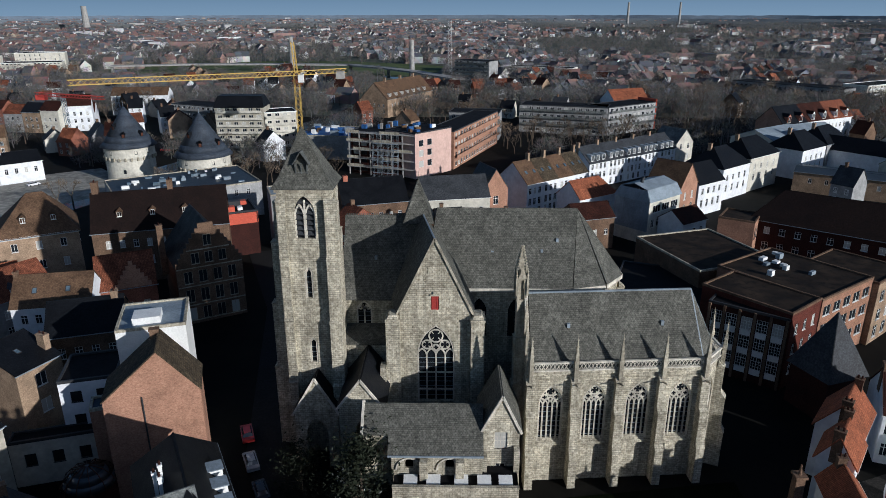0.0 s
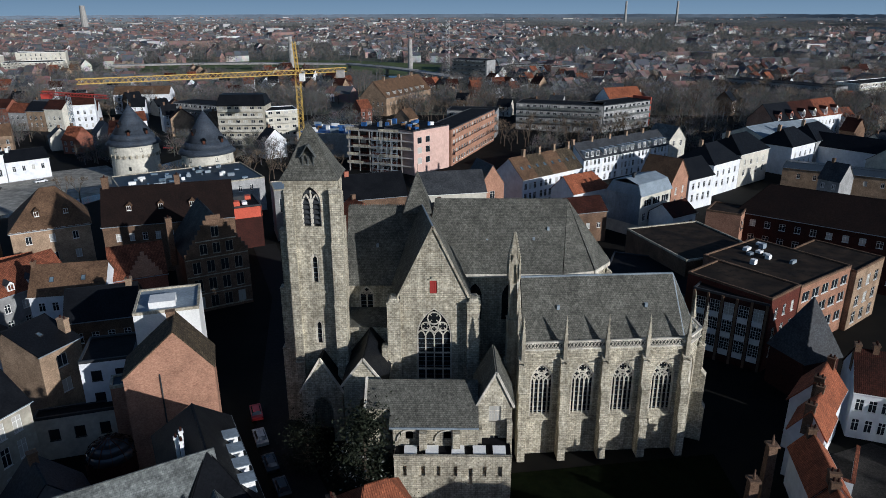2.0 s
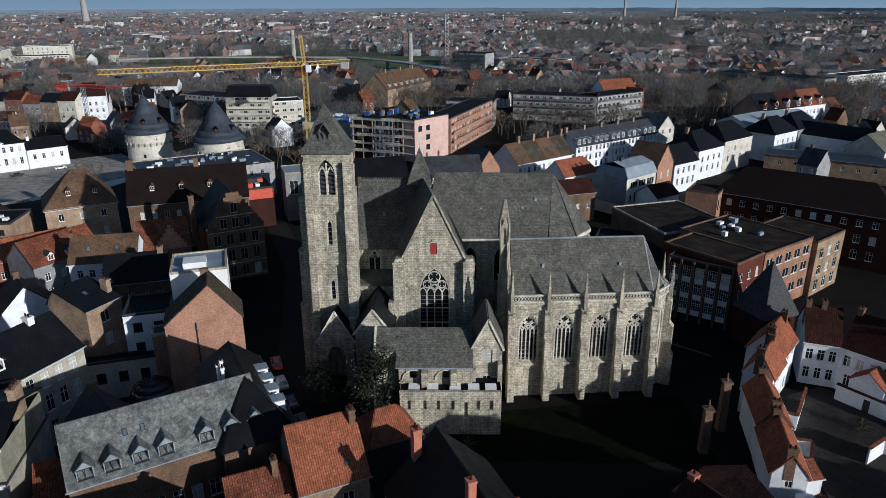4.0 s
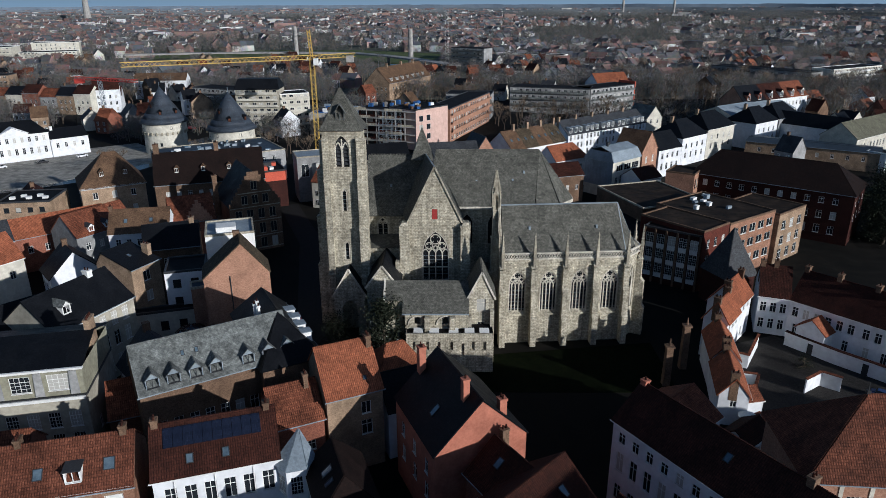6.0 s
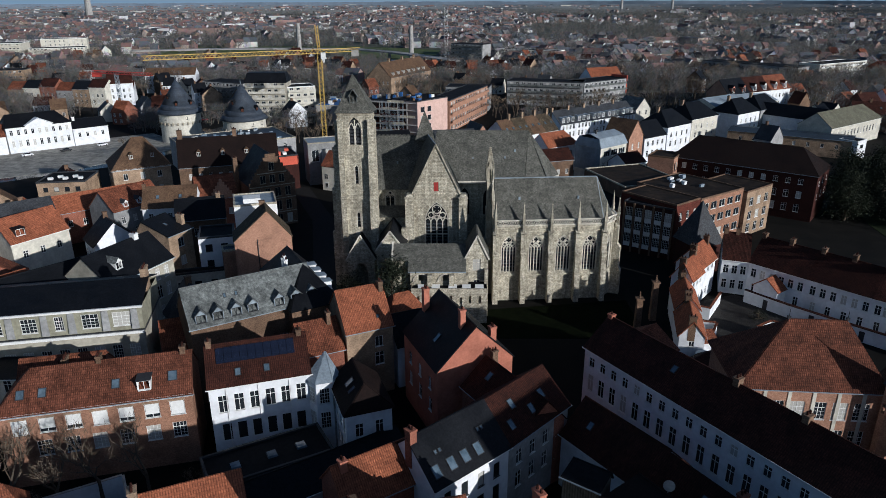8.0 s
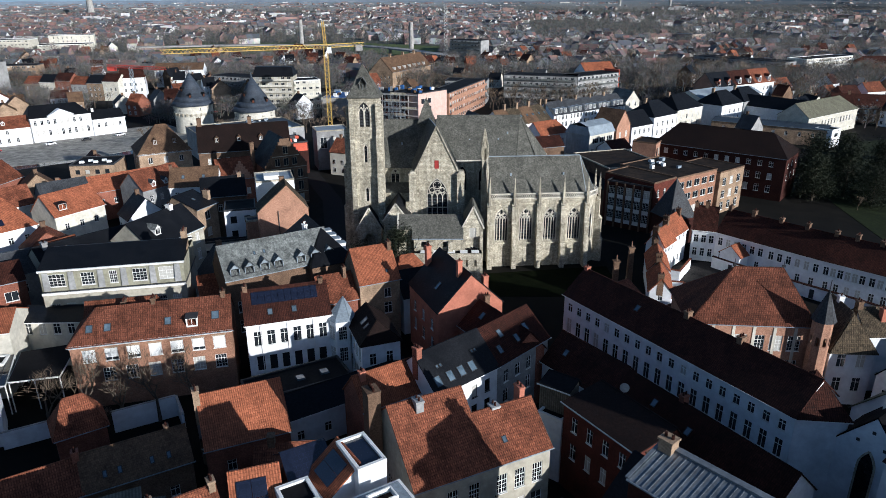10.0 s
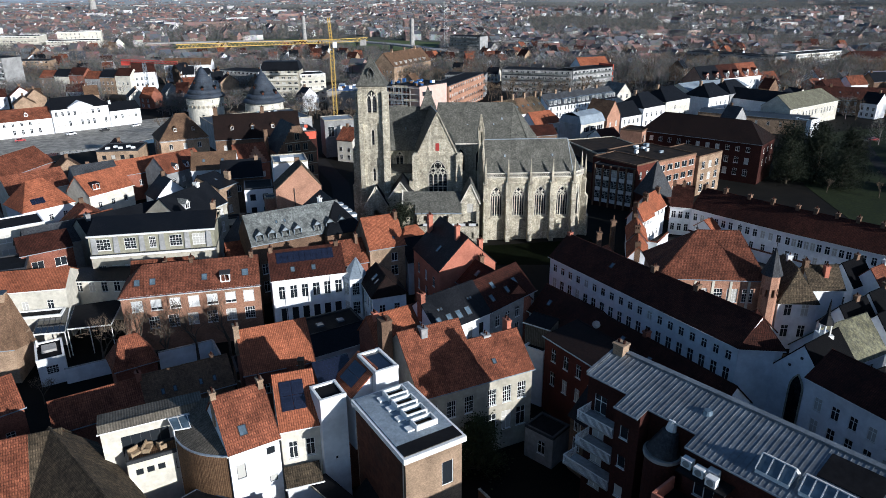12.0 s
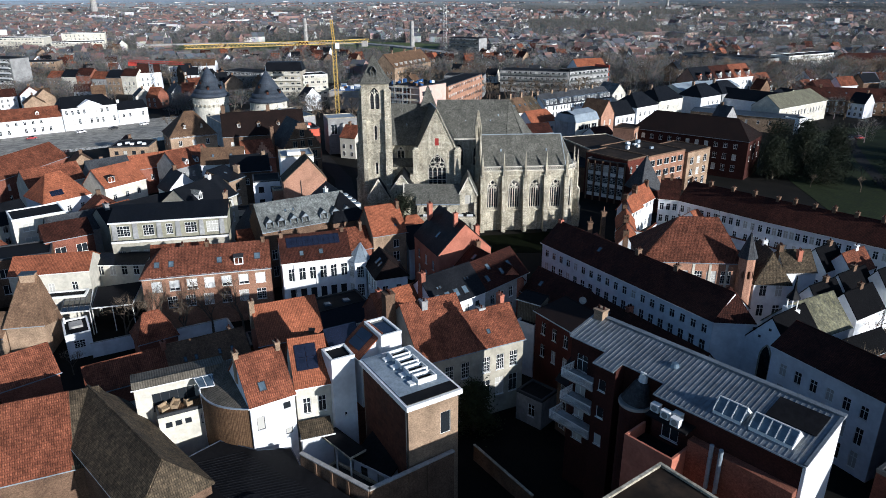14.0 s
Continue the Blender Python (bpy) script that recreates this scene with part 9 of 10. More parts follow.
cr = tagged(new("tower_crane"), "yellow lattice tower crane over the building site", "crane")
cr.matrix_world = pose(-55.4, 244.6, GZ)
bm = bmesh.new()
lattice(bm, (0, 0, 0), (0, 0, 38.4), 1.7, 20)
part("mast", bm, CRANE_Y, cr)
bm = bmesh.new()
lattice(bm, (0, 0, 38.4), (-56.4, -45.8, 39.6), 1.5, 42)
part("jib", bm, CRANE_Y, cr)
bm = bmesh.new()
lattice(bm, (0, 0, 38.4), (15.5, 12.6, 38.4), 1.4, 9)
part("counter_jib", bm, CRANE_Y, cr)
bm = bmesh.new()
lattice(bm, (0, 0, 38.4), (-.6, -.5, 49), 1.0, 7)
part("tower_head", bm, CRANE_Y, cr)
bm = bmesh.new()
box(bm, 12.4, 9.4, 35.6, 15.2, 12.4, 38.2)
part("counterweight", bm, CONCRETE, cr)
bm = bmesh.new()
box(bm, .9, -2, 35.4, 2.6, .2, 38.0)
part("cab", bm, TRIM, cr)
for q_ in ((-40, -32.5, 40), (-20, -16.2, 39.5), (14.6, 11.9, 39)):
    bm = bmesh.new()
    rod(bm, (-.6, -.5, 48.8), q_, .05)
    part("tie_bar", bm, DARKTRIM, cr)
cr2 = tagged(new("tower_crane"), "red lattice crane with a low jib", "crane")
cr2.matrix_world = pose(-168, 293, GZ)
bm = bmesh.new()
lattice(bm, (0, 0, 0), (0, 0, 24.4), 1.4, 14)
part("mast", bm, LEAD, cr2)
bm = bmesh.new()
lattice(bm, (-15, 6, 24.8), (22, -9, 24.8), 1.3, 22)
box(bm, -15, 5, 22.2, -11, 7.4, 24.4)
part("jib", bm, CRANE_R, cr2)
for x_, y_, h_, lab in ((-3.5, 640, 50, "tall white lattice mast on the skyline"), (-38.7, 650, 33, "tall concrete chimney stack on the skyline"), (-162, 700, 34, "slim concrete tower on the skyline")):
    bm = bmesh.new()
    if "lattice" in lab:
        lattice(bm, (0, 0, 0), (0, 0, h_), 3.0, 16)
    else:
        rod(bm, (0, 0, 0), (0, 0, h_), 2.6, sides=10, r2=2.0)
    ob = tagged(part("mast", bm, CONCRETE if "concrete" in lab else TRIM), lab, "mast")
    ob.matrix_world = pose(x_, y_, GZ)

# far landmarks
for x_, y_, h_, r_, lab in ((631, 2600, 84, 5, "slim far factory chimney"), (817, 2600, 84, 5, "slim far factory chimney"), (-1145, 2200, 70, 11, "far concrete water tower")):
    bm = bmesh.new()
    rod(bm, (0, 0, 0), (0, 0, h_), r_, sides=10, r2=r_ * .7)
    ob = tagged(part("factory_chimney" if r_ < 9 else "water_tower", bm, CONCRETE), lab + " on the horizon", "chimney" if r_ < 9 else "tower")
    ob.matrix_world = pose(x_, y_, GZ)
br = tagged(new("road_bridge"), "long curved concrete road bridge over the river", "bridge")
line = [(-340, 689), (-262, 712), (-182, 716), (-104, 705), (-62, 664), (-34, 626), (4, 560)]
bm = bmesh.new()
for (xa, ya), (xb, yb) in zip(line, line[1:]):
    n_ = Vector((-(yb - ya), xb - xa)).normalized() * 6
    slab(bm, [(xa - n_.x, ya - n_.y, 5), (xb - n_.x, yb - n_.y, 5), (xb + n_.x, yb + n_.y, 5), (xa + n_.x, ya + n_.y, 5)], 1.4)
part("deck", bm, CONCRETE, br)
for i, (xa, ya) in enumerate(line):
    bm = bmesh.new()
    rod(bm, (xa, ya, GZ), (xa, ya, 5), 1.6, sides=8)
    part("pier", bm, CONCRETE, br)
OCC += [(x_ + (x2_ - x_) * k_ / 6, y_ + (y2_ - y_) * k_ / 6, 26) for (x_, y_), (x2_, y2_) in zip(line, line[1:]) for k_ in range(7)]

# ---- trees ----
def branch(bm, p, d, r, length, level, rnd, tips):
    q = p + d * length
    rod(bm, p, q, r, sides=5 if level < 2 else 3, r2=r * .62)
    if level >= 4:
        tips.append((q, d))
        return
    for k in range(rnd.choice((2, 3, 3)) if level < 3 else 2):
        ax = Vector((rnd.uniform(-1, 1), rnd.uniform(-1, 1), rnd.uniform(-.2, .5)))
        nd = (d + ax.normalized() * rnd.uniform(.45, .85)).normalized()
        nd = (nd + Vector((0, 0, .12))).normalized()
        branch(bm, p + d * length * rnd.uniform(.72, 1.0), nd, r * .58, length * rnd.uniform(.62, .82), level + 1, rnd, tips)


def bare_tree(seed):
    """A leafless tree of about 10 m: trunk and limbs, and a crown of fine twigs."""
    rnd = random.Random(seed)
    root = new("bare_tree")
    bm, tips = bmesh.new(), []
    branch(bm, Vector((0, 0, 0)), Vector((0, 0, 1)), .22, 2.9, 0, rnd, tips)
    part("trunk", bm, BARK, root)
    bm = bmesh.new()
    for q, d in tips:
        for _ in range(7):
            a = q + Vector((rnd.gauss(0, .25), rnd.gauss(0, .25), rnd.gauss(0, .25)))
            nd = (d + Vector((rnd.uniform(-1, 1), rnd.uniform(-1, 1), rnd.uniform(-.3, .8)))).normalized()
            s = nd.cross(Vector((rnd.random(), rnd.random(), rnd.random()))).normalized() * rnd.uniform(.015, .04)
            b = a + nd * rnd.uniform(.5, 1.2)
            poly(bm, [a - s, a + s, b])
    part("crown", bm, TWIG, root, "crown of fine bare twigs")
    return root


TREES = [bare_tree(s) for s in (3, 8, 15, 27)]
for t in TREES:
    tagged(t, "bare brown winter tree with fine twigs", "tree")
made_tree = {i: 0 for i in range(4)}


def put_tree(x, y, h, k, rot=0.0, wide=1.0):
    m = Matrix.Translation((x, y, GZ)) @ Matrix.Rotation(rot, 4, "Z")
    sc = h / 9.5
    if made_tree[k] == 0:
        ob = TREES[k]
        ob.matrix_world = m
    else:
        ob = copy_thing(TREES[k], m)
    ob.scale = (sc * wide, sc * wide, sc)
    made_tree[k] += 1
    return ob


def evergreen(name, label, x, y, h, r, seed, n, leaf, spread=1.0, pale=0):
    rnd = random.Random(seed)
    root = tagged(new(name), label, "tree")
    root.matrix_world = pose(x, y, GZ)
    bm = bmesh.new()
    rod(bm, (0, 0, 0), (0, 0, h * .8), h * .03, sides=7, r2=.05)
    centres = []
    for i in range(int(26 * spread)):
        z = h * rnd.uniform(.1, .97)
        rad = r * (1 - (z / h) ** 1.6) * rnd.uniform(.35, 1.0) + .2
        a = rnd.uniform(0, 6.283)
        c = Vector((rad * math.cos(a), rad * math.sin(a), z))
        rod(bm, (0, 0, max(.3, z - rad * .4)), c, .07, sides=4, r2=.02)
        centres.append((c, r * rnd.uniform(.16, .34)))
    part("trunk", bm, BARK, root)
    for nm, mt, cnt, zmax in (("crown", leaf, n, 1.0), ("pale_sprays", LEAF_PALE, pale, .45)):
        if not cnt:
            continue
        bm = bmesh.new()
        for _ in range(cnt):
            c, q = rnd.choice(centres)
            if c.z > h * zmax or (nm == "pale_sprays" and c.x > r * .3):
                continue
            p = c + Vector((rnd.gauss(0, q), rnd.gauss(0, q), rnd.gauss(0, q * .7)))
            u = Vector((rnd.uniform(-1, 1), rnd.uniform(-1, 1), rnd.uniform(-.7, .7))).normalized()
            v = u.cross(Vector((rnd.uniform(-1, 1), rnd.uniform(-1, 1), rnd.uniform(-1, 1)))).normalized()
            s = rnd.uniform(.12, .3) * (h / 10) ** .5
            poly(bm, [p - u * s, p + v * s * .45, p + u * s, p - v * s * .45])
        part(nm, bm, mt, root)
    return root


evergreen("holly_tree", "dark evergreen tree with pale lower sprays beside the church", -10.6, 66.2, 12.6, 4.6, 4, 5200, LEAF, 1.6, pale=1700)
evergreen("yew_bush", "dark rounded yew before the tower porch", -19.5, 72.5, 7.0, 3.8, 6, 2600, LEAF, 1.2)
for i, (x_, y_, h_, r_) in enumerate(((113, 129, 14, 5.6), (118, 140, 19, 6.4), (125, 133, 16, 6.2), (131, 146, 17, 5.6), (137, 136, 17, 6.0), (128, 123, 12, 5.0), (150, 118, 15, 6.0), (168, 134, 17, 6.6), (176, 152, 17, 6.4), (160, 108, 15, 6.0), (186, 166, 16, 6.0))):
    evergreen("cedar_tree", "tall dark evergreen tree in the park", x_, y_, h_, r_, 20 + i, 9000, LEAF, 2.6)
evergreen("clipped_bush", "round clipped evergreen in the walled garden", 5.0, -15.4, 8.0, 2.7, 41, 9000, LEAF_BUSH, 3.2)
for i, (x_, y_, h_, r_) in enumerate(((-14.5, -29, 2.6, 2.2), (-23, -34, 2.2, 2.0), (62, 66, 2.2, 1.6), (-4, 62, 2.4, 2.6), (3, 61.5, 2.0, 2.2))):
    evergreen("garden_shrub", "low dark garden shrub", x_, y_, h_, r_, 60 + i, 700, LEAF)

rt = random.Random(11)
spots = [(-53, 10.5, 12), (-48, 12, 11.5), (-43, 13, 13), (-38, 15, 12), (-58, 10, 11), (-31, 13, 6), (-63, 0, 5), (-50, 8, 6), (66.5, -9.5, 13), (63.0, -10.5, 12), (78, 12, 10), (76, 4, 9),
         (142, 126, 6), (134, 112, 6), (121, 118, 5), (182, 178, 10), (196, 182, 11), (205, 186, 11),
         (-31, 205, 9), (-24, 210, 10), (-66, 240, 11), (-72, 262, 12), (-60, 268, 12), (-74, 232, 10), (-56, 254, 11), (-50, 240, 10),
         (-140, 292, 10), (-128, 300, 11), (-112, 305, 11), (-100, 300, 10), (-154, 318, 10), (-168, 330, 10)]
for x_, y_, h_ in spots:
    put_tree(x_, y_, h_, rt.randrange(4), rt.uniform(0, 6.28), rt.uniform(.9, 1.2))
    OCC.append((x_, y_, 3))
def scatter(n, xr, yr, hr, seed):
    r_ = random.Random(seed)
    k = 0
    for _ in range(n * 4):
        x_, y_ = r_.uniform(*xr), r_.uniform(*yr)
        if any((x_ - a) ** 2 + (y_ - b) ** 2 < (c + 2.5) ** 2 for a, b, c in OCC):
            continue
        put_tree(x_, y_, r_.uniform(*hr), r_.randrange(4), r_.uniform(0, 6.28), r_.uniform(.9, 1.35))
        OCC.append((x_, y_, 3.0))
        k += 1
        if k >= n:
            break


OCC += [(x_, y_, 9) for x_ in range(-24, 40, 8) for y_ in range(60, 106, 8)] + [(x_, y_, 8) for x_ in range(44, 90, 8) for y_ in range(36, 78, 8)]
for line, gap in (([(-420, 40), (-240, 150), (-135, 226), (-100, 285), (-60, 420), (-40, 620)], 15), ([(-330, 360), (-190, 330), (-120, 305), (0, 330), (120, 390)], 9), ([(-27, 20), (-27, 60), (-29, 90), (-36, 130), (-50, 165)], 6), ([(10, 215), (60, 245), (130, 300), (260, 390)], 7), ([(-288, 124), (-190, 175), (-140, 236)], 22)):
    for (xa, ya), (xb, yb) in zip(line, line[1:]):
        n_ = int(math.hypot(xb - xa, yb - ya) / 8) + 1
        OCC += [(xa + (xb - xa) * i / n_, ya + (yb - ya) * i / n_, gap) for i in range(n_ + 1)]
scatter(34, (15, 130), (290, 372), (9, 14), 1)
scatter(22, (20, 75), (300, 345), (8, 12), 9)
scatter(80, (120, 330), (330, 500), (12, 19), 2)
scatter(30, (190, 320), (190, 280), (8, 13), 3)
scatter(60, (-420, -190), (300, 470), (9, 14), 4)
scatter(40, (-80, 30), (360, 480), (9, 14), 5)
scatter(20, (-130, -40), (200, 330), (8, 12), 6)

# ---- other town houses ----
def plain_house(k, L, D, h, rise, wall, tile, label):
    """A small town house of four parts: wall, roof, chimney, and its far-seen windows."""
    root = tagged(new("town_house"), label, "house", "town houses")
    bm = bmesh.new()
    for a, b in (((0, 0), (L, 0)), ((L, 0), (L, D)), ((L, D), (0, D)), ((0, D), (0, 0))):
        poly(bm, [(*a, 0), (*b, 0), (*b, h), (*a, h)])
    for x in (0, L):
        t = [(x, 0, h), (x, D, h), (x, D / 2, h + rise)]
        poly(bm, t if x else t[::-1])
    part("wall", bm, wall, root)
    bm = bmesh.new()
    s = rise / (D / 2)
    slab(bm, [(-.2, -.3, h - .3 * s), (L + .2, -.3, h - .3 * s), (L + .2, D / 2, h + rise), (-.2, D / 2, h + rise)])
    slab(bm, [(L + .2, D + .3, h - .3 * s), (-.2, D + .3, h - .3 * s), (-.2, D / 2, h + rise), (L + .2, D / 2, h + rise)])
    part("roof", bm, tile, root)
    bm = bmesh.new()
    n = max(2, int(L / 2.6))
    for y, sg in ((0, -1), (D, 1)):
        for z in [zz for zz in (1.0, 3.9, 6.8) if zz + 1.8 < h]:
            for i in range(n):
                x = L * (i + .5) / n
                ya, yb = sorted((y, y + sg * .05))
                box(bm, x - .6, ya - .02, z - .1, x + .6, yb, z + 1.75, 1)
                ya, yb = sorted((y, y + sg * .07))
                box(bm, x - .5, ya, z, x - .04, yb, z + 1.65, 0)
                box(bm, x + .04, ya, z, x + .5, yb, z + 1.65, 0)
    ob = part("window_front", bm, [GLASS_DARK, TRIM], root)
    ob["kind"] = "stuff"
    bm = bmesh.new()
    box(bm, L * .2, D / 2 - .5, h + rise - 1, L * .2 + .8, D / 2 + .5, h + rise + 1.1)
    box(bm, L * .2 - .06, D / 2 - .56, h + rise + 1.1, L * .2 + .86, D / 2 + .56, h + rise + 1.3)
    part("chimney", bm, BRICK_BROWN, root)
    return root


KINDS = []
rk = random.Random(21)
combos = [(BRICK, TILE, "red brick house with orange tiled roof"), (WHITE, TILE, "white house with orange tiled roof"), (CREAM, SLATE_DARK, "cream house with black slate roof"), (BRICK_BROWN, TILE_DARK, "brown brick house with dark red roof"),
          (WHITE, SLATE_DARK, "white house with black slate roof"), (BRICK_TAN, TILE_BROWN, "tan brick house with brown roof"), (GREY, SLATE, "grey house with slate roof"), (BRICK, TILE_BRIGHT, "red brick house with bright orange roof"),
          (CREAM, TILE, "cream house with orange tiled roof"), (BRICK_BROWN, SLATE_DARK, "brown brick house with slate roof"), (BRICK_TAN, TILE_DARK, "tan brick house with dark red roof"), (WHITE, TILE_DARK, "white house with dark red roof")]
for i, (w_, t_k, lab) in enumerate(combos * 2):
    KINDS.append([plain_house(i, rk.uniform(6.5, 9.5), rk.uniform(8.5, 11), rk.uniform(5.8, 9.0), rk.uniform(3.2, 5.2), w_, t_k, lab), 0])
placed = 0
rp = random.Random(33)


def clear(x, y, r):
    return not any(abs(x - a) < c + r and (x - a) ** 2 + (y - b) ** 2 < (c * .8 + r) ** 2 for a, b, c in OCC)


for _ in range(900):
    y0 = rp.uniform(60, 620) if rp.random() < .75 else rp.uniform(-60, 120)
    x0 = rp.uniform(-1, 1) * (.72 * (y0 + 105) + 20)
    if x0 < -98 and 122 < y0 < 275 or x0 > 45 and y0 < 200 or x0 > 120 and rp.random() < .65 or (-95 < x0 < 30 and 200 < y0 < 300):
        continue
    ang = rp.choice((.55, .55 + math.pi / 2, .2, -.9, .9, -.35)) + rp.uniform(-.1, .1)
    xx, yy = x0, y0
    for _i in range(rp.randrange(2, 9)):
        kind = rp.choice(KINDS)
        cx_, cy_ = xx + 4 * math.cos(ang) - 4.5 * math.sin(ang), yy + 4 * math.sin(ang) + 4.5 * math.cos(ang)
        if clear(cx_, cy_, 5.6):
            m = Matrix.Translation((xx, yy, GZ)) @ Matrix.Rotation(ang, 4, "Z")
            if kind[1] == 0:
                kind[0].matrix_world = m
            else:
                copy_thing(kind[0], m)
            kind[1] += 1
            OCC.append((cx_, cy_, 4.4))
            placed += 1
        xx, yy = xx + 8.6 * math.cos(ang), yy + 8.6 * math.sin(ang)
    if placed > 235:
        break
for k_, used in KINDS:
    if not used:
        for ob in (*k_.children, k_):
            bpy.data.objects.remove(ob)

# ---- the far town, woods and horizon ----
def island_mat(name, cols, rough=.9):
    """One of several colours for each separate piece."""
    m = bpy.data.materials.new(name)
    m.use_nodes = True
    n, l = m.node_tree.nodes, m.node_tree.links
    geo, rampn = n.new("ShaderNodeNewGeometry"), n.new("ShaderNodeValToRGB")
    rampn.color_ramp.interpolation = "CONSTANT"
    el = rampn.color_ramp.elements
    while len(el) < len(cols):
        el.new(.5)
    for i, c in enumerate(cols):
        el[i].position, el[i].color = i / len(cols), (*c, 1)
    l.new(geo.outputs["Random Per Island"], rampn.inputs[0])
    nz, mx = n.new("ShaderNodeTexNoise"), n.new("ShaderNodeMix")
    nz.inputs["Scale"].default_value = .25
    l.new(geo.outputs["Position"], nz.inputs["Vector"])
    mx.data_type, mx.blend_type = "RGBA", "MULTIPLY"
    mx.inputs["Factor"].default_value = .5
    l.new(rampn.outputs[0], mx.inputs["A"])
    l.new(nz.outputs["Color"], mx.inputs["B"])
    l.new(mx.outputs["Result"], n["Principled BSDF"].inputs["Base Color"])
    n["Principled BSDF"].inputs["Roughness"].default_value = rough
    return m


# aerial haze is put into these far colours: greyed, cooled and paled
FAR_WALL = island_mat("haze-greyed far house walls", [(.78, .78, .77), (.34, .22, .18), (.48, .38, .31), (.68, .65, .60), (.33, .22, .19), (.46, .46, .46), (.80, .80, .79), (.62, .61, .60)])
FAR_ROOF = island_mat("haze-greyed far house roofs", [(.22, .125, .11), (.10, .11, .125), (.16, .125, .115), (.19, .12, .105), (.075, .083, .098), (.15, .145, .145), (.24, .135, .115), (.12, .13, .15)])
FAR_TREE = island_mat("haze-greyed far winter woods", [(.235, .22, .205), (.20, .20, .20), (.26, .235, .205), (.11, .125, .11), (.22, .215, .21), (.27, .215, .165)], 1)
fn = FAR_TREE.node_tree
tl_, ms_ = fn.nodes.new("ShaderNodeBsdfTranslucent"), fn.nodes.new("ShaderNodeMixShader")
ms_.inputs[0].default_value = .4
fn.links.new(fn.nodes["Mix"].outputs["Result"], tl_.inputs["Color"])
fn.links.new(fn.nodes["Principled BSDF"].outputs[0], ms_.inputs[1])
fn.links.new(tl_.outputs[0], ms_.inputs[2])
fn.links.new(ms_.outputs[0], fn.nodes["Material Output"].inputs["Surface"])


def from_lists(name, v, f, mats, idx=None):
    me = bpy.data.meshes.new(name)
    me.from_pydata(v, [], f)
    for m in mats:
        me.materials.append(m)
    if idx is not None:
        me.polygons.foreach_set("material_index", idx)
    me.update()
    return new(name, me)


rf_ = random.Random(77)
V, F, I = [], [], []


def far_house(x, y, ang, L, D, h, r, flat_top=False):
    c, s = math.cos(ang), math.sin(ang)
    P = lambda a, b, z: (x + a * c - b * s, y + a * s + b * c, GZ + z)
    n = len(V)
    V.extend([P(0, 0, 0), P(L, 0, 0), P(L, D, 0), P(0, D, 0), P(0, 0, h), P(L, 0, h), P(L, D, h), P(0, D, h), P(0, D / 2, h + r), P(L, D / 2, h + r)])
    F.extend([(n, n + 1, n + 5, n + 4), (n + 1, n + 2, n + 6, n + 9, n + 5), (n + 2, n + 3, n + 7, n + 6), (n + 3, n, n + 4, n + 8, n + 7)])
    I.extend([0] * 4)
    m = len(V)
    e = .3
    V.extend([P(-e, -e, h - .2), P(L + e, -e, h - .2), P(L + e, D / 2, h + r + .1), P(-e, D / 2, h + r + .1), P(L + e, D + e, h - .2), P(-e, D + e, h - .2)])
    F.extend([(m, m + 1, m + 2, m + 3), (m + 3, m + 2, m + 4, m + 5)])
    I.extend([1, 1])


def meadow(x, y):
    """The open river meadow and the bridge over it."""
    return -380 < x < -8 and 612 < y < 800 and y < 690 + (x + 380) * .9


def town_here(x, y):
    """How thickly the far plain is built, from open woods to dense town."""
    q = noise.noise(Vector((x * .0035, y * .0016, 3.7)))
    return (.5 + q * .9 - (.34 if x > .1 * y else 0))


for _ in range(7600):
    y0 = 150 + 4150 * rf_.random() ** 1.75
    x0 = rf_.uniform(-1, 1) * (.70 * (y0 + 105) + 20)
    if y0 < 460 and -290 < x0 < 260 or meadow(x0, y0):
        continue
    if rf_.random() > town_here(x0, y0) + (.12 if y0 > 500 else .5) or (y0 < 640 and (not clear(x0, y0, 9) or x0 > 45 and y0 < 220 or x0 < -98 and 110 < y0 < 285)):
        continue
    ang = rf_.choice((.1, .5, -.4, 1.2, -1.0, .9)) + rf_.uniform(-.15, .15)
    big = rf_.random()
    if big < .04 and y0 > 480:
        far_house(x0, y0, ang, rf_.uniform(25, 60), rf_.uniform(14, 25), rf_.uniform(7, 16), .3)
        continue
    xx, yy = x0, y0
    for _i in range(rf_.randrange(1, 5)):
        L_ = rf_.uniform(7, 13)
        if y0 < 640 and not clear(xx + 4, yy + 4, 7):
            break
        far_house(xx, yy, ang, L_, rf_.uniform(8, 11), rf_.uniform(4.5, 8), rf_.uniform(3, 5.5))
        xx, yy = xx + (L_ + rf_.choice((.1, .1, 4))) * math.cos(ang), yy + (L_ + .1) * math.sin(ang)
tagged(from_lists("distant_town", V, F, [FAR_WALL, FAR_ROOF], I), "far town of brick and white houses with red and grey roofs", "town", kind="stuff")

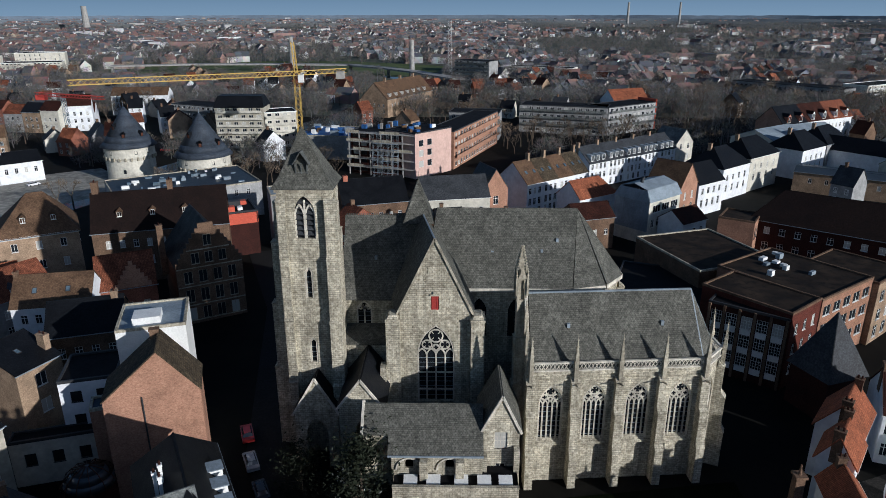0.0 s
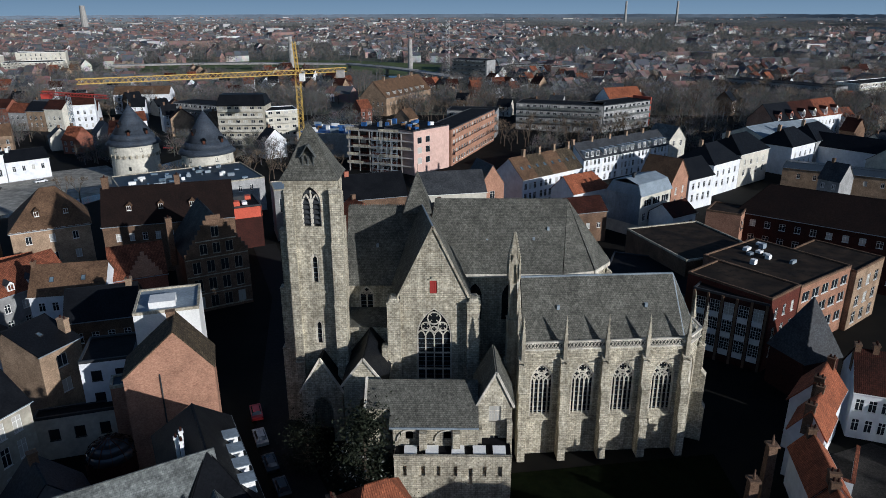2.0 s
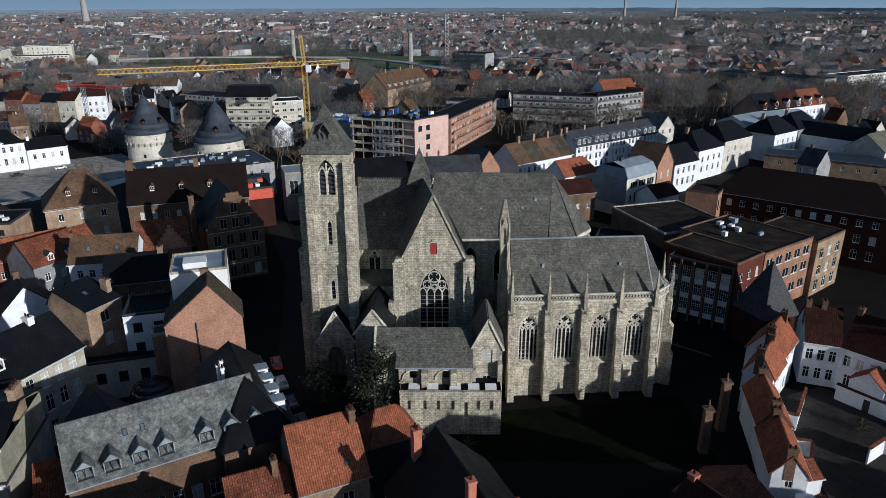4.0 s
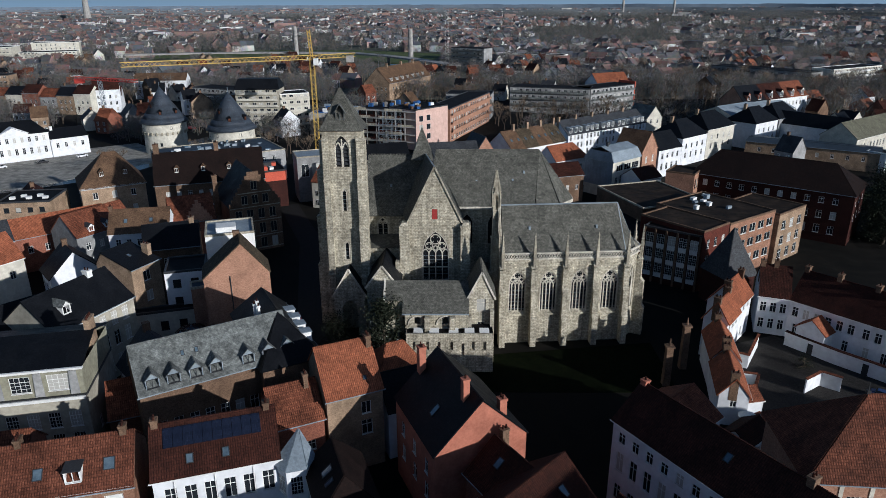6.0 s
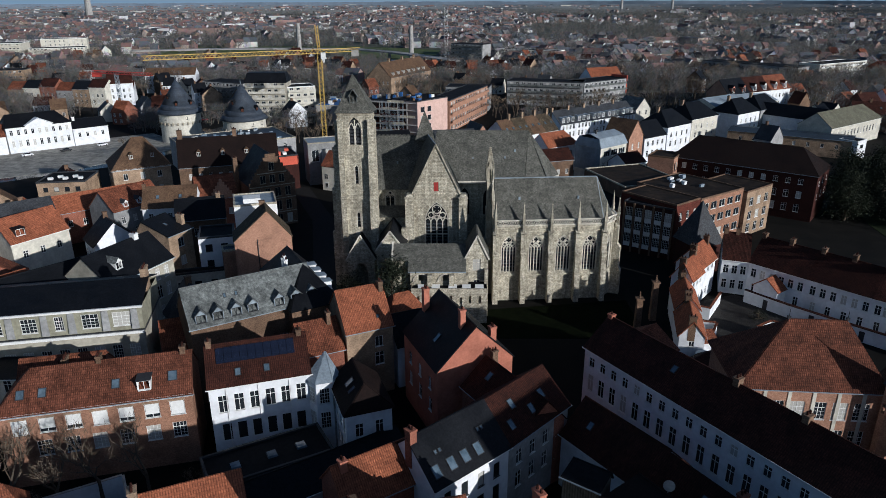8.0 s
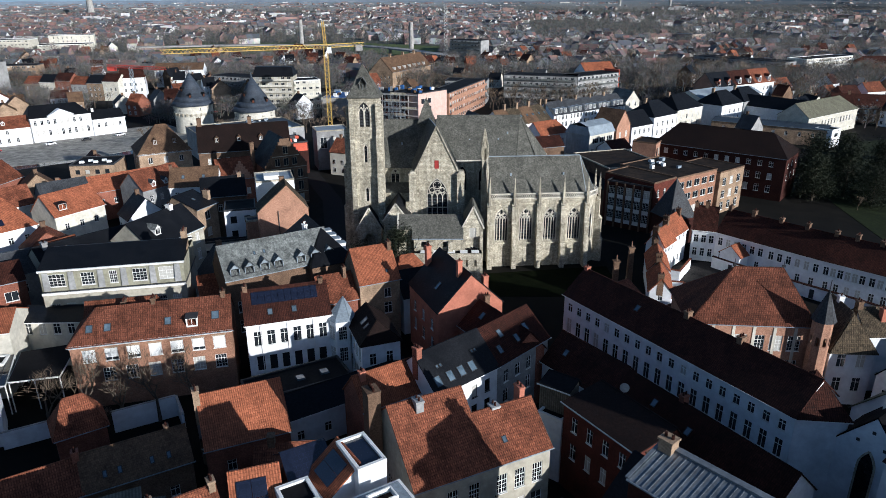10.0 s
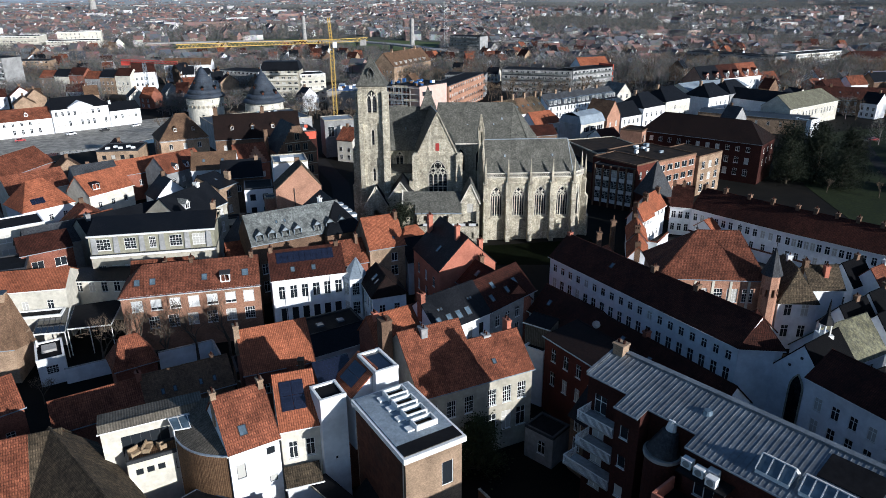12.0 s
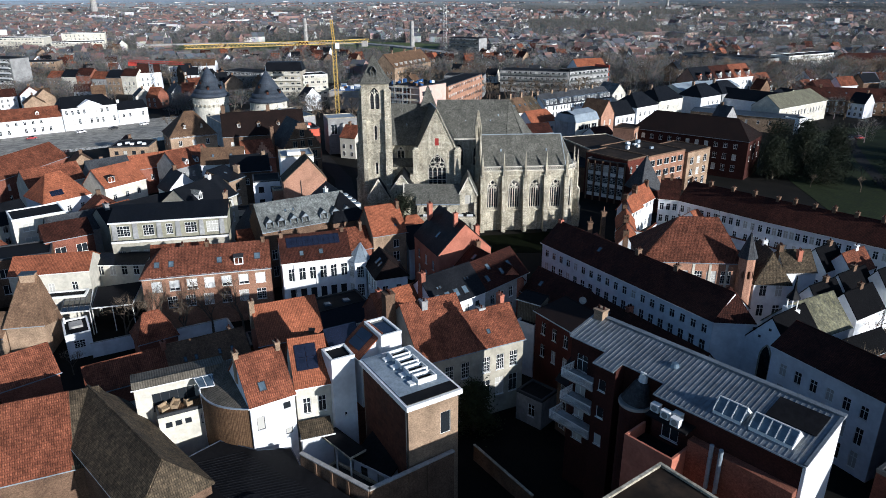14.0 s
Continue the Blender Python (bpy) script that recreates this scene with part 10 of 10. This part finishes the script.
def twig_trees(trees, rng):
    """Bare trees as thin upright and spreading twigs; trees: rows of x, y, height, number of twigs, twig width."""
    vs = []
    for x_, y_, h, k, wd in trees:
        r = h * rng.uniform(.3, .46)
        zz = rng.uniform(.12, 1.0, k) ** .8
        rad = r * np.sqrt(rng.random(k)) * np.clip(1.25 - np.abs(zz - .55) * 1.5, .25, 1)
        a = rng.uniform(0, 6.283, k)
        base = np.stack([x_ + rad * np.cos(a), y_ + rad * np.sin(a), GZ + h * zz * .92], 1)
        d = np.stack([np.cos(a) * .7, np.sin(a) * .7, np.full(k, .75)], 1) + rng.normal(0, .45, (k, 3))
        d /= np.linalg.norm(d, axis=1)[:, None]
        side = np.cross(d, rng.normal(0, 1, (k, 3)))
        side /= np.linalg.norm(side, axis=1)[:, None] + 1e-9
        ln = h * rng.uniform(.10, .22, k)[:, None]
        w = (wd * rng.uniform(.5, 1.3, k))[:, None]
        vs.append(np.stack([base - side * w - d * ln * .4, base + side * w - d * ln * .4, base + d * ln], 1).reshape(-1, 3))
        vs.append(np.array([(x_ - .02 * h, y_, GZ), (x_ + .02 * h, y_, GZ), (x_, y_, GZ + h * .8)]))
    v = np.concatenate(vs)
    me = bpy.data.meshes.new("woods")
    n = len(v) // 3
    me.vertices.add(len(v))
    me.vertices.foreach_set("co", v.ravel())
    me.loops.add(len(v))
    me.loops.foreach_set("vertex_index", np.arange(len(v)))
    me.polygons.add(n)
    me.polygons.foreach_set("loop_start", np.arange(n) * 3)
    me.update(calc_edges=True)
    me.materials.append(FAR_TREE)
    return me


rng_ = np.random.default_rng(5)
groves = []
for n_, (xa, xb), (ya, yb), (ha, hb) in ((22, (14, 130), (292, 335), (9, 14)), (14, (24, 104), (318, 336), (8, 11)), (150, (110, 330), (300, 420), (12, 20)), (90, (-150, -60), (262, 300), (8, 12)), (70, (-270, -200), (290, 340), (10, 15)),
                                         (60, (-130, -40), (320, 400), (8, 13)), (24, (30, 110), (272, 300), (7, 10)), (70, (196, 320), (190, 250), (9, 14)), (60, (178, 250), (104, 188), (9, 14)), (120, (-60, 130), (400, 560), (9, 15))):
    for _ in range(n_):
        x_, y_ = rng_.uniform(xa, xb), rng_.uniform(ya, yb)
        if clear(x_, y_, 2.0) and not meadow(x_, y_):
            groves.append((x_, y_, rng_.uniform(ha, hb), 240, .07))
for _ in range(16000):
    y_ = 400 + 2500 * rng_.random() ** 1.6
    x_ = rng_.uniform(-1, 1) * (.72 * (y_ + 105) + 20)
    if meadow(x_, y_) or rng_.random() < town_here(x_, y_) * .55 or (y_ < 620 and not clear(x_, y_, 3)):
        continue
    k_, w_ = (150, .11) if y_ < 800 else (60, .26) if y_ < 1500 else (22, .6)
    groves.append((x_, y_, rng_.uniform(8, 16), k_, w_))
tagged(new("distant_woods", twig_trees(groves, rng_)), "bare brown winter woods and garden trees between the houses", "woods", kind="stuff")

# haze painted into the bands: each farther one bluer and paler
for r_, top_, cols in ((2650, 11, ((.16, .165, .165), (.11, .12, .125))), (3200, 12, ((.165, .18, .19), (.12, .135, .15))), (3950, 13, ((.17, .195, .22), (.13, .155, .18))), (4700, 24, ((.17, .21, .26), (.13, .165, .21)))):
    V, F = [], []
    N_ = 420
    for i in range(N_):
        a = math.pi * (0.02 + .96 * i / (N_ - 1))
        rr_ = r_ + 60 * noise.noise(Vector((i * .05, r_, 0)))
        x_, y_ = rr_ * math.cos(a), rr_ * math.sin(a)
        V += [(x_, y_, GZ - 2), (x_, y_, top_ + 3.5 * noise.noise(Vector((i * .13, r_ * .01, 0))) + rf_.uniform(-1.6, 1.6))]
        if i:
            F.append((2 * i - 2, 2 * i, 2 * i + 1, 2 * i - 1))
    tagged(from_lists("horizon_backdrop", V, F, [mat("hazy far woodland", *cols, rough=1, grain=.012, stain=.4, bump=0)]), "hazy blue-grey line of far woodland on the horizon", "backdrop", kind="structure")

bm = bmesh.new()
for i in range(48):
    a0, a1 = math.pi * (0.02 + .96 * i / 48), math.pi * (0.02 + .96 * (i + 1) / 48)
    for z0, z1 in ((-2, 120), (120, 420)):
        poly(bm, [(4850 * math.cos(a1), 4850 * math.sin(a1), z0), (4850 * math.cos(a0), 4850 * math.sin(a0), z0), (4850 * math.cos(a0), 4850 * math.sin(a0), z1), (4850 * math.cos(a1), 4850 * math.sin(a1), z1)])
SKYBAND = bpy.data.materials.new("hazy sky")
SKYBAND.use_nodes = True
sb = SKYBAND.node_tree
em, gp, sp_, rg_ = sb.nodes.new("ShaderNodeEmission"), sb.nodes.new("ShaderNodeNewGeometry"), sb.nodes.new("ShaderNodeSeparateXYZ"), sb.nodes.new("ShaderNodeMapRange")
mxs = sb.nodes.new("ShaderNodeMix")
mxs.data_type = "RGBA"
rg_.inputs["From Min"].default_value, rg_.inputs["From Max"].default_value = 20, 260
mxs.inputs["A"].default_value, mxs.inputs["B"].default_value = (0.24, 0.35, 0.45, 1), (0.12, 0.21, 0.32, 1)
sb.links.new(gp.outputs["Position"], sp_.inputs[0])
sb.links.new(sp_.outputs["Z"], rg_.inputs["Value"])
sb.links.new(rg_.outputs[0], mxs.inputs["Factor"])
sb.links.new(mxs.outputs["Result"], em.inputs["Color"])
sb.links.new(em.outputs[0], sb.nodes["Material Output"].inputs["Surface"])
tagged(part("sky_backdrop", bm, SKYBAND), "hazy pale blue winter sky above the horizon", "backdrop", kind="structure")

# ---- parked cars ----
def car(x, y, z, ang, k):
    c = tagged(new("car"), "parked car with " + ("white", "black", "silver", "red", "blue")[k] + " paint", "car", "parked cars")
    c.matrix_world = pose(x, y, z, 0, 0, ang)
    bm = bmesh.new()
    prof = [(-2.1, .35), (-2.1, .85), (-1.2, .98), (1.45, 1.0), (2.05, .8), (2.15, .35)]
    lo = [bm.verts.new((px_, -.85, pz_)) for px_, pz_ in prof]
    hi = [bm.verts.new((px_, .85, pz_)) for px_, pz_ in prof]
    bm.faces.new(lo)
    bm.faces.new(hi[::-1])
    for i in range(6):
        j_ = (i + 1) % 6
        bm.faces.new((lo[j_], lo[i], hi[i], hi[j_]))
    part("body", bm, CARS[k], c)
    bm = bmesh.new()
    box(bm, -1.5, -.76, .95, 1.1, .76, 1.42, taper=.28)
    part("cabin", bm, GLASS_DARK, c)
    bm = bmesh.new()
    box(bm, -1.15, -.5, 1.42, .75, .5, 1.46)
    part("car_roof", bm, CARS[k], c)
    for wx in (-1.3, 1.35):
        for wy in (-.86, .7):
            bm = bmesh.new()
            rod(bm, (wx, wy, .33), (wx, wy + .16, .33), .33, sides=14)
            part("wheel", bm, DARKTRIM, c)


rc_ = random.Random(8)
for x_, y_, a_ in ((-24.6, 71.5, 117), (-27.6, 77.5, 116), (-30, 84, 112), (-21.8, 66.5, 117), (-160, 222, 52), (-150, 233, 52), (-132, 262, 40), (-126, 268, 40), (-104, 272, 20), (-98, 275, 20),
                   (176, 194, 20), (181, 196, 15), (-171, 213, 45), (-186, 199, 42), (-142, 300, -12), (-136, 298, -12), (-150, 302, -10), (-128, 296, -10), (70, 56, -40)):
    car(x_, y_, GZ + .14 if x_ < -90 else GZ + .12, a_, rc_.randrange(5))
